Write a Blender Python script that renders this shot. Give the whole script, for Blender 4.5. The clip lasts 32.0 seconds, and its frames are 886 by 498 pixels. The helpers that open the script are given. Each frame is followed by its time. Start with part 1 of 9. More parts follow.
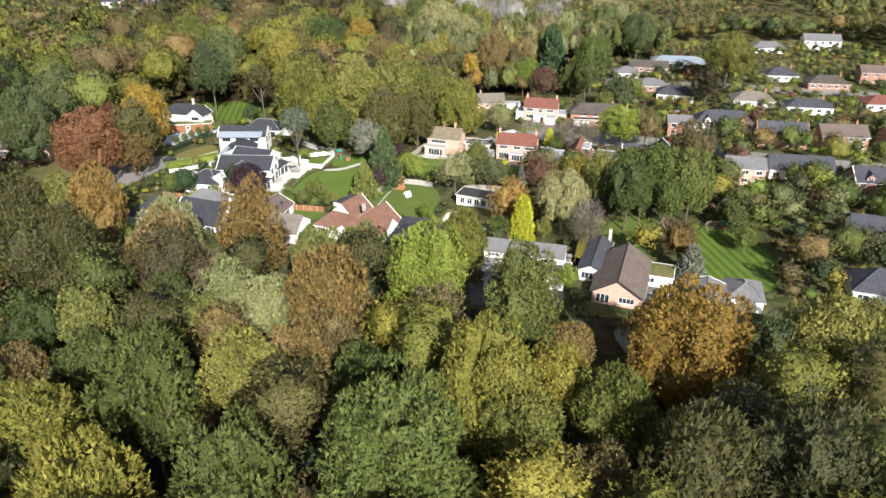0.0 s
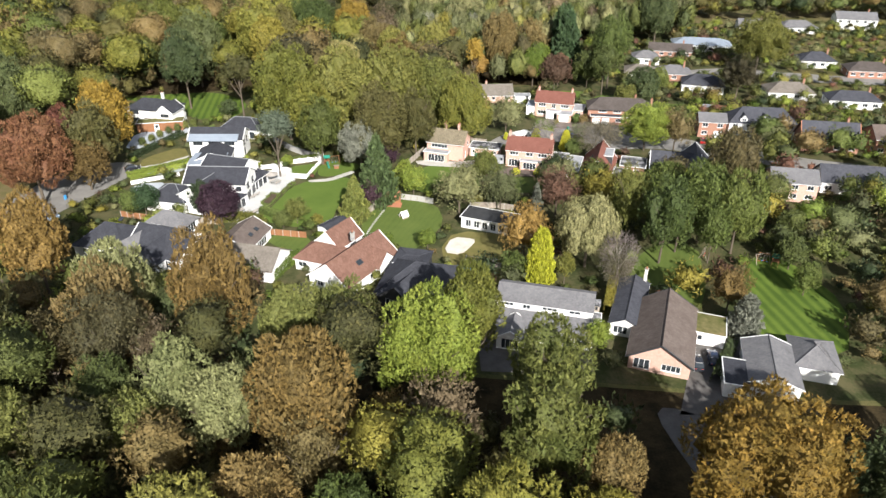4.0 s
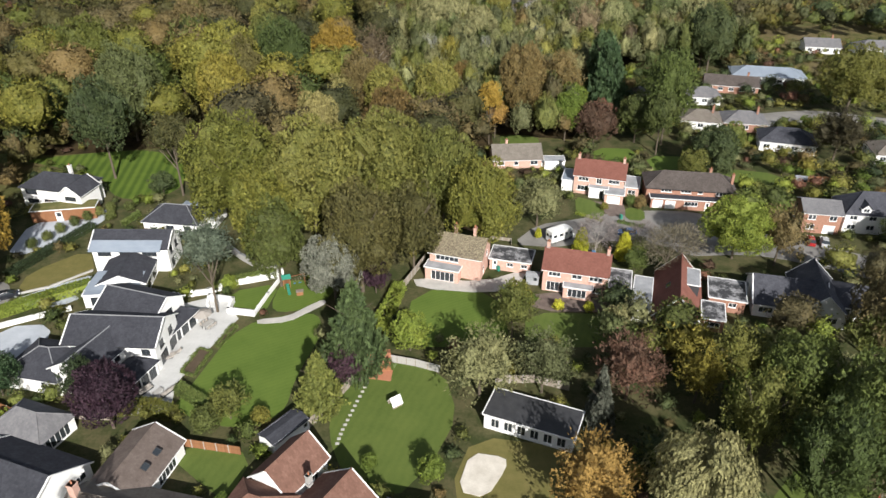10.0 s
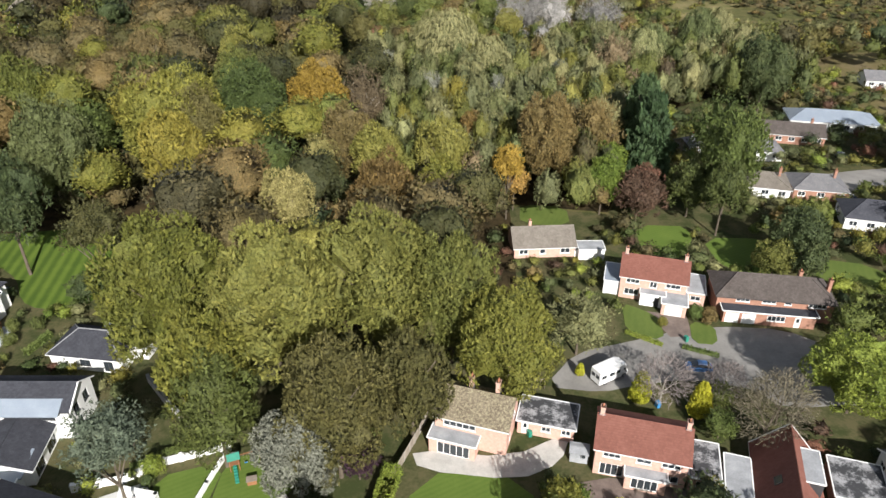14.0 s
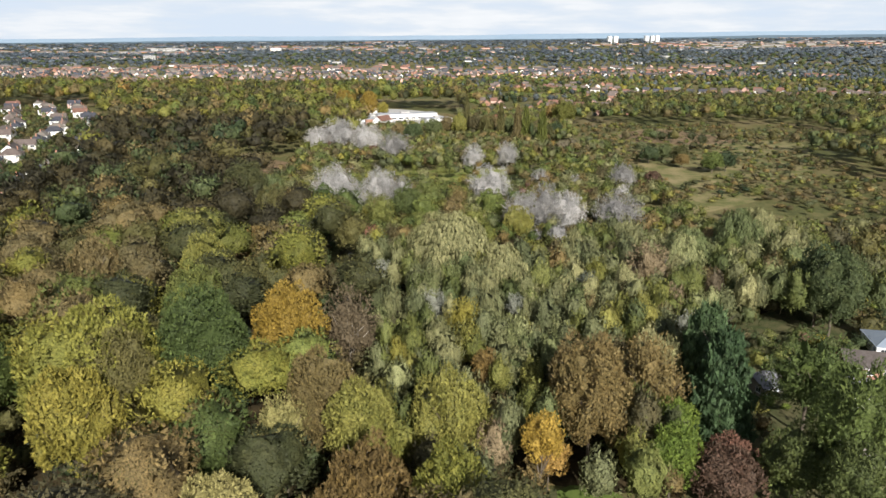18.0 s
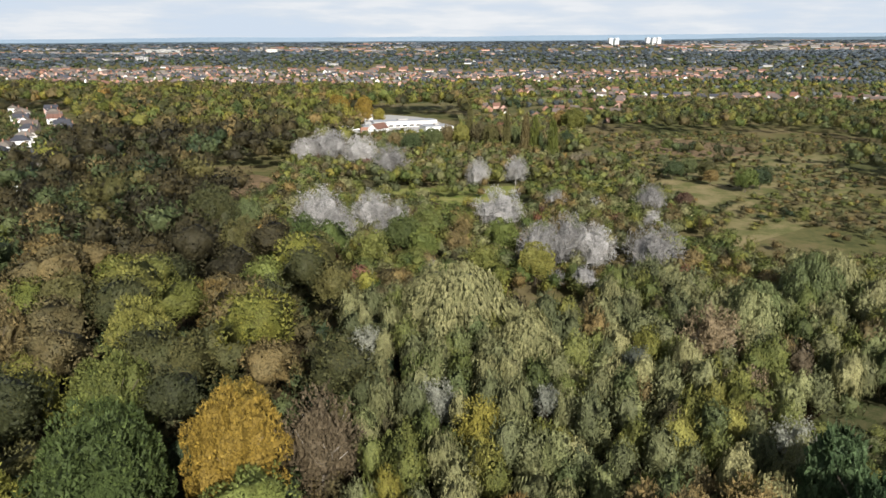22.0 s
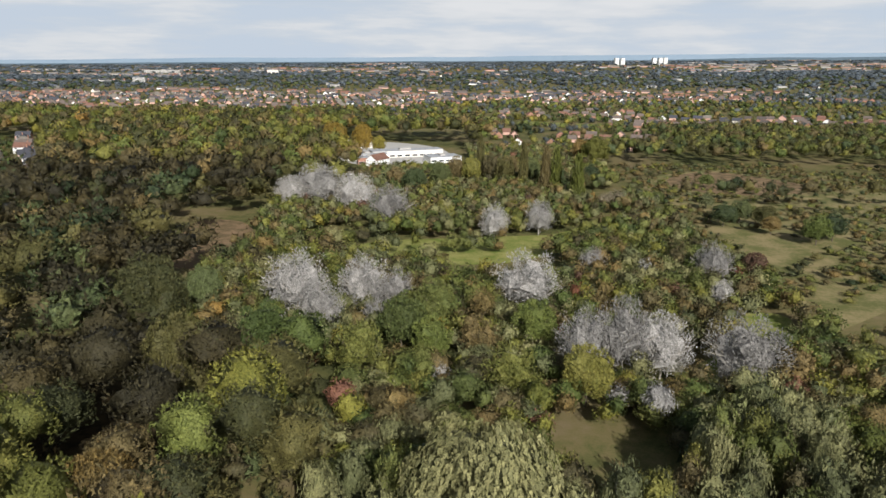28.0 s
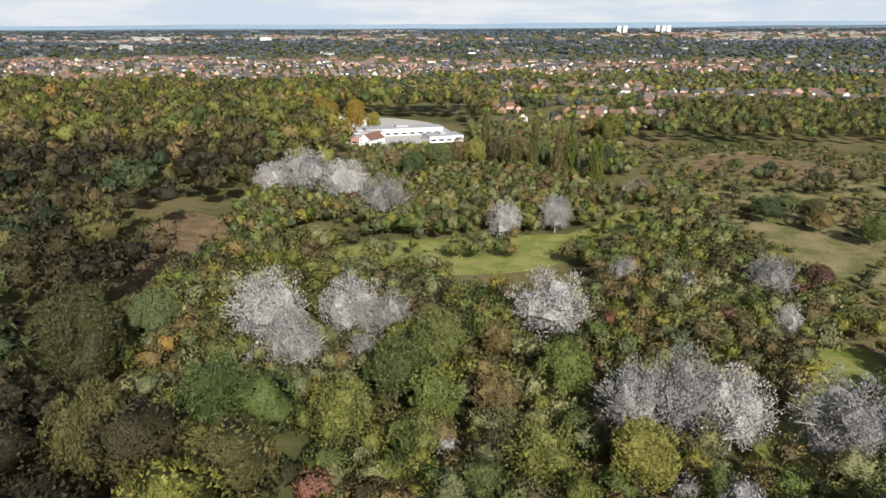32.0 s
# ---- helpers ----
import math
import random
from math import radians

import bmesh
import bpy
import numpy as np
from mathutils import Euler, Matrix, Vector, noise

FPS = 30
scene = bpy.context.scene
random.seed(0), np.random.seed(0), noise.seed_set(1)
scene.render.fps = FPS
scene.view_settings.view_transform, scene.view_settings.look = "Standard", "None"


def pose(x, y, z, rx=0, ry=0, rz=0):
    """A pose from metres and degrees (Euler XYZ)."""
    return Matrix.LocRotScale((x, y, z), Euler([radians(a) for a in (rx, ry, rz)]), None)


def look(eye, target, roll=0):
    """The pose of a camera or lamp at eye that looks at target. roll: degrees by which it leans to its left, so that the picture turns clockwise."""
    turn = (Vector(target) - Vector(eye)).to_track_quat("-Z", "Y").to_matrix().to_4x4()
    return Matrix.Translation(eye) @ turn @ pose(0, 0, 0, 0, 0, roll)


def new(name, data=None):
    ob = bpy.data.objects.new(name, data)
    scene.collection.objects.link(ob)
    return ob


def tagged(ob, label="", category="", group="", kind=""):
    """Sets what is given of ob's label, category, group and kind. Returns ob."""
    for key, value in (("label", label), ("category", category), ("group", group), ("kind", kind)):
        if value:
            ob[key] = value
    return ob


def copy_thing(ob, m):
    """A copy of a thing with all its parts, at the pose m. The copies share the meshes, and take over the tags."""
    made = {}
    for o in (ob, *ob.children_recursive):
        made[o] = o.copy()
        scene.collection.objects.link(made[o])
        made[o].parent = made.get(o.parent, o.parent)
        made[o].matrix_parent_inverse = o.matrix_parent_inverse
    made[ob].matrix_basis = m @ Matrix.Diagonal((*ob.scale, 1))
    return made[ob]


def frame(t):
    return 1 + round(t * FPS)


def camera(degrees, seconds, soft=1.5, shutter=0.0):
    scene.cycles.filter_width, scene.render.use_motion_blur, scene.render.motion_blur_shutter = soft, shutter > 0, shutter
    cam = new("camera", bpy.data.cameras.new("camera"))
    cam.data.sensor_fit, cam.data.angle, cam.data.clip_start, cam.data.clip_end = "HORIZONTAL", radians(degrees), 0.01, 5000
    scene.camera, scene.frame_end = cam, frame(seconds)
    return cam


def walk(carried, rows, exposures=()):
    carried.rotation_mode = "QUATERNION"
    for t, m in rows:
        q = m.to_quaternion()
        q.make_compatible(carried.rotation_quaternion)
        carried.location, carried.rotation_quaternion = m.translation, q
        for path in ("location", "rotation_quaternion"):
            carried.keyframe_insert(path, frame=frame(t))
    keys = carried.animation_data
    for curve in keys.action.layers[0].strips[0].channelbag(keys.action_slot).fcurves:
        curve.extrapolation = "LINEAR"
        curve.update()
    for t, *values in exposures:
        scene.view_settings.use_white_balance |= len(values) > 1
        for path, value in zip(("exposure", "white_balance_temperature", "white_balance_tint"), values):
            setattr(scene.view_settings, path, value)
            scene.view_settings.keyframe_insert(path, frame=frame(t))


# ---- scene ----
cam = camera(64.5, 32.0)
METRES, EYE, TILT, LEAN, TURN = 330.0, 72.0, -26.65, 0.0, 0.0
ROWS = [
    (0.0, 0.0, 0.0, 0.0, -0.0, 0.0, 0.0),
    (0.5, -0.0001, 0.0073, 0.0035, -0.03, -3.71, -0.02),
    (1.0, -0.0002, 0.0153, 0.0077, -0.07, -7.93, 0.01),
    (1.5, -0.0004, 0.0242, 0.0122, -0.1, -8.78, 0.01),
    (2.0, -0.0008, 0.0337, 0.0168, -0.12, -8.8, -0.02),
    (2.5, -0.0014, 0.0438, 0.022, -0.13, -8.8, -0.0),
    (3.0, -0.0021, 0.0548, 0.0287, -0.14, -6.99, 0.0),
    (3.5, -0.0025, 0.0661, 0.0354, -0.13, -3.18, -0.01),
    (5.5, -0.0039, 0.1192, 0.0654, -0.17, -2.18, -0.05),
    (6.0, -0.0043, 0.1342, 0.073, -0.2, -2.18, -0.06),
    (6.5, -0.005, 0.1491, 0.0807, -0.22, -2.17, -0.06),
    (7.0, -0.0057, 0.1642, 0.0889, -0.25, -1.21, -0.09),
    (7.5, -0.0063, 0.1791, 0.0962, -0.26, 1.17, -0.08),
    (8.0, -0.0068, 0.1942, 0.1042, -0.26, 1.23, -0.11),
    (8.5, -0.0072, 0.2091, 0.1111, -0.27, -1.28, -0.15),
    (9.0, -0.0078, 0.2244, 0.12, -0.29, -3.96, -0.16),
    (9.5, -0.0084, 0.2396, 0.128, -0.28, -4.03, -0.16),
    (10.0, -0.0088, 0.2546, 0.1357, -0.25, -4.03, -0.13),
    (10.5, -0.0094, 0.2695, 0.1435, -0.26, -4.01, -0.15),
    (11.0, -0.0099, 0.2849, 0.151, -0.25, -3.98, -0.14),
    (11.5, -0.0106, 0.2999, 0.1585, -0.28, -4.0, -0.14),
    (12.0, -0.011, 0.3149, 0.166, -0.28, -4.01, -0.11),
    (12.5, -0.0117, 0.3302, 0.1729, -0.31, -3.99, -0.12),
    (13.0, -0.0121, 0.3447, 0.1805, -0.3, -4.02, -0.08),
    (13.5, -0.0128, 0.3596, 0.1878, -0.35, -4.03, -0.11),
    (15.5, -0.0147, 0.4201, 0.2158, -0.42, -0.95, -0.07),
    (16.0, -0.0151, 0.4349, 0.2217, -0.44, 2.5, -0.09),
    (16.5, -0.0157, 0.45, 0.2284, -0.46, 2.63, -0.08),
    (17.0, -0.0164, 0.4652, 0.236, -0.49, 3.05, -0.1),
    (17.5, -0.0171, 0.4806, 0.243, -0.52, 8.51, -0.09),
    (18.0, -0.0175, 0.4954, 0.2495, -0.53, 9.83, -0.04),
    (18.5, -0.018, 0.5104, 0.2571, -0.55, 9.84, -0.04),
    (19.0, -0.0184, 0.525, 0.265, -0.57, 9.85, -0.05),
    (19.5, -0.019, 0.5399, 0.273, -0.6, 9.88, -0.06),
    (20.0, -0.0194, 0.5546, 0.2805, -0.62, 9.9, -0.08),
    (20.5, -0.0197, 0.5693, 0.2881, -0.63, 9.9, -0.1),
    (21.0, -0.0203, 0.5842, 0.2955, -0.66, 9.91, -0.09),
    (21.5, -0.0207, 0.5989, 0.3029, -0.66, 9.92, -0.09),
    (22.0, -0.0211, 0.6137, 0.3101, -0.69, 9.93, -0.1),
    (22.5, -0.0216, 0.6283, 0.3172, -0.7, 9.93, -0.12),
    (23.0, -0.0223, 0.6417, 0.3238, -0.72, 9.95, -0.13),
    (23.5, -0.0229, 0.6559, 0.331, -0.7, 9.98, -0.13),
    (24.0, -0.0234, 0.67, 0.3384, -0.67, 10.01, -0.13),
    (24.5, -0.024, 0.6842, 0.3467, -0.6, 12.38, -0.15),
    (26.5, -0.0257, 0.7385, 0.3746, -0.46, 12.28, -0.14),
    (27.0, -0.0263, 0.752, 0.3821, -0.45, 11.62, -0.17),
    (27.5, -0.0268, 0.7655, 0.3895, -0.46, 11.49, -0.19),
    (28.0, -0.0271, 0.7791, 0.3964, -0.46, 11.44, -0.21),
    (28.5, -0.0276, 0.7926, 0.4032, -0.45, 9.91, -0.22),
    (29.0, -0.028, 0.806, 0.4104, -0.46, 9.16, -0.26),
    (29.5, -0.0286, 0.8194, 0.4175, -0.48, 9.14, -0.25),
    (30.0, -0.0293, 0.8328, 0.4249, -0.52, 9.14, -0.26),
    (30.5, -0.03, 0.8467, 0.4321, -0.57, 9.12, -0.24),
    (31.0, -0.0306, 0.8605, 0.4394, -0.61, 9.08, -0.23),
    (31.5, -0.0312, 0.8747, 0.4472, -0.65, 9.03, -0.2),
    (32.0, -0.0318, 0.8894, 0.4549, -0.67, 8.97, -0.2),
]
walk(cam, [(t, pose(0, 0, EYE, TILT, LEAN, TURN) @ pose(METRES * x, METRES * y, METRES * z, 90 + pitch, roll, yaw)) for t, x, y, z, yaw, pitch, roll in ROWS], exposures=[(0.0, 1.15), (3.5, 1.14), (6.0, 0.86), (9.0, 0.73), (13.0, 0.83), (15.5, 1.03), (17.0, 1.03), (18.5, 0.80), (21.0, 0.74), (24.5, 0.78), (26.2, 0.52), (27.5, 0.50), (28.5, 0.56), (30.0, 0.72), (32.0, 0.74)])

# ---- light: low autumn sun behind the flight line, broken cloud ----
SUN_AZ, SUN_EL = 164.0, 31.0
_sa, _se = radians(SUN_AZ), radians(SUN_EL)
SUN_DIR = Vector((math.sin(_sa) * math.cos(_se), math.cos(_sa) * math.cos(_se), math.sin(_se)))
sun = new("sun", bpy.data.lights.new("sun", "SUN"))
sun.data.energy, sun.data.angle, sun.data.color = 4.8, radians(0.55), (1.0, 0.965, 0.915)
sun.matrix_world = look(SUN_DIR * 400, (0, 0, 0))

world = bpy.data.worlds.new("autumn_sky")
scene.world = world
world.use_nodes = True
wn, wl = world.node_tree.nodes, world.node_tree.links
wn.clear()
w_sky = wn.new("ShaderNodeTexSky")
w_sky.sky_type, w_sky.sun_disc = "NISHITA", False
w_sky.sun_elevation, w_sky.sun_rotation = _se, _sa
w_sky.air_density, w_sky.dust_density = 1.0, 1.5
w_gain = wn.new("ShaderNodeVectorMath")
w_gain.operation = "SCALE"
w_gain.inputs["Scale"].default_value = 0.075
wl.new(w_sky.outputs[0], w_gain.inputs[0])
w_co = wn.new("ShaderNodeTexCoord")
w_map = wn.new("ShaderNodeMapping")
w_map.inputs["Scale"].default_value = (1.0, 1.0, 7.0)
wl.new(w_co.outputs["Generated"], w_map.inputs[0])
w_n = wn.new("ShaderNodeTexNoise")
w_n.inputs["Scale"].default_value, w_n.inputs["Detail"].default_value = 4.6, 9.0
w_n.inputs["Roughness"].default_value = 0.56
wl.new(w_map.outputs[0], w_n.inputs["Vector"])
w_cover = wn.new("ShaderNodeMapRange")
w_cover.inputs[1].default_value, w_cover.inputs[2].default_value = 0.40, 0.56
wl.new(w_n.outputs[0], w_cover.inputs[0])
w_sep = wn.new("ShaderNodeSeparateXYZ")
wl.new(w_co.outputs["Generated"], w_sep.inputs[0])
w_high = wn.new("ShaderNodeMapRange")
w_high.inputs[1].default_value, w_high.inputs[2].default_value = 0.10, 0.55
w_high.inputs[3].default_value, w_high.inputs[4].default_value = 1.0, 0.30
wl.new(w_sep.outputs["Z"], w_high.inputs[0])
w_few = wn.new("ShaderNodeMath")
w_few.operation = "MULTIPLY"
wl.new(w_cover.outputs[0], w_few.inputs[0])
wl.new(w_high.outputs[0], w_few.inputs[1])
w_shade = wn.new("ShaderNodeValToRGB")
w_shade.color_ramp.elements[0].position, w_shade.color_ramp.elements[0].color = 0.44, (0.77, 0.83, 0.90, 1)
w_shade.color_ramp.elements[1].position, w_shade.color_ramp.elements[1].color = 0.66, (0.95, 0.97, 1.0, 1)
wl.new(w_n.outputs[0], w_shade.inputs[0])
w_mix = wn.new("ShaderNodeMix")
w_mix.data_type = "RGBA"
wl.new(w_few.outputs[0], w_mix.inputs[0])
wl.new(w_shade.outputs[0], w_mix.inputs[7])
w_low = wn.new("ShaderNodeMapRange")
w_low.inputs[1].default_value, w_low.inputs[2].default_value = 0.06, 0.40
w_low.inputs[3].default_value, w_low.inputs[4].default_value = 1.0, 0.0
wl.new(w_sep.outputs["Z"], w_low.inputs[0])
w_pale = wn.new("ShaderNodeMix")
w_pale.data_type = "RGBA"
w_pale.inputs[7].default_value = (0.70, 0.80, 0.93, 1)
wl.new(w_low.outputs[0], w_pale.inputs[0])
wl.new(w_gain.outputs[0], w_pale.inputs[6])
wl.new(w_pale.outputs[2], w_mix.inputs[6])
w_bg = wn.new("ShaderNodeBackground")
w_bg.inputs[1].default_value = 0.55
wl.new(w_mix.outputs[2], w_bg.inputs[0])
w_out = wn.new("ShaderNodeOutputWorld")
wl.new(w_bg.outputs[0], w_out.inputs[0])


# ---- materials ----
def nodes_of(name):
    m = bpy.data.materials.new(name)
    m.use_nodes = True
    nt = m.node_tree
    nt.nodes.clear()
    out = nt.nodes.new("ShaderNodeOutputMaterial")
    bsdf = nt.nodes.new("ShaderNodeBsdfPrincipled")
    nt.links.new(bsdf.outputs[0], out.inputs[0])
    return m, nt, bsdf, out


def ramp(nt, cols, stops=None):
    r = nt.nodes.new("ShaderNodeValToRGB")
    els = r.color_ramp.elements
    while len(els) < len(cols):
        els.new(0.5)
    for i, c in enumerate(cols):
        els[i].position = stops[i] if stops else i / (len(cols) - 1)
        els[i].color = (*c, 1)
    return r


def math_node(nt, op, a, b=0.5, c=None):
    n = nt.nodes.new("ShaderNodeMath")
    n.operation = op
    for i, v in enumerate((a, b, c)):
        if v is None:
            continue
        if isinstance(v, (int, float)):
            n.inputs[i].default_value = v
        else:
            nt.links.new(v, n.inputs[i])
    return n.outputs[0]


def noise_node(nt, scale, detail=4.0, rough=0.6, vec=None, coord="Object"):
    n = nt.nodes.new("ShaderNodeTexNoise")
    n.inputs["Scale"].default_value, n.inputs["Detail"].default_value = scale, detail
    n.inputs["Roughness"].default_value = rough
    if vec is None:
        tc = nt.nodes.new("ShaderNodeTexCoord")
        vec = tc.outputs[coord]
    nt.links.new(vec, n.inputs["Vector"])
    return n.outputs[0]


def leaf_mat(name, c0, c1, c2, glow=0.16, bump_bright=0.32):
    """Foliage: hue by tree, brightness by spray and by leaf."""
    m, nt, bsdf, out = nodes_of(name)
    info = nt.nodes.new("ShaderNodeObjectInfo")
    at = nt.nodes.new("ShaderNodeAttribute")
    at.attribute_name = "leaf_tint"
    tone = math_node(nt, "FRACT", math_node(nt, "ADD", info.outputs["Random"], at.outputs["Fac"]))
    geo = nt.nodes.new("ShaderNodeNewGeometry")
    speck = noise_node(nt, 8.0, 3.0, 0.75, geo.outputs["Position"])
    patch_n = noise_node(nt, 0.35, 2.0, 0.5, geo.outputs["Position"])
    mix_t = math_node(nt, "ADD", math_node(nt, "MULTIPLY", tone, 0.55), math_node(nt, "MULTIPLY", patch_n, 0.45))
    mix_t = math_node(nt, "ADD", mix_t, math_node(nt, "MULTIPLY", math_node(nt, "SUBTRACT", geo.outputs["Random Per Island"], 0.5), 0.16))
    r = ramp(nt, (c0, c1, c2), (0.25, 0.5, 0.78))
    nt.links.new(mix_t, r.inputs[0])
    clump = noise_node(nt, 2.6, 3.0, 0.7, geo.outputs["Position"])
    val = math_node(nt, "ADD", math_node(nt, "MULTIPLY", geo.outputs["Random Per Island"], 0.40), math_node(nt, "MULTIPLY", speck, 1.2))
    val = math_node(nt, "ADD", val, math_node(nt, "MULTIPLY", clump, 1.5))
    val = math_node(nt, "POWER", math_node(nt, "MAXIMUM", math_node(nt, "ADD", val, bump_bright - 0.83), 0.10), 1.5)
    val = math_node(nt, "MULTIPLY", val, math_node(nt, "ADD", math_node(nt, "MULTIPLY", tone, 0.40), 0.68))
    mul = nt.nodes.new("ShaderNodeVectorMath")
    mul.operation = "SCALE"
    nt.links.new(r.outputs[0], mul.inputs[0])
    nt.links.new(val, mul.inputs["Scale"])
    nt.links.new(mul.outputs[0], bsdf.inputs["Base Color"])
    bsdf.inputs["Roughness"].default_value = 0.62
    bsdf.inputs["Specular IOR Level"].default_value = 0.25
    tr = nt.nodes.new("ShaderNodeBsdfTranslucent")
    nt.links.new(mul.outputs[0], tr.inputs[0])
    mx = nt.nodes.new("ShaderNodeMixShader")
    mx.inputs[0].default_value = glow
    nt.links.new(bsdf.outputs[0], mx.inputs[1])
    nt.links.new(tr.outputs[0], mx.inputs[2])
    lace = nt.nodes.new("ShaderNodeMapRange")
    lace.inputs[1].default_value, lace.inputs[2].default_value = 0.430, 0.455
    nt.links.new(noise_node(nt, 4.6, 3.5, 0.68, geo.outputs["Position"]), lace.inputs[0])
    gap = nt.nodes.new("ShaderNodeBsdfTransparent")
    cut = nt.nodes.new("ShaderNodeMixShader")
    nt.links.new(lace.outputs[0], cut.inputs[0])
    nt.links.new(gap.outputs[0], cut.inputs[1])
    nt.links.new(mx.outputs[0], cut.inputs[2])
    nt.links.new(cut.outputs[0], out.inputs[0])
    bn = nt.nodes.new("ShaderNodeBump")
    bn.inputs["Strength"].default_value, bn.inputs["Distance"].default_value = 0.9, 0.10
    nt.links.new(speck, bn.inputs["Height"])
    nt.links.new(bn.outputs[0], bsdf.inputs["Normal"])
    return m


LEAF = {}
for _n, _a, _b, _c in (
    ("olive", (.098, .122, .024), (.135, .144, .028), (.165, .158, .030)),
    ("olivegold", (.108, .128, .020), (.142, .148, .022), (.172, .156, .022)),
    ("darkolive", (.052, .060, .017), (.072, .072, .018), (.094, .085, .021)),
    ("brownolive", (.085, .080, .030), (.120, .098, .034), (.150, .110, .034)),
    ("brown", (.108, .092, .030), (.138, .110, .034), (.165, .118, .034)),
    ("mauve", (.120, .095, .046), (.145, .112, .054), (.160, .125, .058)),
    # This brown is darkened to hold cloud shade over the west wood.
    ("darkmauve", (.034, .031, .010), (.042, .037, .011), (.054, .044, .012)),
    ("green", (.064, .094, .020), (.090, .120, .023), (.120, .140, .027)),
    ("midgreen", (.080, .105, .024), (.108, .128, .028), (.140, .150, .034)),
    ("darkgreen", (.040, .062, .020), (.056, .078, .023), (.080, .095, .028)),
    ("palegreen", (.110, .140, .042), (.150, .170, .055), (.180, .190, .070)),
    ("limegreen", (.105, .160, .022), (.150, .200, .026), (.190, .220, .030)),
    ("limeolive", (.090, .115, .020), (.130, .140, .022), (.165, .160, .024)),
    ("yellowgreen", (.150, .160, .034), (.195, .190, .040), (.220, .210, .050)),
    ("goldgreen", (.118, .130, .022), (.155, .150, .024), (.190, .165, .024)),
    ("gold", (.165, .125, .018), (.215, .148, .020), (.250, .172, .024)),
    ("goldorange", (.165, .122, .020), (.225, .140, .020), (.255, .125, .020)),
    ("orange", (.165, .122, .034), (.225, .150, .036), (.260, .165, .036)),
    ("rust", (.158, .110, .030), (.200, .134, .032), (.226, .148, .034)),
    ("rustred", (.095, .040, .022), (.130, .050, .024), (.150, .075, .028)),
    ("copper", (.105, .068, .036), (.140, .074, .040), (.165, .080, .042)),
    ("purple", (.030, .017, .020), (.042, .022, .026), (.055, .030, .030)),
    ("greygreen", (.105, .122, .044), (.132, .145, .054), (.160, .162, .060)),
    ("willowgreen", (.130, .140, .050), (.168, .172, .062), (.205, .198, .075)),
    ("paleyellow", (.165, .165, .050), (.210, .195, .058), (.240, .215, .070)),
    ("silver", (.232, .230, .188), (.288, .286, .236), (.338, .334, .276)),
    ("bluegrey", (.125, .140, .090), (.160, .172, .115), (.190, .198, .135)),
    ("teal", (.026, .056, .018), (.038, .070, .022), (.056, .088, .028)),
    ("conifer", (.062, .098, .030), (.085, .122, .036), (.105, .140, .042)),
    ("yellowconifer", (.100, .125, .028), (.130, .155, .030), (.170, .175, .036)),
    ("limeyellow", (.270, .300, .020), (.350, .370, .026), (.420, .410, .036)),
    ("pinegreen", (.060, .085, .050), (.080, .105, .060), (.105, .125, .070)),
    ("dome", (.085, .110, .028), (.105, .125, .032), (.125, .130, .034)),
    ("twig", (.135, .115, .090), (.175, .150, .120), (.210, .185, .150)),
    ("twigolive", (.120, .110, .060), (.145, .130, .075), (.170, .150, .085)),
    # Aerial haze is put into the next two leaf colours as blue.
    ("distanthaze", (.052, .068, .058), (.068, .084, .071), (.088, .100, .084)),
    ("remotehaze", (.072, .096, .098), (.086, .110, .112), (.102, .124, .126)),
    ("hedge", (.060, .100, .022), (.085, .125, .026), (.110, .140, .030)),
):
    LEAF[_n] = leaf_mat("foliage_" + _n, *[(c[0] * 1.06, c[1] * 1.03, c[2] * 1.16 + .004) for c in (_a, _b, _c)])


def plain_mat(name, c0, c1, scale=1.5, rough=0.7, metal=0.0, bump=0.0, bscale=20.0, spec=0.4, detail=5.0, stops=(0.32, 0.68), rand=0.0, coord="Object"):
    """Two-tone surface with stains at one scale and grain at a finer one."""
    m, nt, bsdf, out = nodes_of(name)
    a = noise_node(nt, scale, detail, 0.6, coord=coord)
    b = noise_node(nt, scale * 9, 3.0, 0.6, coord=coord)
    t = math_node(nt, "ADD", math_node(nt, "MULTIPLY", a, 0.72), math_node(nt, "MULTIPLY", b, 0.28))
    if rand:
        info = nt.nodes.new("ShaderNodeObjectInfo")
        t = math_node(nt, "ADD", t, math_node(nt, "MULTIPLY", math_node(nt, "SUBTRACT", info.outputs["Random"], 0.5), rand))
    r = ramp(nt, (c0, c1), stops)
    nt.links.new(t, r.inputs[0])
    nt.links.new(r.outputs[0], bsdf.inputs["Base Color"])
    bsdf.inputs["Roughness"].default_value, bsdf.inputs["Metallic"].default_value = rough, metal
    bsdf.inputs["Specular IOR Level"].default_value = spec
    if bump:
        bn = nt.nodes.new("ShaderNodeBump")
        bn.inputs["Strength"].default_value, bn.inputs["Distance"].default_value = bump, 0.05
        nt.links.new(noise_node(nt, bscale, 4.0, 0.6, coord=coord), bn.inputs["Height"])
        nt.links.new(bn.outputs[0], bsdf.inputs["Normal"])
    return m


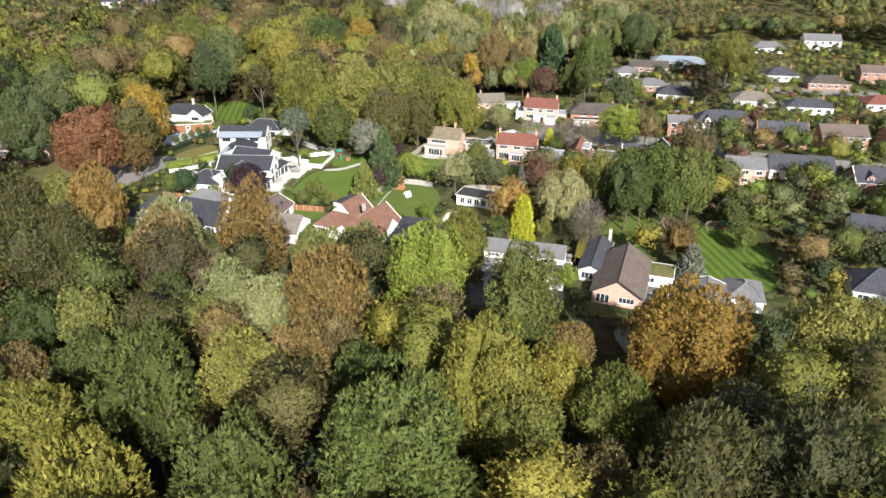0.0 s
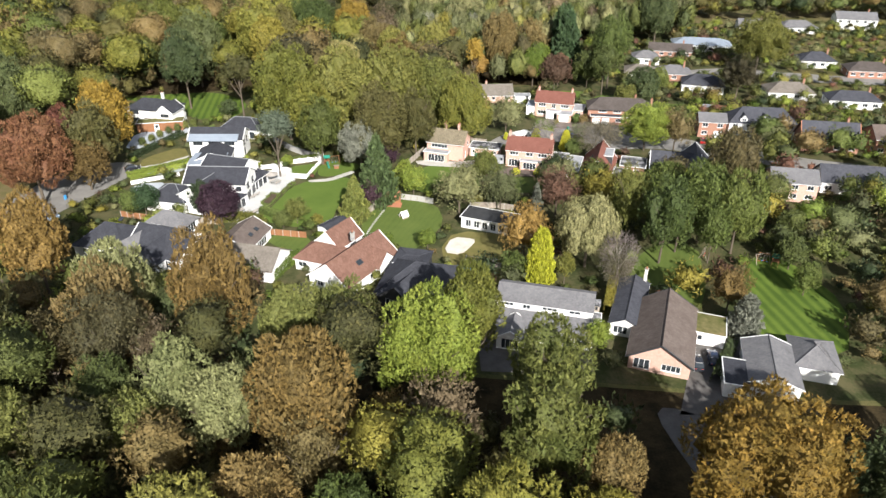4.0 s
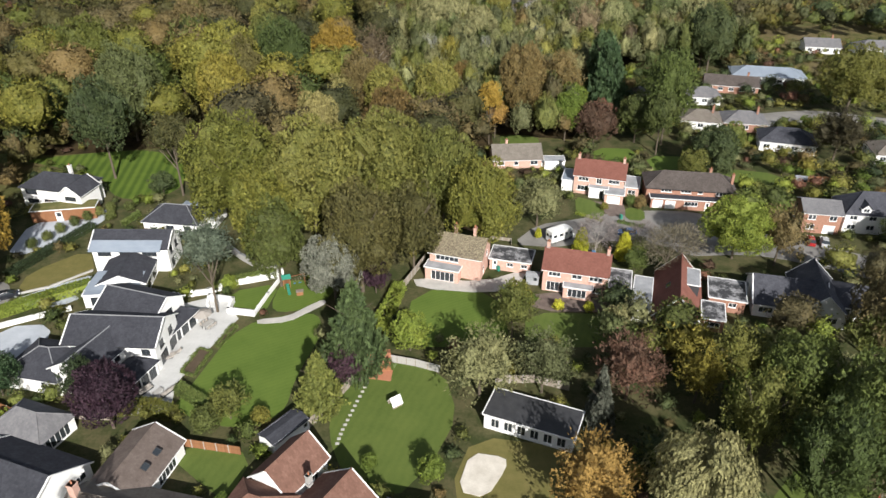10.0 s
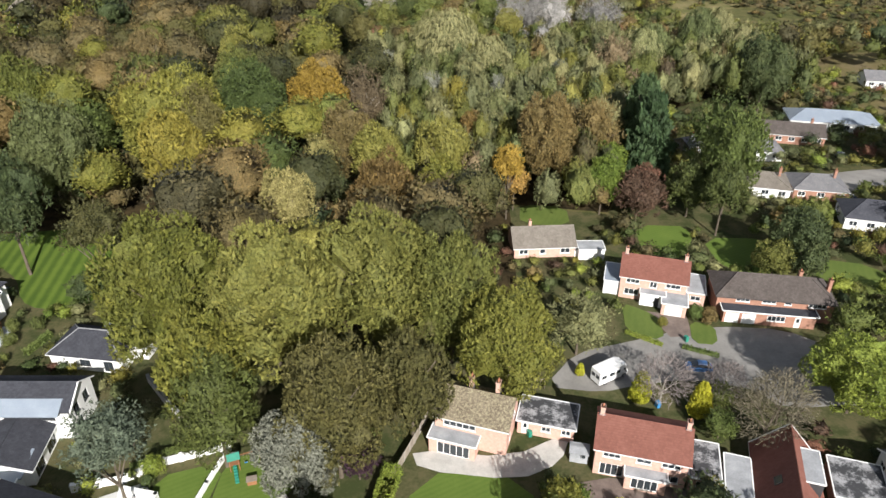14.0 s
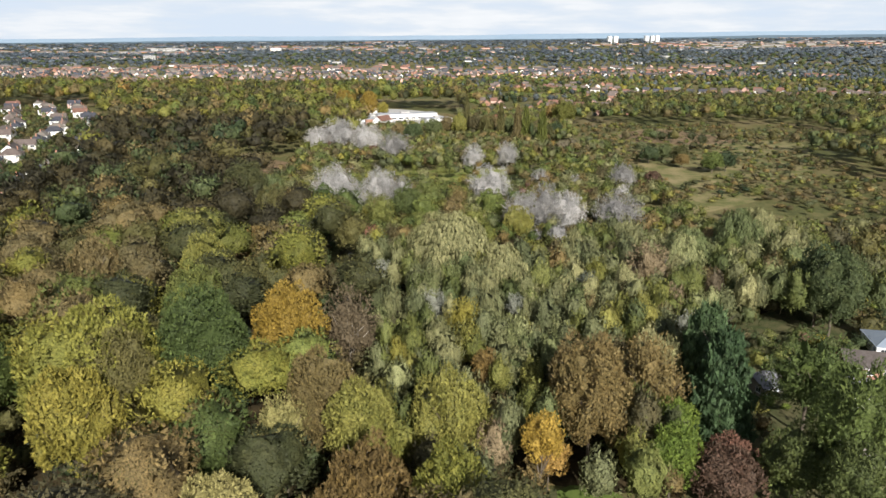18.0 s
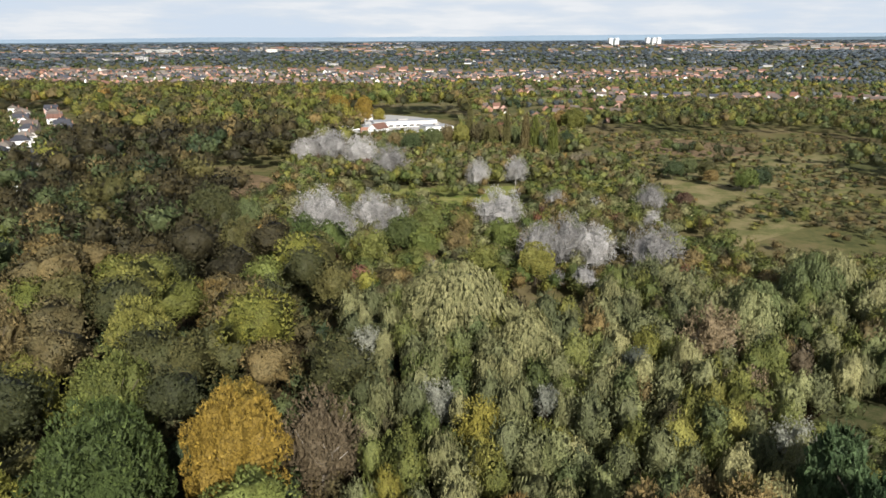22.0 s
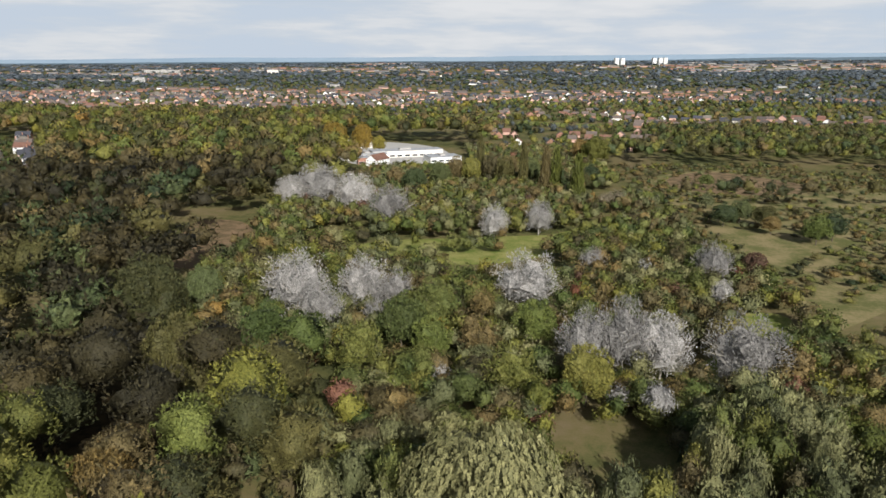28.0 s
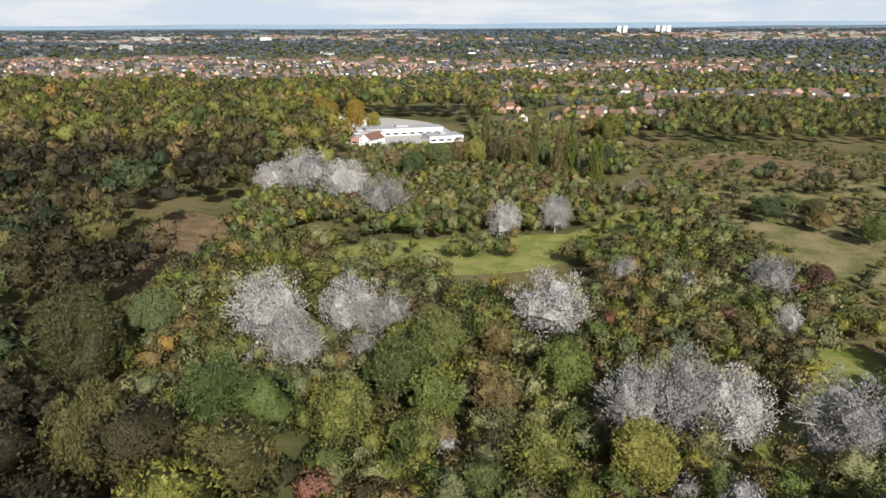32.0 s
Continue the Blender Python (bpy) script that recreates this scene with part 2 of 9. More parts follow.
def tile_mat(name, c0, c1, c2, moss=None, rough=0.85, spec=0.14, tw=0.33, th=0.30):
    """Roof covering: tile by tile tone, weather streaks, optional moss."""
    m, nt, bsdf, out = nodes_of(name)
    tc = nt.nodes.new("ShaderNodeTexCoord")
    br = nt.nodes.new("ShaderNodeTexBrick")
    br.inputs["Scale"].default_value = 1.0
    br.inputs["Brick Width"].default_value, br.inputs["Row Height"].default_value = tw, th
    br.inputs["Mortar Size"].default_value = 0.012
    br.inputs["Color1"].default_value, br.inputs["Color2"].default_value = (0, 0, 0, 1), (1, 1, 1, 1)
    br.inputs["Mortar"].default_value = (0.15, 0.15, 0.15, 1)
    nt.links.new(tc.outputs["Object"], br.inputs["Vector"])
    a = noise_node(nt, 0.5, 6.0, 0.65)
    b = noise_node(nt, 6.0, 4.0, 0.7)
    t = math_node(nt, "ADD", math_node(nt, "MULTIPLY", a, 0.6), math_node(nt, "MULTIPLY", b, 0.3))
    t = math_node(nt, "ADD", t, math_node(nt, "MULTIPLY", br.outputs["Color"], 0.16))
    r = ramp(nt, (c0, c1, c2), (0.32, 0.5, 0.72))
    nt.links.new(t, r.inputs[0])
    col = r.outputs[0]
    if moss:
        mr = nt.nodes.new("ShaderNodeMapRange")
        mr.inputs[1].default_value, mr.inputs[2].default_value = 0.47, 0.62
        nt.links.new(noise_node(nt, 3.2, 8.0, 0.75), mr.inputs[0])
        mx = nt.nodes.new("ShaderNodeMix")
        mx.data_type = "RGBA"
        nt.links.new(mr.outputs[0], mx.inputs[0])
        nt.links.new(col, mx.inputs[6])
        mx.inputs[7].default_value = (*moss, 1)
        col = mx.outputs[2]
    nt.links.new(col, bsdf.inputs["Base Color"])
    bsdf.inputs["Roughness"].default_value = rough
    bsdf.inputs["Specular IOR Level"].default_value = spec
    bn = nt.nodes.new("ShaderNodeBump")
    bn.inputs["Strength"].default_value, bn.inputs["Distance"].default_value = 0.5, 0.03
    nt.links.new(b, bn.inputs["Height"])
    nt.links.new(bn.outputs[0], bsdf.inputs["Normal"])
    return m


def stripe_mat(name, c0, c1, width, angle, wobble=0.2, lean=0.2):
    """Mown lawn: bands of lean in the grass, with a finer mottle."""
    m, nt, bsdf, out = nodes_of(name)
    geo = nt.nodes.new("ShaderNodeNewGeometry")
    mp = nt.nodes.new("ShaderNodeMapping")
    mp.inputs["Rotation"].default_value = (0, 0, radians(angle))
    nt.links.new(geo.outputs["Position"], mp.inputs[0])
    wv = nt.nodes.new("ShaderNodeTexWave")
    wv.wave_type, wv.bands_direction = "BANDS", "X"
    wv.inputs["Scale"].default_value = math.pi / 10 / width
    wv.inputs["Distortion"].default_value = wobble
    nt.links.new(mp.outputs[0], wv.inputs["Vector"])
    a = noise_node(nt, 0.16, 6.0, 0.6, geo.outputs["Position"])
    b = noise_node(nt, 2.2, 6.0, 0.75, geo.outputs["Position"])
    t = math_node(nt, "ADD", math_node(nt, "ADD", math_node(nt, "MULTIPLY", wv.outputs["Fac"], lean), 0.28 - lean), math_node(nt, "MULTIPLY", a, 0.65))
    t = math_node(nt, "ADD", t, math_node(nt, "MULTIPLY", b, 0.35))
    r = ramp(nt, (c0, c1), (0.42, 0.95))
    nt.links.new(t, r.inputs[0])
    nt.links.new(r.outputs[0], bsdf.inputs["Base Color"])
    bsdf.inputs["Roughness"].default_value, bsdf.inputs["Specular IOR Level"].default_value = 0.85, 0.15
    return m


MAT = {
    "lawn": stripe_mat("lawn_plain", (.052, .086, .018), (.110, .142, .034), 1.3, 20, 4.0, 0.06),
    "lawn_striped": stripe_mat("lawn_striped", (.050, .086, .014), (.120, .172, .028), 2.1, -8, 0.15, 0.34),
    "lawn_mown": stripe_mat("lawn_mown", (.062, .104, .018), (.112, .160, .032), 0.75, 62, 0.3, 0.10),
    "lawn_dry": plain_mat("lawn_dry", (.115, .110, .035), (.170, .145, .055), 0.5, 0.9, bump=0.4, spec=0.1),
    "gravel": plain_mat("gravel", (.27, .25, .22), (.38, .36, .33), 0.4, 0.9, bump=0.6, bscale=14, spec=0.2),
    "tarmac": plain_mat("tarmac", (.070, .066, .062), (.130, .122, .115), 0.35, 0.85, bump=0.3, spec=0.3),
    "road": plain_mat("road_surface", (.150, .143, .134), (.250, .240, .225), 0.25, 0.85, bump=0.3, spec=0.3),
    "paving": plain_mat("paving", (.33, .32, .30), (.52, .50, .47), 0.6, 0.8, bump=0.3, spec=0.3),
    "paleterrace": plain_mat("pale_terrace", (.42, .42, .41), (.56, .56, .55), 0.35, 0.7, spec=0.3),
    "brownpave": plain_mat("brown_paving", (.105, .080, .070), (.190, .150, .130), 0.7, 0.85, bump=0.4, spec=0.2),
    "bluepave": plain_mat("blue_resin_drive", (.33, .36, .40), (.44, .47, .51), 0.3, 0.8, spec=0.2),
    "sand": plain_mat("pale_sand", (.46, .42, .36), (.66, .62, .55), 0.6, 0.95, bump=0.8, bscale=3, spec=0.1),
    "soil": plain_mat("soil", (.060, .045, .032), (.120, .090, .062), 0.7, 0.95, bump=0.6, spec=0.1),
    "white": plain_mat("white_render", (.72, .72, .70), (.83, .83, .82), 0.5, 0.8, bump=0.1, spec=0.25),
    "cream": plain_mat("cream_render", (.62, .58, .52), (.72, .68, .62), 0.6, 0.85, spec=0.25),
    "brick": plain_mat("pink_brick", (.45, .27, .215), (.58, .385, .315), 2.2, 0.85, bump=0.4, bscale=12, spec=0.2),
    "brickred": plain_mat("red_brick", (.26, .135, .095), (.36, .20, .145), 2.2, 0.85, bump=0.4, bscale=12, spec=0.2),
    "darkclad": plain_mat("dark_cladding", (.030, .031, .035), (.055, .056, .060), 1.0, 0.6, spec=0.4),
    "timber": plain_mat("orange_cedar", (.20, .092, .044), (.29, .140, .068), 1.6, 0.7, bump=0.3, spec=0.3, rand=0.3),
    "oldwood": plain_mat("weathered_timber", (.22, .185, .15), (.34, .30, .25), 1.6, 0.85, bump=0.4, spec=0.2, rand=0.3),
    "paint_white": plain_mat("white_gloss_paint", (.74, .74, .73), (.82, .82, .81), 2.0, 0.35, spec=0.5),
    "upvc": plain_mat("white_upvc", (.76, .76, .76), (.82, .82, .82), 2.0, 0.3, spec=0.5),
    "greyframe": plain_mat("anthracite_frame", (.035, .037, .040), (.050, .052, .056), 2.0, 0.4, spec=0.5),
    "lead": plain_mat("lead_sheet", (.16, .165, .175), (.24, .245, .255), 1.0, 0.55, spec=0.5),
    "concrete": plain_mat("concrete", (.30, .29, .27), (.42, .41, .39), 0.8, 0.9, bump=0.3, spec=0.2),
    "felt": plain_mat("felt_flat_roof", (.045, .046, .050), (.30, .30, .31), 0.42, 0.8, spec=0.3, stops=(0.46, 0.56), detail=8.0),
    "feltlight": plain_mat("pale_felt_roof", (.20, .21, .22), (.38, .39, .41), 0.5, 0.75, spec=0.3, detail=8.0),
    "bark": plain_mat("bark", (.075, .060, .045), (.150, .125, .095), 1.4, 0.95, bump=0.8, bscale=6, spec=0.1),
    "palebark": plain_mat("pale_bark", (.26, .235, .20), (.42, .39, .34), 1.4, 0.9, bump=0.5, bscale=6, spec=0.1),
    "steel": plain_mat("galvanised_steel", (.42, .43, .44), (.56, .57, .58), 2.0, 0.4, metal=0.9),
    "tyre": plain_mat("tyre_rubber", (.018, .018, .019), (.032, .032, .033), 4.0, 0.8, spec=0.3),
    "plastic_green": plain_mat("green_plastic", (.020, .160, .110), (.030, .210, .150), 2.0, 0.4),
    "plastic_blue": plain_mat("blue_plastic", (.025, .160, .360), (.040, .230, .480), 2.0, 0.4),
    "plastic_red": plain_mat("red_plastic", (.42, .035, .025), (.52, .060, .040), 2.0, 0.4),
    "terracotta": plain_mat("terracotta", (.36, .150, .085), (.44, .200, .120), 3.0, 0.8, spec=0.2),
    "fabric": plain_mat("taupe_canvas", (.30, .275, .245), (.38, .35, .32), 3.0, 0.9, spec=0.1),
    "t_grey": tile_mat("slate_grey_tiles", (.042, .044, .053), (.058, .060, .072), (.084, .087, .100)),
    "t_dark": tile_mat("dark_tiles", (.032, .033, .040), (.044, .046, .055), (.064, .066, .078)),
    "t_lgrey": tile_mat("light_grey_tiles", (.118, .117, .124), (.155, .153, .160), (.205, .202, .206)),
    "t_brown": tile_mat("brown_tiles", (.095, .075, .066), (.125, .100, .088), (.165, .135, .120)),
    "t_taupe": tile_mat("taupe_tiles", (.120, .104, .088), (.165, .146, .125), (.215, .195, .170)),
    "t_red": tile_mat("red_tiles", (.140, .060, .046), (.175, .074, .057), (.215, .098, .076)),
    "t_terra": tile_mat("terracotta_tiles", (.125, .068, .050), (.165, .090, .068), (.220, .128, .098)),
    "t_moss": tile_mat("mossy_tan_tiles", (.085, .068, .050), (.130, .105, .076), (.200, .168, .122), moss=(.30, .27, .18)),
    "t_darkbrown": tile_mat("dark_brown_tiles", (.062, .052, .047), (.085, .072, .066), (.120, .104, .095)),
    "zinc": plain_mat("blue_grey_zinc", (.20, .235, .285), (.26, .30, .35), 0.4, 0.45, spec=0.5),
}
for _n, _c in (("car_white", (.78, .78, .77)), ("car_blue", (.05, .13, .30)), ("car_dark", (.020, .022, .028)), ("car_navy", (.022, .035, .075)), ("car_red", (.30, .015, .015)), ("car_silver", (.40, .41, .42)), ("car_paleblue", (.24, .34, .48))):
    _m = plain_mat(_n, tuple(v * 0.93 for v in _c), _c, 1.0, 0.25, spec=0.6)
    _m.node_tree.nodes["Principled BSDF"].inputs["Coat Weight"].default_value = 0.6
    MAT[_n] = _m
_m, _nt, _b, _o = nodes_of("window_glass")
_b.inputs["Base Color"].default_value = (.030, .036, .042, 1)
_b.inputs["Roughness"].default_value, _b.inputs["Specular IOR Level"].default_value = 0.06, 0.9
MAT["glass"] = _m
_m, _nt, _b, _o = nodes_of("interior_dark")
_r = ramp(_nt, ((.05, .045, .04), (.10, .09, .08)))
_nt.links.new(noise_node(_nt, 0.8), _r.inputs[0])
_nt.links.new(_r.outputs[0], _b.inputs["Base Color"])
MAT["inside"] = _m


def ground_material():
    """Rough grass, straw and leaf litter in drifts."""
    m, nt, bsdf, out = nodes_of("rough_ground")
    geo = nt.nodes.new("ShaderNodeNewGeometry")
    a = noise_node(nt, 0.018, 8.0, 0.62, geo.outputs["Position"])
    b = noise_node(nt, 0.22, 6.0, 0.7, geo.outputs["Position"])
    c = noise_node(nt, 2.4, 4.0, 0.7, geo.outputs["Position"])
    t = math_node(nt, "ADD", math_node(nt, "MULTIPLY", a, 0.55), math_node(nt, "MULTIPLY", b, 0.30))
    t = math_node(nt, "ADD", t, math_node(nt, "MULTIPLY", c, 0.15))
    r = ramp(nt, ((.050, .056, .020), (.088, .088, .032), (.125, .105, .046), (.150, .118, .066)), (0.42, 0.48, 0.53, 0.60))
    nt.links.new(t, r.inputs[0])
    nt.links.new(r.outputs[0], bsdf.inputs["Base Color"])
    bsdf.inputs["Roughness"].default_value, bsdf.inputs["Specular IOR Level"].default_value = 0.95, 0.1
    bn = nt.nodes.new("ShaderNodeBump")
    bn.inputs["Strength"].default_value, bn.inputs["Distance"].default_value = 0.6, 0.25
    nt.links.new(b, bn.inputs["Height"])
    nt.links.new(bn.outputs[0], bsdf.inputs["Normal"])
    return m


MAT["ground"] = ground_material()
MAT["bedsoil"] = plain_mat("beds_and_rough_grass", (.040, .050, .018), (.090, .082, .040), 0.22, 0.95, bump=0.6, bscale=1.5, spec=0.1, detail=8.0, stops=(0.42, 0.58))
# Haze is put into both ridge colours as blue, paler farther off.
MAT["ridge_mid"] = plain_mat("farther_woods_haze", (.085, .125, .155), (.120, .160, .190), 0.003, 0.95, spec=0.05)
MAT["ridge_far"] = plain_mat("hazy_hills", (.200, .270, .340), (.250, .320, .390), 0.002, 0.95, spec=0.05)
# Litter colour carries canopy shade, so gaps between crowns stay dark.
MAT["litter"] = plain_mat("leaf_litter_shaded", (.022, .018, .010), (.060, .044, .022), 0.3, 0.95, bump=0.6, bscale=2.0, spec=0.05, detail=8.0, stops=(0.4, 0.6))
MAT["meadow"] = plain_mat("meadow_grass", (.110, .140, .030), (.225, .215, .075), 0.13, 0.95, bump=0.6, bscale=1.2, spec=0.1, detail=9.0, stops=(0.40, 0.60))
MAT["heath"] = plain_mat("brown_heath", (.090, .070, .036), (.200, .135, .080), 0.16, 0.95, bump=0.6, bscale=1.2, spec=0.1, detail=9.0, stops=(0.40, 0.60))
MAT["heathgrass"] = plain_mat("olive_heath", (.095, .100, .034), (.215, .175, .088), 0.09, 0.95, bump=0.6, bscale=1.2, spec=0.1, detail=9.0, stops=(0.42, 0.60))


# ---- mesh helpers ----
def mesh_obj(name, verts, faces, mat, parent=None, label="", loc=None):
    me = bpy.data.meshes.new(name)
    me.from_pydata([tuple(v) for v in verts], [], [tuple(f) for f in faces])
    me.update()
    me.materials.append(mat)
    ob = new(name, me)
    if parent is not None:
        ob.parent = parent
    if loc is not None:
        ob.location = loc
    if label:
        ob["label"] = label
    return ob


def part(name, bm, mat, parent, label=""):
    """Links a bmesh as one mesh object under a thing or a part."""
    me = bpy.data.meshes.new(name)
    bm.to_mesh(me)
    bm.free()
    me.materials.append(mat)
    ob = new(name, me)
    ob.parent = parent
    if label:
        ob["label"] = label
    return ob


PLACED = []


def root(name, x, y, rot, label, category, group="", z=0.0, kind=""):
    e = new(name)
    if category not in ("tree", "house"):
        PLACED.append((x, y, 2.6 if category in ("car", "motorhome", "shed") else 1.4))
    e.matrix_basis = pose(x, y, z, 0, 0, rot)
    e.empty_display_size = 0.3
    return tagged(e, label, category, group, kind)


class Geo:
    """Gathers faces in plain lists."""

    def __init__(self):
        self.v, self.f = [], []

    def face(self, *pts):
        n = len(self.v)
        self.v += [tuple(p) for p in pts]
        self.f.append(tuple(range(n, n + len(pts))))
        return self

    def box(self, x0, y0, z0, x1, y1, z1, taper=0.0):
        n, t = len(self.v), taper
        self.v += [(x0, y0, z0), (x1, y0, z0), (x1, y1, z0), (x0, y1, z0), (x0 + t, y0 + t, z1), (x1 - t, y0 + t, z1), (x1 - t, y1 - t, z1), (x0 + t, y1 - t, z1)]
        self.f += [(n, n + 3, n + 2, n + 1), (n + 4, n + 5, n + 6, n + 7), (n, n + 1, n + 5, n + 4), (n + 1, n + 2, n + 6, n + 5), (n + 2, n + 3, n + 7, n + 6), (n + 3, n, n + 4, n + 7)]
        return self

    def bar(self, p, q, r, sides=4, r2=None):
        p, q = Vector(p), Vector(q)
        ax = (q - p).normalized()
        up = Vector((0, 0, 1)) if abs(ax.z) < 0.9 else Vector((1, 0, 0))
        a = ax.cross(up).normalized()
        b = ax.cross(a)
        n, r2 = len(self.v), r if r2 is None else r2
        for c, rr in ((p, r), (q, r2)):
            for i in range(sides):
                w = 2 * math.pi * (i + 0.5) / sides
                self.v.append(tuple(c + a * rr * math.cos(w) + b * rr * math.sin(w)))
        for i in range(sides):
            j = (i + 1) % sides
            self.f.append((n + i, n + j, n + sides + j, n + sides + i))
        self.f += [tuple(n + i for i in reversed(range(sides))), tuple(n + sides + i for i in range(sides))]
        return self

    def add(self, name, mat, parent=None, label="", loc=None):
        return mesh_obj(name, self.v, self.f, mat, parent, label, loc)


# ---- foliage ----
def unit(v):
    return v / np.maximum(np.linalg.norm(v, axis=-1, keepdims=True), 1e-9)


def sprays(rng, p, way, size, slim=0.42, face=None):
    """Leafy shoots: one pointed triangle each, growing from p along way, turned outwards."""
    way = unit(way)
    out = face if face is not None else p
    if face is None:
        face = rng.normal(size=p.shape)
    side = unit(np.cross(way, face))
    k = size * rng.uniform(0.6, 1.4, (len(p), 1))
    tip = p + way * k * 0.95 + side * k * rng.uniform(-0.3, 0.3, (len(p), 1))
    a, b = p - way * k * 0.55 - side * k * slim, p - way * k * 0.35 + side * k * slim
    turn = (np.cross(b - a, tip - a) * out).sum(1, keepdims=True) < 0
    v = np.stack([np.where(turn, b, a), np.where(turn, a, b), tip], 1).reshape(-1, 3)
    return v, np.arange(3 * len(p)).reshape(-1, 3)


def ball(level):
    """A unit sphere of triangles, split from an icosahedron."""
    bm = bmesh.new()
    bmesh.ops.create_icosphere(bm, subdivisions=level, radius=1.0)
    v = np.array([q.co[:] for q in bm.verts])
    f = np.array([[q.index for q in t.verts] for t in bm.faces])
    bm.free()
    return v, f


BALLS = {i: ball(i) for i in (1, 2, 3, 4)}


def lobed_crown(seed, lobes, cards, size, lobe_r=(0.26, 0.44), airy=0.0, hang=0.0, level=3):
    """A crown of unit radius: one lumpy leafy skin over lobes on an egg-shaped envelope, with leaf sprays standing out of it."""
    rng = np.random.default_rng(seed)
    c, r = [np.array([0, 0, -0.05])], [0.58]
    for i in range(lobes):
        z = 1 - 1.65 * (i + 0.5) / lobes
        w = i * 2.39996 + rng.uniform(-0.4, 0.4)
        q = math.sqrt(max(0.0, 1 - z * z))
        rr = rng.uniform(*lobe_r)
        d = (1.0 - rr) * rng.uniform(0.84, 1.12)
        c.append(np.array([q * math.cos(w) * d, q * math.sin(w) * d, z * d]))
        r.append(rr)
    c, r = np.array(c), np.array(r)

    def skin(d):
        b = d @ c.T
        disc = b * b - ((c * c).sum(1) - r * r)[None]
        hit = np.where(disc > 0, b + np.sqrt(np.maximum(disc, 0)), 0)
        k = hit.argmax(1)
        p = d * hit.max(1, keepdims=True)
        return p, unit(unit((p - c[k]) / r[k][:, None]) + 0.35 * d)

    vs, fs, ns, base = [], [], [], 0
    i = np.arange(cards) + 0.5
    z = 1 - 1.72 * i / cards
    w = i * 2.39996 + rng.uniform(0, 6.28)
    d = unit(np.stack([np.sqrt(1 - z * z) * np.cos(w), np.sqrt(1 - z * z) * np.sin(w), z], 1) + rng.normal(size=(cards, 3)) * 1.2 / math.sqrt(cards))
    p, n = skin(d)
    p = p * rng.uniform(0.97 - 0.30 * airy, 1.03 + 0.10 * airy, (cards, 1)) + rng.normal(size=p.shape) * size * 0.3
    if hang:
        way = np.array([0, 0, -1.0]) + rng.normal(size=p.shape) * 0.22 + unit(p * [1, 1, 0]) * 0.35
        v, f = sprays(rng, p, way, size * 1.3, 0.30, n + rng.normal(size=p.shape) * 0.3)
    else:
        way = n * 0.55 + np.array([0, 0, 0.45]) + rng.normal(size=p.shape) * 0.55
        v, f = sprays(rng, p, way, size, 0.46, n + rng.normal(size=p.shape) * 0.35)
    vs.append(v)
    fs.append(f)
    own = unit(np.cross(v[1::3] - v[::3], v[2::3] - v[::3]))
    ns.append(unit(np.repeat(n * 0.70 + own * (0.42 if cards > 400 else 0.18), 3, 0) + rng.normal(size=v.shape) * 0.15))
    base = len(v)
    if level:
        bv, bf = BALLS[level]
        p, n = skin(unit(bv + rng.normal(size=bv.shape) * 0.25 / 2 ** level))
        p = p * (0.87 - 0.12 * airy) * rng.uniform(0.92, 1.06, (len(p), 1))
        vs.append(p)
        ns.append(unit(n + rng.normal(size=n.shape) * 0.15))
        fs.append(bf + base)
    return np.concatenate(vs), np.concatenate(fs), np.concatenate(ns)


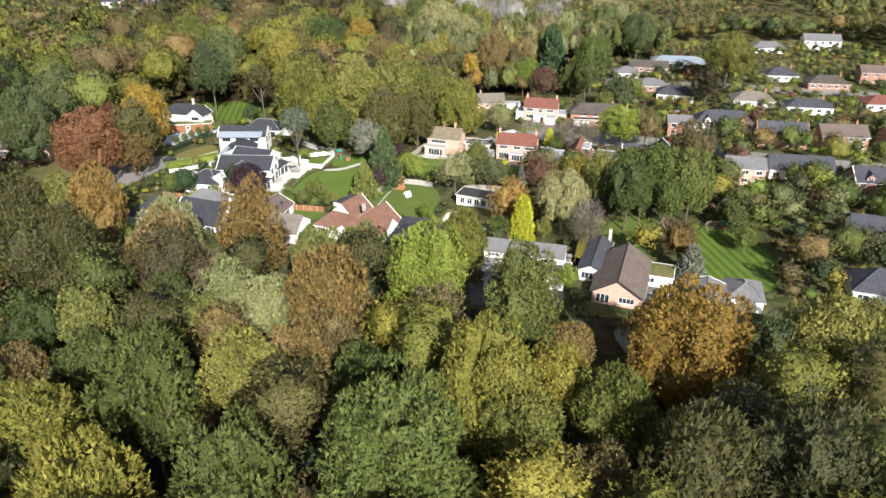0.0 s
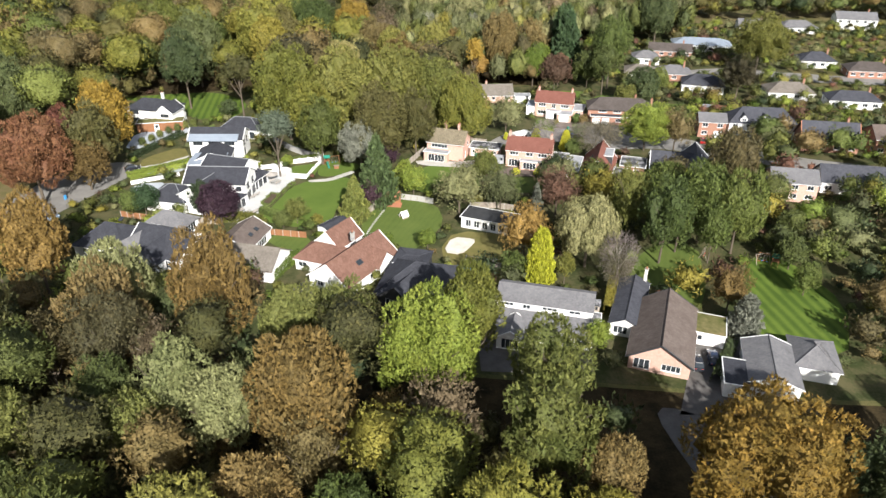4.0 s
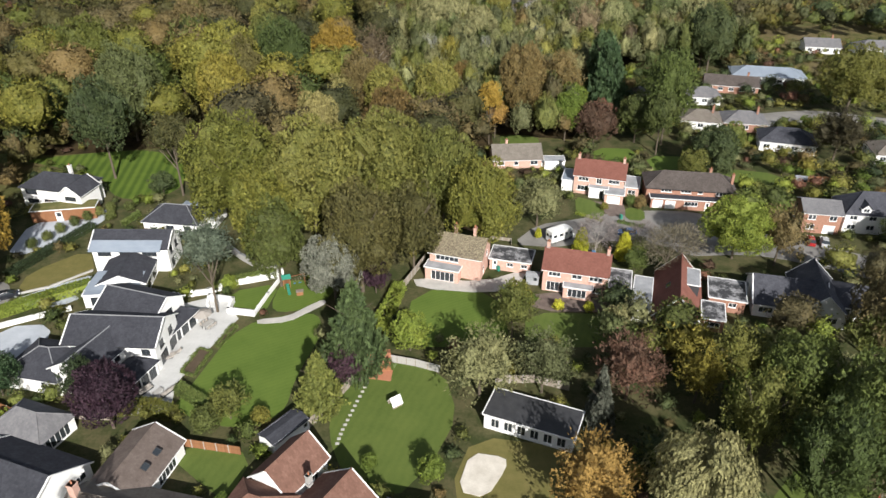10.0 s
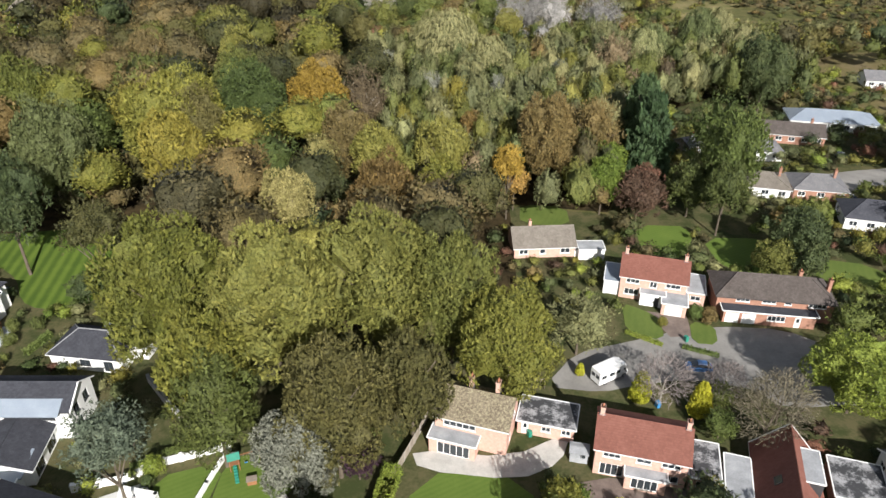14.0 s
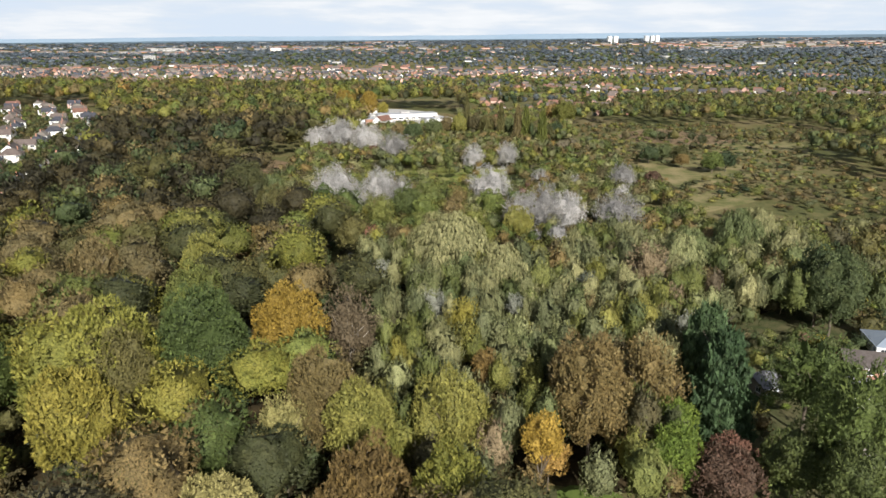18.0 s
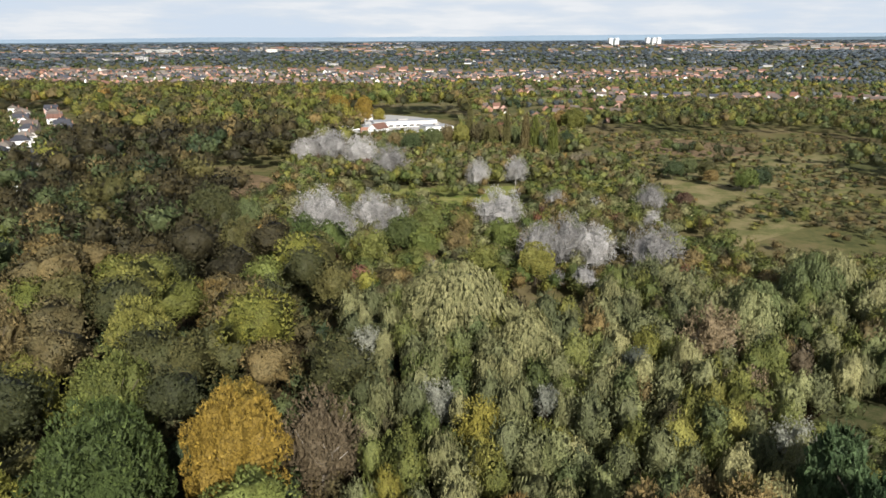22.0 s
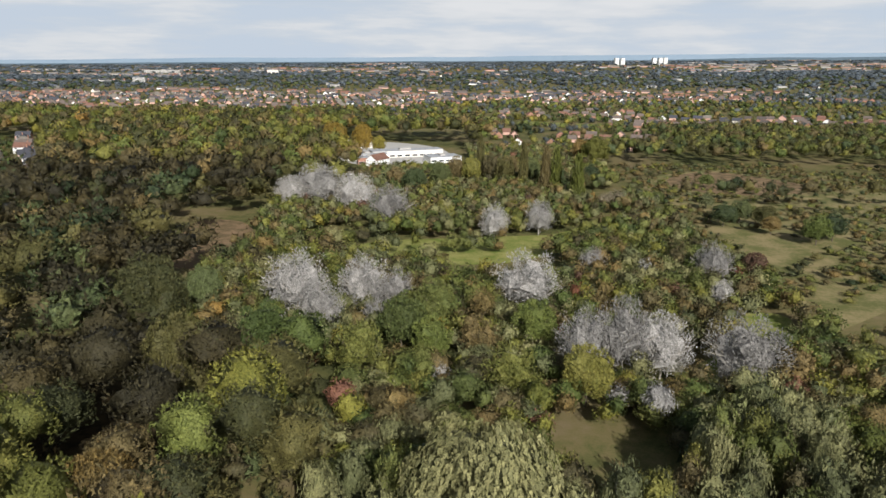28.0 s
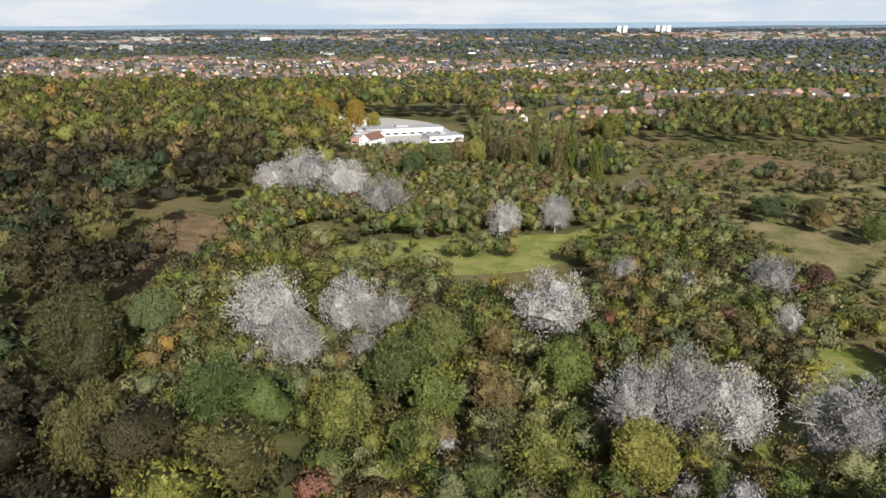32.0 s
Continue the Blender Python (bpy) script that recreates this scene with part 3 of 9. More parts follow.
def cone_crown(seed, cards, size, power=1.0, ragged=0.16, tiers=0):
    """A conifer from z 0 to 1, with radius 1 at its foot: tiers of drooping sprays over a leafy cone."""
    rng = np.random.default_rng(seed)
    h = 1 - np.sqrt(rng.uniform(0, 1, cards)) if power >= 1 else rng.uniform(0.0, 0.995, cards)
    if tiers:
        h = np.clip((np.floor(h * tiers) + rng.uniform(0, 0.55, cards)) / tiers, 0, 0.995)
    w = rng.uniform(0, 2 * math.pi, cards)
    prof = (1 - h) ** power * np.minimum(1.0, 0.55 + 3.2 * h)
    wob = 1 + ragged * (np.sin(w * 3 + h * 23 + seed) + np.sin(w * 5 - h * 41)) * 0.6
    rad = prof * wob * rng.uniform(0.84, 1.06, cards)
    p = np.stack([rad * np.cos(w), rad * np.sin(w), h], 1)
    out_d = np.stack([np.cos(w), np.sin(w), np.zeros(cards)], 1)
    n = out_d * 0.7 + np.array([0, 0, 0.55])
    v, f = sprays(rng, p, out_d + np.array([0, 0, 0.15]) + rng.normal(size=p.shape) * 0.45, size, 0.45, n + rng.normal(size=p.shape) * 0.4)
    nn = unit(np.repeat(n + 0.7 * unit(np.cross(v[1::3] - v[::3], v[2::3] - v[::3])), 3, 0) + rng.normal(size=v.shape) * 0.2)
    ring, lv, base = 14, 14, len(v)
    zz = np.repeat(np.arange(lv) / lv, ring)
    ww = np.tile(2 * math.pi * np.arange(ring) / ring, lv)
    rr = 0.78 * (1 - zz) ** power * np.minimum(1.0, 0.55 + 3.2 * zz) * (1 + ragged * (np.sin(ww * 3 + zz * 23 + seed) + np.sin(ww * 5 - zz * 41)) * 0.6) * rng.uniform(0.9, 1.06, ring * lv)
    cv = np.stack([rr * np.cos(ww), rr * np.sin(ww), zz], 1)
    cn = unit(np.stack([np.cos(ww), np.sin(ww), np.full(ring * lv, 0.55)], 1) + rng.normal(size=cv.shape) * 0.2)
    cf = []
    for i in range(lv - 1):
        for k in range(ring):
            a, b = base + i * ring + k, base + i * ring + (k + 1) % ring
            cf += [(a, b, b + ring), (a, b + ring, a + ring)]
    tip = base + ring * lv
    cf += [(base + (lv - 1) * ring + k, base + (lv - 1) * ring + (k + 1) % ring, tip) for k in range(ring)]
    return np.concatenate([v, cv, [(0, 0, 0.97)]]), np.concatenate([f, np.array(cf)]), np.concatenate([nn, cn, [(0, 0, 1)]])


def twig_crown(seed, twigs, size=0.05):
    """A nearly bare crown: thin twigs fanning out of the limbs, with a few leaves left."""
    rng = np.random.default_rng(seed)
    d = unit(rng.normal(size=(twigs, 3)) * [1, 1, 0.8] + [0, 0, 0.25])
    p = d * rng.uniform(0.35, 0.95, (twigs, 1)) ** 0.7
    way = unit(d + rng.normal(size=d.shape) * 0.5 + [0, 0, 0.3])
    side = unit(np.cross(way, rng.normal(size=d.shape)))
    ln = rng.uniform(0.10, 0.26, (twigs, 1))
    v = np.stack([p - side * 0.012, p + side * 0.012, p + way * ln + side * 0.003, p + way * ln - side * 0.003], 1).reshape(-1, 3)
    f = list(map(tuple, np.arange(4 * twigs).reshape(-1, 4)))
    k = twigs // 3
    q = unit(rng.normal(size=(k, 3)) + [0, 0, 0.3]) * rng.uniform(0.45, 1.0, (k, 1))
    v2, f2 = sprays(rng, q, q + rng.normal(size=q.shape) * 0.6, size)
    return np.concatenate([v, v2]), f + [tuple(i + len(v) for i in t) for t in f2]


def trunk_geo(seed, limbs=6, r=0.030, spread=0.55, rise=0.95, fork=0.45):
    """Tapered stem and limbs, from z 0 to about 1."""
    rnd = random.Random(seed)
    g = Geo()
    pts = [Vector((0, 0, -0.03)), Vector((rnd.uniform(-.02, .02), rnd.uniform(-.02, .02), fork)), Vector((rnd.uniform(-.05, .05), rnd.uniform(-.05, .05), rise))]
    g.bar(pts[0], pts[1], r * 1.25, 7, r * 0.8).bar(pts[1], pts[2], r * 0.8, 6, r * 0.3)
    for i in range(limbs):
        w = 2 * math.pi * i / limbs + rnd.uniform(-0.4, 0.4)
        z0 = fork * rnd.uniform(0.8, 1.25)
        a = Vector((0, 0, z0))
        b = Vector((math.cos(w) * spread * 0.5, math.sin(w) * spread * 0.5, z0 + rnd.uniform(0.15, 0.3)))
        c = Vector((math.cos(w + .2) * spread, math.sin(w + .2) * spread, min(1.1, b.z + rnd.uniform(0.1, 0.28))))
        g.bar(a, b, r * 0.5, 5, r * 0.34).bar(b, c, r * 0.34, 4, r * 0.12)
        g.bar(b, b + Vector((math.cos(w - .8) * .25, math.sin(w - .8) * .25, .22)), r * 0.26, 4, r * 0.1)
    return g


def raw_mesh(name, v, f, n=None):
    me = bpy.data.meshes.new(name)
    me.from_pydata([tuple(x) for x in v], [], [tuple(t) for t in f])
    me.materials.append(None)
    me.update()
    if n is not None:
        me.attributes.new("custom_normal", "FLOAT_VECTOR", "POINT").data.foreach_set("vector", np.asarray(n, np.float32).ravel())
    return me


CROWN = {
    "oakL": [raw_mesh("crown", *lobed_crown(10 + i, 44, 7600, 0.047, (0.12, 0.30), level=3)) for i in range(4)],
    "oakM": [raw_mesh("crown", *lobed_crown(20 + i, 30, 3800, 0.066, (0.15, 0.34), level=2)) for i in range(4)],
    "oakS": [raw_mesh("crown", *lobed_crown(30 + i, 16, 1300, 0.105, (0.20, 0.42), level=2)) for i in range(3)],
    "ashL": [raw_mesh("crown", *lobed_crown(40 + i, 60, 6600, 0.044, (0.09, 0.20), airy=0.7, level=3)) for i in range(3)],
    "ashM": [raw_mesh("crown", *lobed_crown(50 + i, 40, 3200, 0.060, (0.11, 0.23), airy=0.7, level=2)) for i in range(3)],
    "ashS": [raw_mesh("crown", *lobed_crown(60 + i, 20, 1200, 0.105, (0.18, 0.34), airy=0.5, level=2)) for i in range(2)],
    "silver": [raw_mesh("crown", *lobed_crown(110 + i, 34, 7600, 0.040, (0.12, 0.27), airy=0.9, level=2)) for i in range(3)],
    "willow": [raw_mesh("crown", *lobed_crown(70 + i, 34, 4200, 0.062, (0.16, 0.30), hang=1.0, level=3)) for i in range(3)],
    "cone": [raw_mesh("crown", *cone_crown(80 + i, 2800, 0.085, 0.85, 0.20, 14)) for i in range(2)],
    "spruce": [raw_mesh("crown", *cone_crown(85 + i, 3000, 0.090, 0.45, 0.24, 12)) for i in range(2)],
    "column": [raw_mesh("crown", *cone_crown(90 + i, 2800, 0.09, 0.42, 0.10)) for i in range(1)],
    "poplar": [raw_mesh("crown", *cone_crown(92 + i, 900, 0.15, 0.40, 0.16)) for i in range(2)],
    "pine": [raw_mesh("crown", *lobed_crown(95 + i, 18, 2500, 0.066, (0.18, 0.32), airy=0.8, level=3)) for i in range(2)],
    "bare": [raw_mesh("crown", *twig_crown(98 + i, 1400)) for i in range(2)],
}
TRUNK = [trunk_geo(i) for i in range(4)]
TRUNK = [raw_mesh("trunk", g.v, g.f) for g in TRUNK]
BOUGHS = [trunk_geo(20 + i, 13, 0.026, 0.86, 0.98, 0.26) for i in range(3)]
BOUGHS = [raw_mesh("trunk", g.v, g.f) for g in BOUGHS]
STEM = trunk_geo(9, 3, 0.022, 0.10, 0.9, 0.6)
STEM = raw_mesh("trunk", STEM.v, STEM.f)

WORDS = {"olive": "olive-green", "olivegold": "olive-green and gold", "darkolive": "dark olive", "brownolive": "brownish olive", "brown": "browning", "mauve": "mauve-brown, thinning", "darkmauve": "dark brown",
         "green": "deep green", "midgreen": "green", "darkgreen": "dark green", "palegreen": "pale green", "limegreen": "bright lime-green", "limeolive": "lime-olive", "yellowgreen": "yellow-green", "goldgreen": "yellowing green",
         "gold": "golden yellow", "goldorange": "golden and orange", "orange": "orange", "rust": "rust-brown", "rustred": "rusty red", "copper": "copper-red", "purple": "dark purple", "greygreen": "grey-green", "willowgreen": "pale grey-green",
         "paleyellow": "pale yellow", "silver": "silvery white", "bluegrey": "blue-grey", "teal": "blue-green", "conifer": "green", "yellowconifer": "yellow-green", "limeyellow": "bright lime-yellow", "pinegreen": "dull green", "dome": "smooth-domed olive",
         "twig": "grey, nearly bare", "twigolive": "olive-grey, half-bare", "distanthaze": "blue-green", "remotehaze": "blue-grey", "hedge": "clipped green"}
KINDS = {"oak": ("broadleaf_tree", "round-crowned broadleaf tree"), "ash": ("broadleaf_tree", "open airy-crowned tree"), "tall": ("broadleaf_tree", "tall oval-crowned tree"), "willow": ("weeping_tree", "weeping tree"),
         "cone": ("conifer", "cone-shaped conifer"), "spruce": ("conifer", "broad dense conifer"), "column": ("conifer", "column-shaped conifer"), "poplar": ("poplar", "slender upright poplar"),
         "pine": ("pine_tree", "tall bare-stemmed pine"), "bare": ("broadleaf_tree", "fine-twigged small tree")}
_tree_rng = random.Random(5)


def tree(kind, x, y, r, zc, tone, where="among the gardens"):
    """One tree: stem and crown, crown of radius r about the height zc."""
    nm, words = KINDS[kind]
    word = WORDS[tone]
    e = root(nm, x, y, _tree_rng.uniform(0, 360), word + " " + words + " " + where, "tree")
    PLACED.append((x, y, r))
    if kind in ("oak", "tall") and r > 6:
        r *= 0.91
    if kind in ("cone", "spruce", "column", "poplar"):
        low, top = 0.3, {"cone": zc + 1.35 * r, "spruce": zc + 1.15 * r, "column": zc + 1.6 * r, "poplar": zc + 9}[kind]
        me, loc, sc = _tree_rng.choice(CROWN[kind]), (0, 0, low), (r, r, top - low)
        stem, ssc = STEM, (top * 0.8, top * 0.8, top * 0.8)
    else:
        size = "L" if r > 7.2 or (tone == "bluegrey" and r > 4.5) else "M" if r > 3.6 else "S"
        key = {"oak": "oak" + size, "tall": "oak" + size, "ash": "ash" + size}.get(kind, kind)
        top = zc + {"tall": 1.25, "pine": 0.7}.get(kind, 0.85) * r
        low = top * {"pine": 0.5, "bare": 0.2}.get(kind, 0.20 if tone == "silver" else 0.10)
        low = max(low, top - (2.9 if r > 6 else 2.5) * r)
        if 118 < y < 236 and kind != "pine":
            low = min(low, 1.8)
        if tone == "silver":
            top = top * 0.84
            low = -0.12 * top
        me, loc, sc = _tree_rng.choice(CROWN[key]), (0, 0, (top + low) / 2), (r, r, (top - low) / 2)
        if tone == "silver":
            me = _tree_rng.choice(CROWN["silver"])
        stem, ssc = _tree_rng.choice(BOUGHS if tone == "silver" else TRUNK), (min(r * 1.3, zc), min(r * 1.3, zc), zc * 1.06)
    t = new("trunk", stem)
    t.parent, t.scale = e, ssc
    c = new("crown", me)
    c.parent, c.location, c.scale = e, loc, sc
    for ob, mat in ((t, MAT["palebark"] if tone in ("silver", "twig", "mauve") else MAT["bark"]), (c, LEAF[tone])):
        ob.material_slots[0].link = "OBJECT"
        ob.material_slots[0].material = mat
    return e


# ---- ground ----
def land(x, y):
    """Height of the land: level round the wood, then a very gentle rise that fits the horizon in the camera's view."""
    d = math.hypot(x, y - 330)
    s = min(1.0, max(0.0, (d - 900) / 2200))
    return s * s * (3 - 2 * s) * (0.0120 * (y - 330) + 0.0124 * x)


def ground_sheet():
    g = Geo()
    rings = [0, 60, 120, 200, 300, 450, 650, 900, 1200, 1600, 2000, 2500, 3100, 3900, 5000, 6500, 8500, 11000, 14500]
    n = 96
    for d in rings:
        for k in range(n):
            w = 2 * math.pi * k / n
            x, y = d * math.cos(w), 150 + d * math.sin(w)
            g.v.append((x, y, max(land(x, y), -30) if y > -200 else 0))
    for i in range(len(rings) - 1):
        for k in range(n):
            j = (k + 1) % n
            if i == 0:
                g.f.append((k, n + k, n + j))
            else:
                g.f.append((i * n + k, (i + 1) * n + k, (i + 1) * n + j, i * n + j))
    return tagged(g.add("ground", MAT["ground"]), "rough grass, soil and leaf litter under the trees", "ground", kind="structure")


ground_sheet()


def smooth_ring(pts, steps=3):
    """Rounds a ring of corners off (Chaikin)."""
    for _ in range(steps):
        q = []
        for i, a in enumerate(pts):
            b = pts[(i + 1) % len(pts)]
            q += [(a[0] * .78 + b[0] * .22, a[1] * .78 + b[1] * .22), (a[0] * .22 + b[0] * .78, a[1] * .22 + b[1] * .78)]
        pts = q
    return pts


OPEN_AREAS = []


THIN_AREAS = []


def area(name, pts, mat, label, category, z=0.04, soft=2, clear=1):
    """A flat piece of ground: lawn, drive or paving, a little proud of the soil."""
    if clear:
        (OPEN_AREAS if clear == 1 else THIN_AREAS).append(pts)
    if soft:
        pts = smooth_ring(pts, soft)
    g = Geo()
    n = len(pts)
    g.v = [(p[0], p[1], z) for p in pts] + [(p[0], p[1], -0.2) for p in pts]
    order = tuple(range(n))
    s = sum(pts[i][0] * pts[(i + 1) % n][1] - pts[(i + 1) % n][0] * pts[i][1] for i in range(n))
    g.f = [order if s > 0 else order[::-1]] + [(i, (i + 1) % n, n + (i + 1) % n, n + i) for i in range(n)]
    return tagged(g.add(name, mat), label, category, kind="structure")


def inside(p, ring):
    x, y, hit = p[0], p[1], False
    for i, a in enumerate(ring):
        b = ring[i - 1]
        if (a[1] > y) != (b[1] > y) and x < (b[0] - a[0]) * (y - a[1]) / (b[1] - a[1]) + a[0]:
            hit = not hit
    return hit


area("woodland_floor", [(-72, 40), (-30, 34), (30, 34), (74, 40), (100, 70), (122, 108), (60, 111), (0, 118), (-60, 127), (-104, 149), (-118, 130), (-104, 80)], MAT["litter"], "leaf litter under the near wood, darkened for shade", "woodland floor", z=0.008, soft=0, clear=0)
area("woodland_floor", [(-320, 273), (-104, 269), (-66, 277), (-62, 263), (-56, 237), (10, 237), (12, 285), (34, 281), (62, 346), (90, 366), (60, 382), (0, 388), (-45, 392), (-70, 440), (-190, 440), (-320, 440)], MAT["litter"], "leaf litter under the main wood, darkened for shade", "woodland floor", z=0.008, soft=0, clear=0)
area("garden_ground", [(-104, 150), (-60, 128), (0, 119), (60, 112), (130, 110), (135, 200), (135, 345), (100, 372), (62, 345), (34, 280), (12, 284), (10, 236), (-56, 236), (-62, 262), (-66, 276), (-104, 268)], MAT["bedsoil"], "grass and beds of the gardens", "garden", z=0.015, soft=0, clear=0)
area("lawn", [(-38.1, 194.7), (-25.3, 198.7), (-22.9, 192.8), (-25.7, 180.7), (-26.0, 171.8), (-33.0, 169.0), (-43.2, 173.2), (-41.8, 177.6)], MAT["lawn_mown"], "large smooth mown green lawn beside the terrace", "lawn")
area("lawn", [(-42.6, 204.4), (-33.3, 207.6), (-34.4, 197.2), (-39.5, 198.2)], MAT["lawn_mown"], "small mown lawn below a white garden wall", "lawn", soft=1)
area("lawn", [(-33.3, 209.4), (-22.0, 207.0), (-24.8, 199.5), (-33.8, 197.4)], MAT["lawn_mown"], "mown lawn with climbing frames", "lawn")
area("lawn", [(-82.2, 204.3), (-83.2, 211.0), (-75.1, 220.2), (-69.9, 210.4), (-77.0, 206.5)], MAT["lawn_dry"], "yellowish lawn between clipped hedges", "lawn", soft=1)
area("driveway", [(-82.0, 201.5), (-76.7, 205.8), (-70.2, 211.1), (-67.3, 204.8), (-72.0, 199.5), (-77.0, 199.5)], MAT["bluepave"], "pale blue-grey resin driveway", "driveway", soft=1)
area("patio", [(-78.6, 185.5), (-78.6, 193.6), (-70.6, 194.5), (-68.2, 184.7), (-73.4, 183.0)], MAT["bluepave"], "pale blue-grey paved forecourt", "patio", soft=1)
area("lawn", [(-112.9, 265.7), (-94.8, 270.9), (-79.6, 273.2), (-65.1, 260.2), (-66.6, 244.3), (-79.0, 242.5), (-87.3, 256.0), (-104.6, 262.6)], MAT["lawn_striped"], "back lawn mown in bright and dark stripes", "lawn")
area("driveway", [(-90.7, 215.6), (-93.1, 232.1), (-79.9, 238.9), (-76.4, 234.3), (-81.8, 222.8)], MAT["bluepave"], "pale grey resin driveway before a cedar wall", "driveway", soft=1)
area("lane", [(-105.5, 182.0), (-101.5, 201.5), (-86.8, 209.6), (-80.9, 201.1), (-86.0, 188.2), (-89.6, 179.4), (-95.8, 160.7), (-103.0, 150.0), (-110.0, 152.0)], MAT["road"], "worn grey gravel lane", "lane")
area("lawn", [(-19.2, 176.1), (-16.0, 181.6), (-11.3, 184.6), (-2.2, 182.0), (-0.2, 171.9), (-4.0, 162.8), (-9.0, 156.5), (-15.9, 161.0), (-18.8, 167.8)], MAT["lawn"], "green garden lawn with stepping stones", "lawn", soft=1)
area("lawn", [(-40.0, 163.9), (-36.4, 166.9), (-28.6, 164.3), (-30.3, 156.4), (-33.8, 158.8)], MAT["lawn"], "small green back lawn", "lawn", soft=1)
area("yard", [(2.0, 168.0), (14.8, 165.9), (15.8, 160.4), (12.0, 145.0), (3.7, 145.9), (-1.7, 158.1)], MAT["lawn_dry"], "dry trampled grass yard", "yard", soft=1)
area("sand_heap", [(-0.6, 158.2), (1.4, 164.8), (6.3, 163.9), (6.2, 162.0), (3.2, 157.0)], MAT["sand"], "flat spread of pale building sand", "sand", z=0.16, soft=1)
area("lawn", [(-7.8, 205.3), (7.6, 205.3), (9.4, 188.2), (-9.4, 188.2)], MAT["lawn_mown"], "mown back lawn in tree shade", "lawn", soft=1)
area("patio", [(-8.2, 209.6), (5.5, 208.0), (14.8, 213.1), (12.4, 207.1), (6.2, 204.1), (-7.1, 205.9)], MAT["paving"], "grey stone-paved patio", "patio", z=0.07, soft=1)
area("patio", [(14.5, 205.1), (32.3, 202.3), (29.4, 198.1), (13.7, 198.6)], MAT["brownpave"], "brown-grey paved terrace", "patio", z=0.07, soft=1)
area("lawn", [(12.6, 198.1), (28.0, 197.6), (27.0, 188.2), (11.3, 188.2)], MAT["lawn"], "shaded back lawn", "lawn", soft=1)
area("road", [(12.1, 222.5), (18.5, 231.0), (27.3, 233.5), (35.3, 236.3), (44.8, 238.1), (55.6, 237.2), (62.0, 232.0), (74.0, 224.0), (89.0, 215.5), (108.0, 207.5), (150.0, 196.0), (150.0, 188.0), (106.0, 199.0), (84.0, 207.5), (70.0, 215.5), (60.4, 218.6), (47.1, 217.6), (45.0, 222.0), (35.1, 224.3), (26.0, 222.7), (20.9, 221.2)], MAT["road"], "grey asphalt cul-de-sac", "road", soft=1)
area("lawn", [(29.2, 245.1), (32.6, 243.0), (35.0, 240.1), (34.0, 233.9), (28.0, 236.3)], MAT["lawn"], "front lawn with a low kerb", "lawn", soft=1, z=0.10)
area("driveway", [(32.9, 242.6), (39.9, 241.0), (39.2, 235.3), (35.3, 235.0)], MAT["brownpave"], "brown block-paved drive", "driveway", soft=0, z=0.06)
area("lawn", [(39.9, 239.6), (44.0, 238.2), (42.8, 232.8), (38.6, 233.4)], MAT["lawn"], "small front lawn with a clipped edge", "lawn", soft=1, z=0.10)
area("lawn", [(38.9, 275.1), (51.4, 274.3), (46.5, 260.6), (37.4, 263.1)], MAT["lawn_mown"], "back lawn behind a red-roofed house", "lawn", soft=1)
area("lawn", [(51.6, 269.6), (66.3, 268.8), (62.9, 254.2), (51.9, 256.6)], MAT["lawn_mown"], "back lawn behind a dark-roofed house", "lawn", soft=1)
area("lawn", [(68.0, 262.0), (84.0, 258.0), (82.0, 247.0), (70.0, 251.0)], MAT["lawn"], "green back lawn", "lawn", soft=1)
area("lawn", [(25.0, 283.5), (14.5, 285.0), (13.5, 275.5), (24.5, 274.5)], MAT["lawn"], "small lawn behind the grey bungalow", "lawn", soft=1)
area("lawn", [(42.7, 161.3), (54.2, 162.3), (50.7, 144.9), (46.5, 136.2), (42.5, 141.9), (40.6, 145.5), (33.9, 143.4)], MAT["lawn"], "green back lawn in half shade", "lawn", soft=1)
area("lawn", [(62.7, 156.8), (71.1, 155.2), (74.8, 137.7), (66.3, 121.2), (52.8, 125.2), (54.5, 137.7)], MAT["lawn_striped"], "garden lawn mown in stripes", "lawn", soft=1)
area("driveway", [(43.5, 128.8), (51.2, 127.6), (45.1, 108.8), (34.8, 108.8)], MAT["tarmac"], "dark tarmac driveway", "driveway", soft=0)
area("forecourt", [(5.3, 128.0), (24.6, 124.6), (23.7, 118.0), (5.5, 119.0)], MAT["tarmac"], "dark tarmac forecourt", "driveway", soft=0)
area("lane", [(30.4, 112.0), (41.9, 106.7), (44.7, 93.5), (60.0, 84.6), (90.0, 74.0), (90.0, 66.0), (57.0, 76.6), (38.2, 85.4), (33.5, 96.3)], MAT["tarmac"], "shaded tarmac lane under trees", "lane")
area("road", [(81.9, 297.9), (98.4, 303.6), (115.0, 306.4), (136.4, 297.3), (180.0, 288.0), (180.0, 279.0), (131.5, 286.3), (112.7, 297.0), (96.1, 292.9), (80.3, 285.9)], MAT["road"], "grey residential road", "road", soft=1)
area("terrace", [(-49.6, 172.0), (-49.2, 181.5), (-47.3, 190.9), (-49.5, 200.6), (-43.0, 203.8), (-38.6, 196.0), (-44.1, 179.1), (-43.0, 172.5)], MAT["paleterrace"], "pale porcelain-paved terrace", "terrace", z=0.12, soft=0)
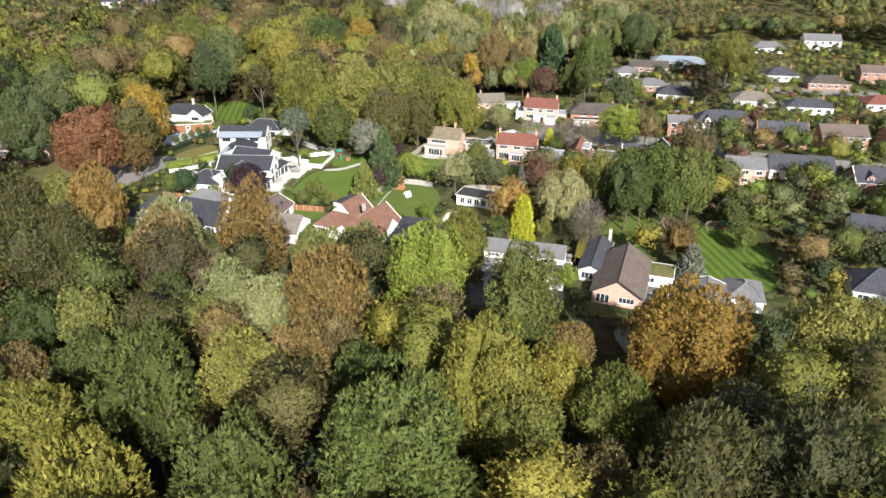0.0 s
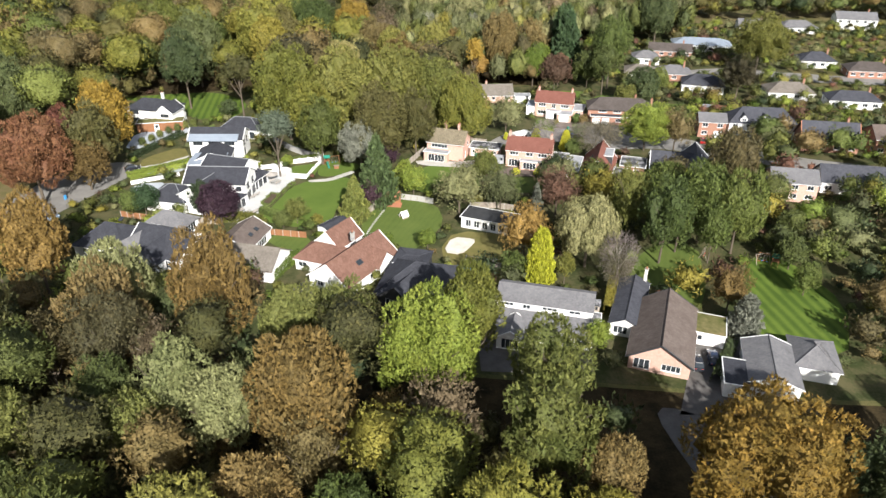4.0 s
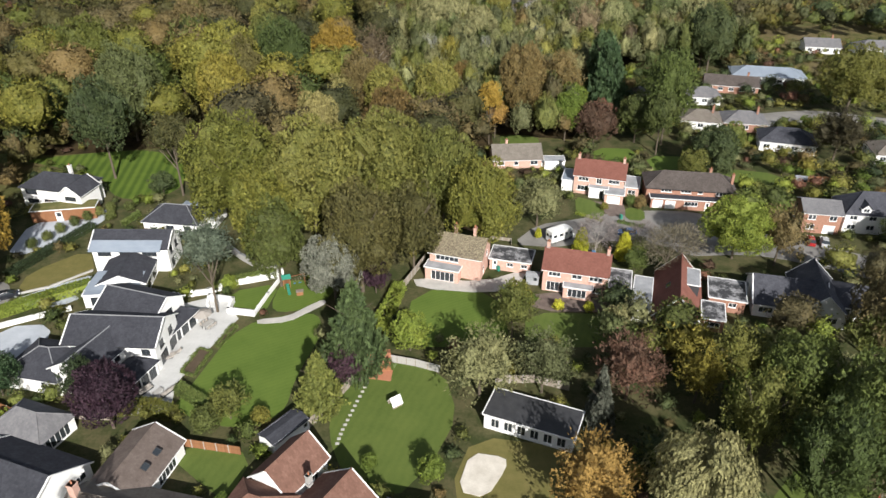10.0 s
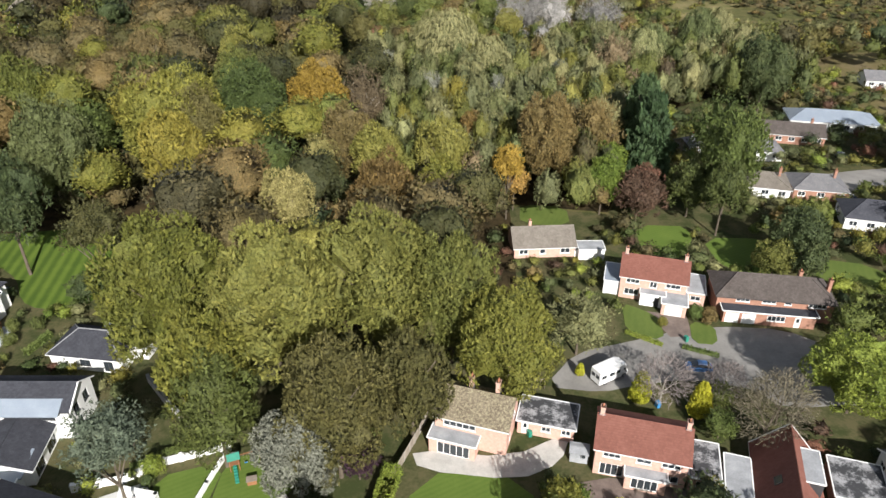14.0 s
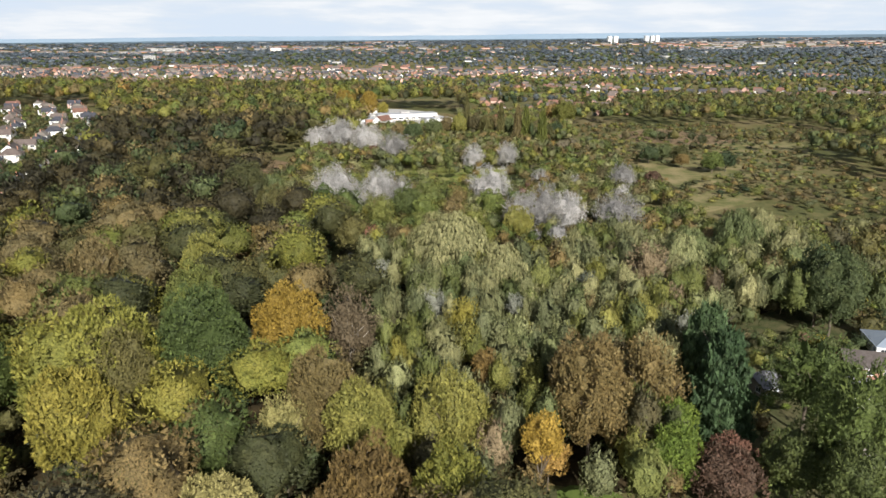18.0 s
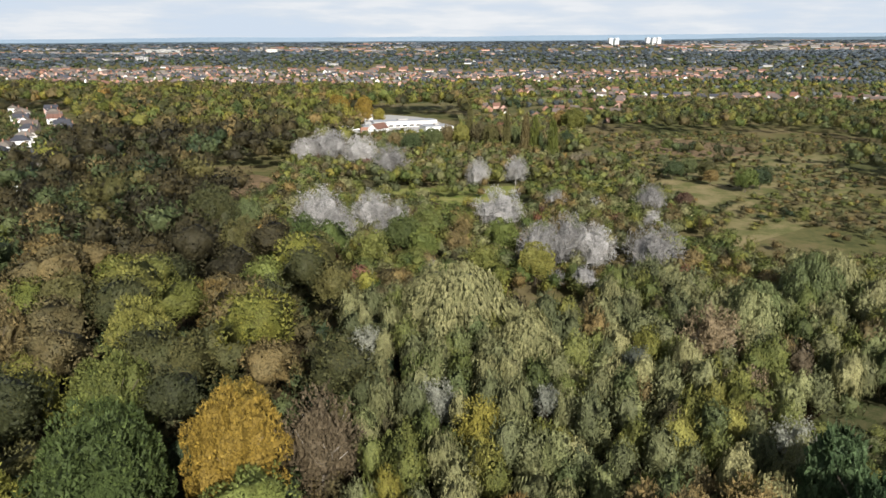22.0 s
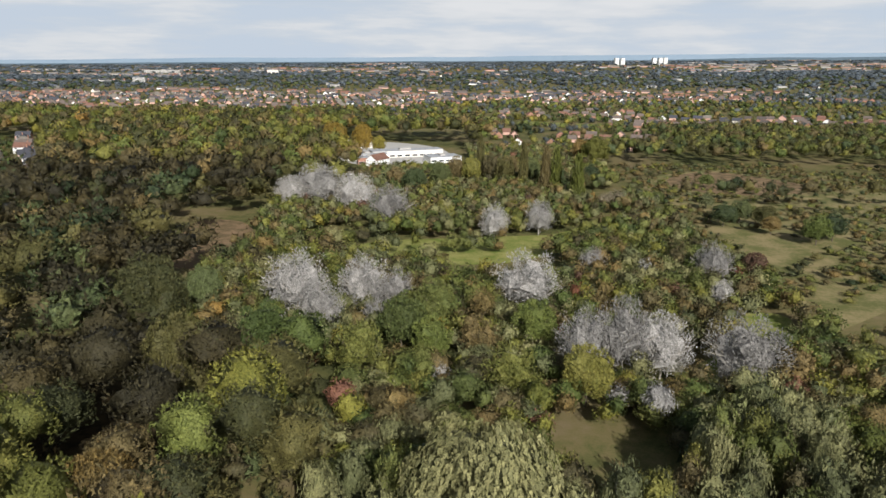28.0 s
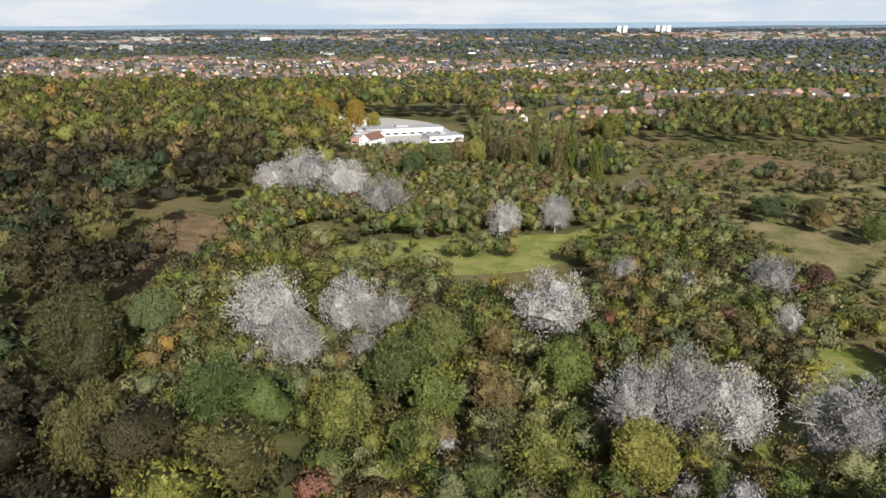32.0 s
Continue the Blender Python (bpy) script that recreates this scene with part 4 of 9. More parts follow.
for _i, (_p, _m, _l) in enumerate((
    ([(-55, 548), (-40, 538), (-5, 536), (20, 540), (40, 556), (58, 572), (44, 584), (8, 578), (-36, 572)], "meadow", "rough open meadow of pale grass"),
    ([(-107, 528), (-82, 534), (-80, 560), (-96, 606), (-122, 612), (-118, 570)], "heath", "brown bracken clearing at the wood's edge"),
    ([(128, 700), (160, 672), (216, 690), (214, 722), (178, 768), (140, 742)], "heath", "low purple-brown heather on the open heath"),
    ([(48, 424), (60, 432), (74, 448), (92, 470), (96, 486), (82, 488), (66, 458), (52, 446), (40, 432)], "meadow", "mown green path through the scrub"),
    ([(24, 570), (30, 556), (38, 554), (54, 568), (66, 592), (86, 608), (112, 616), (108, 626), (70, 620), (52, 592)], "meadow", "strip of bright grass winding up to the heath"),
    ([(100, 470), (112, 478), (150, 505), (200, 560), (240, 640), (262, 700), (250, 768), (180, 776), (124, 738), (104, 670), (118, 640), (108, 596), (104, 545)], "heathgrass", "wide open heath of straw and olive grass"),
    ([(-75, 1200), (60, 1150), (75, 1215), (-50, 1275)], "meadow", "far green playing field"),
    ([(80, 1110), (170, 1060), (180, 1110), (90, 1160)], "meadow", "far green field"),
    ([(-118, 905), (-66, 766), (8, 812), (-10, 895), (-60, 930)], "concrete", "pale school yard"),
)):
    area("clearing", _p, MAT[_m], _l, "clearing", z=0.05 if _m == "heathgrass" else 0.09 + 0.04 * _i, clear=0 if _m == "heathgrass" else 2)


# ---- houses ----
def wall_panel(g, a, b, z0, z1, holes, thick=0.28):
    """A wall from a to b (seen from outside, left to right), with rectangular openings (u0, z0, u1, z1) through it."""
    a, b = Vector((a[0], a[1], 0)), Vector((b[0], b[1], 0))
    ln = (b - a).length
    u = (b - a) / ln
    n = Vector((-u.y, u.x, 0)) * thick
    P = lambda s, z, k: (a + u * s + n * k) + Vector((0, 0, z))
    us = sorted({0.0, ln, *[h[0] for h in holes], *[h[2] for h in holes]})
    zs = sorted({z0, z1, *[h[1] for h in holes], *[h[3] for h in holes]})
    for i in range(len(us) - 1):
        for j in range(len(zs) - 1):
            um, zm = (us[i] + us[i + 1]) / 2, (zs[j] + zs[j + 1]) / 2
            if any(h[0] < um < h[2] and h[1] < zm < h[3] for h in holes):
                continue
            g.face(P(us[i], zs[j], 0), P(us[i + 1], zs[j], 0), P(us[i + 1], zs[j + 1], 0), P(us[i], zs[j + 1], 0))
            g.face(P(us[i], zs[j], 1), P(us[i], zs[j + 1], 1), P(us[i + 1], zs[j + 1], 1), P(us[i + 1], zs[j], 1))
    for h in holes:
        c = [(h[0], h[1]), (h[2], h[1]), (h[2], h[3]), (h[0], h[3])]
        for k in range(4):
            p, q = c[k], c[(k + 1) % 4]
            g.face(P(*p, 0), P(*p, 1), P(*q, 1), P(*q, 0))
    return g


def opening(parent, a, b, h, style="window", mat=None, bars=None, doormat=None):
    """What fills one opening: a framed window with its pane and sill, or a door."""
    a, b = Vector((a[0], a[1], 0)), Vector((b[0], b[1], 0))
    u = (b - a).normalized()
    n = Vector((-u.y, u.x, 0))
    w, z0, z1 = h[2] - h[0], h[1], h[3]
    e = Matrix(((u.x, n.x, 0, 0), (u.y, n.y, 0, 0), (0, 0, 1, 0), (0, 0, 0, 1)))
    place = Matrix.Translation(a + u * h[0]) @ e
    mat = mat or MAT["upvc"]
    fw = 0.09
    g = Geo().box(0, .05, z0, fw, .15, z1).box(w - fw, .05, z0, w, .15, z1).box(fw, .05, z1 - fw, w - fw, .15, z1)
    if style == "garage":
        ob = g.add("door_frame", mat, parent)
        ob.matrix_local = place
        d = Geo()
        k = max(4, int(w / 0.3))
        for i in range(k):
            d.box(fw + (w - 2 * fw) * i / k, .09, z0 + .02, fw + (w - 2 * fw) * (i + .92) / k, .13, z1 - fw)
        d.box(fw, .10, z0 + .02, w - fw, .125, z1 - fw)
        d.add("garage_door", doormat or MAT["paint_white"], ob, "ribbed up-and-over garage door")
        return ob
    if style == "door":
        ob = g.add("door_frame", mat, parent)
        ob.matrix_local = place
        d = Geo().box(fw, .08, z0 + .02, w - fw, .13, z1 - fw)
        lf = d.add("door", doormat or MAT["paint_white"], ob)
        Geo().box(fw + .15, .06, z0 + 1.1, w - fw - .15, .078, z1 - fw - .15).add("pane", MAT["glass"], lf)
        return ob
    bars = bars if bars is not None else max(1, round(w / 0.85))
    g.box(fw, .05, z0, w - fw, .15, z0 + fw)
    for i in range(1, bars):
        x = w * i / bars
        g.box(x - .035, .06, z0 + fw, x + .035, .14, z1 - fw)
    ob = g.add("window", mat, parent)
    ob.matrix_local = place
    Geo().box(fw, .09, z0 + fw, w - fw, .11, z1 - fw).add("pane", MAT["glass"], ob)
    if style == "window":
        Geo().box(-.06, -.08, z0 - .07, w + .06, .05, z0).add("sill", mat, ob)
    return ob


def slope(g, p0, p1, q1, q0, courses=0, thick=0.14):
    """One plane of a roof: lower edge p0-p1, upper edge q0-q1, laid in courses."""
    p0, p1, q0, q1 = (Vector(v) for v in (p0, p1, q0, q1))
    nrm = (p1 - p0).cross(q0 - p0 if (q0 - p0).length > (q1 - p1).length else q1 - p1).normalized()
    if nrm.z < 0:
        nrm = -nrm
    ln = max((q0 - p0).length, (q1 - p1).length)
    n = courses or max(3, int(ln / 0.34))
    for i in range(n):
        a, b = i / n, (i + 1) / n
        a0, a1, b0, b1 = p0.lerp(q0, a), p1.lerp(q1, a), p0.lerp(q0, b), p1.lerp(q1, b)
        g.face(a0 + nrm * .05, a1 + nrm * .05, b1, b0)
        g.face(a0, a1, a1 + nrm * .05, a0 + nrm * .05)
    d = -nrm * thick
    g.face(p0 + d, q0 + d, q1 + d, p1 + d)
    g.face(p0 + d, p1 + d, p1, p0)
    g.face(p0, q0, q0 + d, p0 + d)
    g.face(p1, p1 + d, q1 + d, q1)
    return g


def chimney(parent, x, y, z0, z1, mat, pots=2, w=0.55, d=0.75):
    g = Geo().box(x - w / 2, y - d / 2, z0, x + w / 2, y + d / 2, z1).box(x - w / 2 - .06, y - d / 2 - .06, z1 - .25, x + w / 2 + .06, y + d / 2 + .06, z1)
    ob = g.add("chimney", mat, parent)
    for i in range(pots):
        py = y + (i - (pots - 1) / 2) * 0.34
        Geo().bar((x, py, z1), (x, py, z1 + .42), .12, 8, .09).add("chimney_pot", MAT["terracotta"], ob)
    Geo().box(x - w / 2 - .1, y - d / 2 - .1, z0 + .55, x + w / 2 + .1, y + d / 2 + .1, z0 + .6).add("flashing", MAT["lead"], ob)
    return ob


FOOT = []


def house(label, x, y, rot, w, d, eave, ridge, roof="gable", axis="x", wall="white", tiles="t_grey", front=None, right=None, left=None, back=None, over=0.35, hip=None,
          fm="upvc", name="house", barge=None, ridgemat=None, parent=None, z0=0.0, base=True, category="house", gut="upvc", group=""):
    """A house block: four walls with openings, roof in courses, ridges, gutters. Local x runs along the front, -y faces out of it.
    Openings: (u, z, width, height[, style]) measured from the wall's left end, seen from outside."""
    if parent is None:
        e = root(name, x, y, rot, label, category, group)
    else:
        e = new("wing")
        e.parent = parent
        e.matrix_basis = parent.matrix_basis.inverted() @ pose(x, y, 0, 0, 0, rot)
    FOOT.append((x, y, rot, w, d))
    hx, hy = w / 2, d / 2
    cor = {"front": ((-hx, -hy), (hx, -hy)), "right": ((hx, -hy), (hx, hy)), "back": ((hx, hy), (-hx, hy)), "left": ((-hx, hy), (-hx, -hy))}
    wm, tm, frm = MAT[wall], MAT[tiles], MAT[fm]
    for side, spec in (("front", front), ("right", right), ("back", back), ("left", left)):
        a, b = cor[side]
        holes = [(o[0], o[1], o[0] + o[2], o[1] + o[3]) for o in spec or ()]
        wl_ob = wall_panel(Geo(), a, b, z0 - (0.3 if base else 0), eave, holes).add("wall", wm, e)
        for o, h in zip(spec or (), holes):
            st = o[4] if len(o) > 4 else "window"
            opening(wl_ob, a, b, h, st, frm, doormat=MAT[o[5]] if len(o) > 5 else None)
    Geo().box(-hx + .3, -hy + .3, z0 - .05, hx - .3, hy - .3, z0 + .05).add("floor_slab", MAT["inside"], e)
    if roof == "flat":
        Geo().box(-hx - over, -hy - over, eave, hx + over, hy + over, eave + .18).add("flat_roof", tm, e)
        g = Geo()
        for x0, y0, x1, y1 in ((-hx - over, -hy - over, hx + over, -hy - over), (hx + over, -hy - over, hx + over, hy + over), (hx + over, hy + over, -hx - over, hy + over), (-hx - over, hy + over, -hx - over, -hy - over)):
            g.bar((x0, y0, eave + .14), (x1, y1, eave + .14), .11)
        g.add("roof_edge", MAT[barge] if barge else MAT["paint_white"], e)
        return e
    if axis == "y":
        L, S, sw = hy, hx, lambda a, b, z: (b, a, z)
    else:
        L, S, sw = hx, hy, lambda a, b, z: (a, b, z)
    tilt = (ridge - eave) / S
    lo = eave - over * tilt
    rl = L + over if roof == "gable" else L - (hip if hip is not None else S * 0.95)
    pr = [sw(-rl, 0, ridge), sw(rl, 0, ridge)]
    E = {(i, j): sw(i * (L + over), j * (S + over), lo) for i in (-1, 1) for j in (-1, 1)}
    for j in (-1, 1):
        slope(Geo(), E[(-1, j)], E[(1, j)], pr[1], pr[0]).add("roof_slope", tm, e)
        Geo().bar(Vector(E[(-1, j)]) - Vector((0, 0, .1)), Vector(E[(1, j)]) - Vector((0, 0, .1)), .07).add("gutter", MAT[gut], e)
    if roof == "hip":
        for i in (-1, 1):
            q = pr[0] if i < 0 else pr[1]
            slope(Geo(), E[(i, -1)], E[(i, 1)], q, q).add("roof_slope", tm, e)
            for j in (-1, 1):
                Geo().bar(Vector(E[(i, j)]) + Vector((0, 0, .05)), Vector(q) + Vector((0, 0, .05)), .09, 6).add("hip_tiles", ridgemat or tm, e)
    else:
        for i in (-1, 1):
            a, b, c = sw(i * L, -S, eave), sw(i * L, S, eave), sw(i * L, 0, ridge - .08)
            k = sw(i * (L - .28), 0, 0)
            dv = Vector(sw(-i * .28, 0, 0))
            g = Geo().face(a, b, c)
            g.face(Vector(a) + dv, Vector(c) + dv, Vector(b) + dv)
            g.add("gable", wm, e)
            if barge:
                for j in (-1, 1):
                    Geo().bar(Vector(E[(i, j)]) + Vector((0, 0, -.02)), Vector(pr[0 if i < 0 else 1]) + Vector((0, 0, -.02)), .13).add("bargeboard", MAT[barge], e)
    Geo().bar(Vector(pr[0]) + Vector((0, 0, .04)), Vector(pr[1]) + Vector((0, 0, .04)), .11, 6).add("ridge_tiles", ridgemat or tm, e)
    return e


def rooflight(parent, x, y, z, w, h, pitch, rz=0.0):
    g = Geo().box(-w / 2, -h / 2, 0, -w / 2 + .08, h / 2, .1).box(w / 2 - .08, -h / 2, 0, w / 2, h / 2, .1).box(-w / 2, -h / 2, 0, w / 2, -h / 2 + .08, .1).box(-w / 2, h / 2 - .08, 0, w / 2, h / 2, .1)
    ob = g.add("rooflight", MAT["greyframe"], parent)
    ob.matrix_local = pose(x, y, z, 0, 0, rz) @ pose(0, 0, 0, pitch, 0, 0)
    Geo().box(-w / 2 + .08, -h / 2 + .08, .03, w / 2 - .08, h / 2 - .08, .06).add("pane", MAT["glass"], ob)
    return ob


def row(n, length, z, w, h, style="window", margin=0.9, *more):
    """n openings evenly along a wall."""
    gap = (length - 2 * margin - n * w) / max(1, n - 1) if n > 1 else 0
    return [(margin + i * (w + gap), z, w, h, style, *more) for i in range(n)]

# ---- the houses round the gardens ----
h1 = house("pink brick house with a mossy tan tiled roof and two chimneys", 1.1, 213.3, -17.7, 10.2, 7.2, 5.0, 7.5, wall="brick", tiles="t_moss",
           front=[(1.2, 3.3, 4.6, 1.1)], right=[(2.0, 0.1, 0.95, 2.1, "door"), (4.2, 3.2, 1.2, 1.1)], back=row(3, 10.2, 3.2, 1.6, 1.2) + row(3, 10.2, 0.9, 1.6, 1.2))
chimney(h1, -1.2, 1.2, 6.4, 8.9, MAT["brick"])
chimney(h1, 2.6, 1.2, 6.4, 8.9, MAT["brick"])
house("flat grey lean-to garden room with white folding doors", -2.2, 209.6, -17.7, 6.6, 2.6, 2.6, 2.9, "flat", wall="brick", tiles="feltlight", front=[(1.2, 0.1, 4.6, 2.1, "french")], over=0.2, parent=h1)
house("low brick outbuilding", 11.4, 214.2, -15.0, 8.0, 5.0, 2.4, 2.6, "flat", wall="brick", tiles="felt", front=[(0.6, 0.1, 0.95, 2.1, "door"), (3.4, 1.1, 1.3, 0.9), (6.2, 1.1, 1.3, 0.9)], over=0.25, parent=h1)

h2 = house("pink brick detached house with a red tiled roof", 23.0, 207.6, -14.7, 11.8, 7.6, 4.9, 7.3, wall="brick", tiles="t_red",
           front=[(1.0, 3.4, 2.3, 1.1), (5.3, 3.4, 1.9, 1.1), (8.5, 3.4, 2.4, 1.1), (0.8, 0.15, 3.1, 2.1, "french"), (8.9, 0.9, 2.0, 1.2)], right=[(3.0, 3.3, 0.9, 1.0)], back=row(3, 11.8, 3.2, 1.6, 1.2))
chimney(h2, -5.6, 0.1, 6.8, 8.6, MAT["brick"], 1)
chimney(h2, 5.5, 0.1, 6.8, 8.6, MAT["brick"], 1)
house("garden bay with a grey lean-to roof", 22.6, 202.9, -14.7, 5.2, 1.6, 2.4, 2.6, "flat", wall="brick", tiles="feltlight", front=[(0.8, 0.4, 3.4, 1.8, "french")], over=0.15, parent=h2)
house("flat-roofed garage wing", 30.9, 205.2, -14.7, 3.9, 6.8, 2.45, 2.6, "flat", wall="brick", tiles="felt", front=[(0.9, 1.0, 1.9, 1.0)], over=0.12, parent=h2)

h3 = house("dormer bungalow with a steep red tiled gable", 40.2, 200.4, -17.2, 7.6, 14.4, 2.5, 6.7, axis="y", wall="brickred", tiles="t_red", barge="paint_white",
           front=[(0.5, 0.3, 3.0, 2.0, "french"), (4.2, 0.3, 2.9, 2.0, "french")], over=0.45)
Geo().box(-1.2, -7.27, 3.6, 1.2, -7.21, 4.7).add("window", MAT["upvc"], h3)
Geo().box(-1.05, -7.30, 3.7, -.05, -7.275, 4.6).box(.05, -7.30, 3.7, 1.05, -7.275, 4.6).add("pane", MAT["glass"], h3)
Geo().box(-3.6, -8.3, 2.25, 3.6, -7.2, 2.40).add("porch_roof", MAT["felt"], h3)
rooflight(h3, -1.9, -1.2, 4.78, 1.1, 1.3, 0, 0).matrix_local = pose(-1.9, -1.0, 4.72, 0, -47.8, 0)
_dm = house("glazed dormer", 42.9, 201.6, -17.2, 2.2, 5.6, 5.3, 5.5, "flat", wall="greyframe", tiles="feltlight", right=row(3, 5.6, 3.9, 1.5, 1.2, "french", 0.3), over=0.1, parent=h3, z0=3.0, base=False)
house("flat-roofed side wing", 33.9, 200.6, -17.2, 3.1, 11.0, 2.5, 2.7, "flat", wall="white", tiles="feltlight", front=[(0.5, 0.9, 2.0, 1.2)], over=0.15, parent=h3)
house("flat-roofed extension", 45.0, 195.2, -17.2, 3.6, 5.4, 2.4, 2.6, "flat", wall="brickred", tiles="felt", front=[(0.4, 0.9, 2.6, 1.0)], over=0.2, parent=h3)
house("flat-roofed garage", 49.6, 201.6, -17.2, 6.2, 6.8, 2.6, 2.8, "flat", wall="brickred", tiles="felt", front=[(3.4, 1.2, 1.4, 0.9)], over=0.2, parent=h3)

h3b = house("white-walled bungalow with a dark grey tiled roof", 60.0, 200.6, -14.0, 12.0, 9.6, 2.9, 5.9, wall="white", tiles="t_grey", front=row(2, 12.0, 0.9, 2.4, 1.2) , left=row(2, 9.6, 0.9, 1.6, 1.2), barge="paint_white")
house("cross wing", 65.2, 200.0, -14.0, 7.5, 12.6, 2.9, 6.5, axis="y", wall="white", tiles="t_grey", front=[(1.0, 0.9, 5.2, 1.2)], right=row(3, 12.6, 0.9, 1.5, 1.2), barge="paint_white", parent=h3b)
house("end wing", 71.5, 199.5, -20.0, 7.6, 8.0, 2.9, 5.2, "hip", wall="white", tiles="t_grey", front=[(1.0, 0.2, 3.0, 2.1, "french")], parent=h3b)

h5 = house("pink brick house with a red tiled roof and a projecting garage", 35.6, 249.2, -16.0, 11.6, 7.4, 4.9, 7.4, wall="brick", tiles="t_red",
           front=[(1.0, 3.4, 2.4, 1.2), (5.2, 3.0, 1.3, 1.6), (8.0, 3.4, 2.6, 1.2), (0.9, 0.9, 2.6, 1.3)], right=[(3.0, 3.2, 1.0, 1.0)])
chimney(h5, -5.3, 0.2, 6.8, 8.6, MAT["brick"], 1)
chimney(h5, 5.2, 0.2, 6.8, 8.6, MAT["brick"], 1)
house("flat-roofed garage", 38.0, 243.2, -16.0, 4.2, 4.6, 2.4, 2.6, "flat", wall="brick", tiles="feltlight", front=[(0.6, 0.0, 2.9, 2.1, "garage")], over=0.2, parent=h5)
house("flat porch with a dark door", 34.6, 245.2, -16.0, 4.2, 2.4, 2.5, 2.7, "flat", wall="white", tiles="feltlight", front=[(2.4, 0.0, 1.0, 2.1, "door", "greyframe")], over=0.2, parent=h5)
house("grey side wing", 43.2, 247.6, -16.0, 3.2, 6.6, 2.5, 2.7, "flat", wall="brick", tiles="feltlight", front=[(0.7, 1.0, 1.8, 1.0)], over=0.1, parent=h5)
house("blue-grey lean-to wing", 28.6, 251.2, -16.0, 2.8, 6.4, 2.8, 3.0, "flat", wall="white", tiles="zinc", front=[(0.4, 0.0, 2.0, 2.1, "garage")], over=0.1, parent=h5)

h6 = house("long dark-roofed brick house with two white garage doors", 55.2, 244.0, -8.5, 19.6, 7.6, 4.5, 6.9, "hip", wall="brickred", tiles="t_darkbrown",
           front=[(3.2, 3.2, 2.4, 1.0), (7.6, 3.2, 2.4, 1.0), (11.4, 3.2, 1.2, 1.0), (15.4, 3.0, 3.0, 1.2)], over=0.5, gut="greyframe")
chimney(h6, 4.5, 0.6, 6.0, 7.8, MAT["brickred"], 1)
chimney(h6, 9.4, -0.5, 4.0, 7.2, MAT["brickred"], 1)
house("dark flat-roofed front range with garages", 53.4, 239.4, -8.5, 15.4, 2.2, 2.5, 2.7, "flat", wall="brickred", tiles="t_dark",
      front=[(0.4, 0.0, 2.3, 2.1, "garage"), (3.2, 0.0, 2.3, 2.1, "garage"), (7.4, 1.0, 3.0, 1.1), (12.0, 0.0, 1.0, 2.1, "door")], over=0.35, gut="paint_white", parent=h6)

h7 = house("low grey-roofed bungalow at the edge of the wood", 16.8, 265.2, 4.0, 12.4, 8.0, 2.6, 5.1, wall="brick", tiles="t_taupe", front=[(1.0, 0.9, 1.8, 1.1), (5.2, 0.9, 1.2, 1.1), (9.4, 0.9, 2.0, 1.2)], right=row(2, 8.0, 0.9, 1.4, 1.2))
chimney(h7, -2.4, 1.0, 4.2, 6.0, MAT["brick"], 1)
house("white flat garage", 26.4, 262.0, 0.0, 5.2, 3.4, 2.3, 2.4, "flat", wall="white", tiles="feltlight", over=0.1, parent=h7)

# the white modern house with slate-grey roofs
w1 = house("large modern white-rendered house with slate-grey tiled roofs", -54.6, 186.6, -3.0, 14.6, 8.6, 5.2, 7.6, wall="white", tiles="t_dark", fm="greyframe", gut="greyframe", barge="paint_white", ridgemat=MAT["lead"],
           right=[(1.2, 0.1, 2.6, 2.2, "french"), (4.8, 0.1, 2.6, 2.2, "french"), (1.6, 3.2, 1.6, 1.4), (5.2, 3.2, 1.6, 1.4)], front=row(3, 14.6, 3.2, 1.4, 1.2))
house("rear wing", -54.4, 194.2, -18.0, 11.5, 8.0, 5.0, 7.2, wall="white", tiles="t_dark", fm="greyframe", barge="paint_white", ridgemat=MAT["lead"], right=[(1.0, 0.1, 2.4, 2.2, "french"), (4.4, 0.1, 2.4, 2.2, "french"), (2.6, 3.2, 2.4, 1.4)], parent=w1)
house("side lean wing", -48.0, 192.2, -18.0, 3.4, 7.0, 2.8, 3.9, "hip", axis="y", wall="white", tiles="t_dark", fm="greyframe", right=row(3, 7.0, 0.1, 1.8, 2.2, "french", 0.5), parent=w1, hip=1.4)
house("left wing with a hipped roof", -64.4, 181.4, -12.0, 9.8, 8.6, 3.0, 5.4, "hip", wall="white", tiles="t_dark", fm="greyframe", ridgemat=MAT["lead"], front=[(6.6, 0.9, 0.8, 1.3), (8.2, 0.9, 0.8, 1.3)], right=[(2.0, 0.9, 0.9, 1.3)], parent=w1)
house("gabled front wing", -57.0, 180.6, -20.0, 7.0, 9.0, 4.6, 6.6, axis="y", wall="white", tiles="t_dark", fm="greyframe", barge="paint_white", ridgemat=MAT["lead"], front=[(1.0, 0.6, 1.0, 1.4), (4.4, 0.6, 1.0, 1.4)], right=[(5.4, 3.0, 1.2, 1.1)], parent=w1)
_w = house("single-storey glazed wing", -50.8, 178.4, -20.0, 4.4, 7.6, 2.8, 3.6, "hip", axis="y", wall="white", tiles="t_dark", fm="greyframe", right=row(4, 7.6, 0.1, 1.5, 2.2, "french", 0.4), hip=1.6, parent=w1)
rooflight(w1, 3.4, -7.6, 3.55, .8, 1.1, 8)

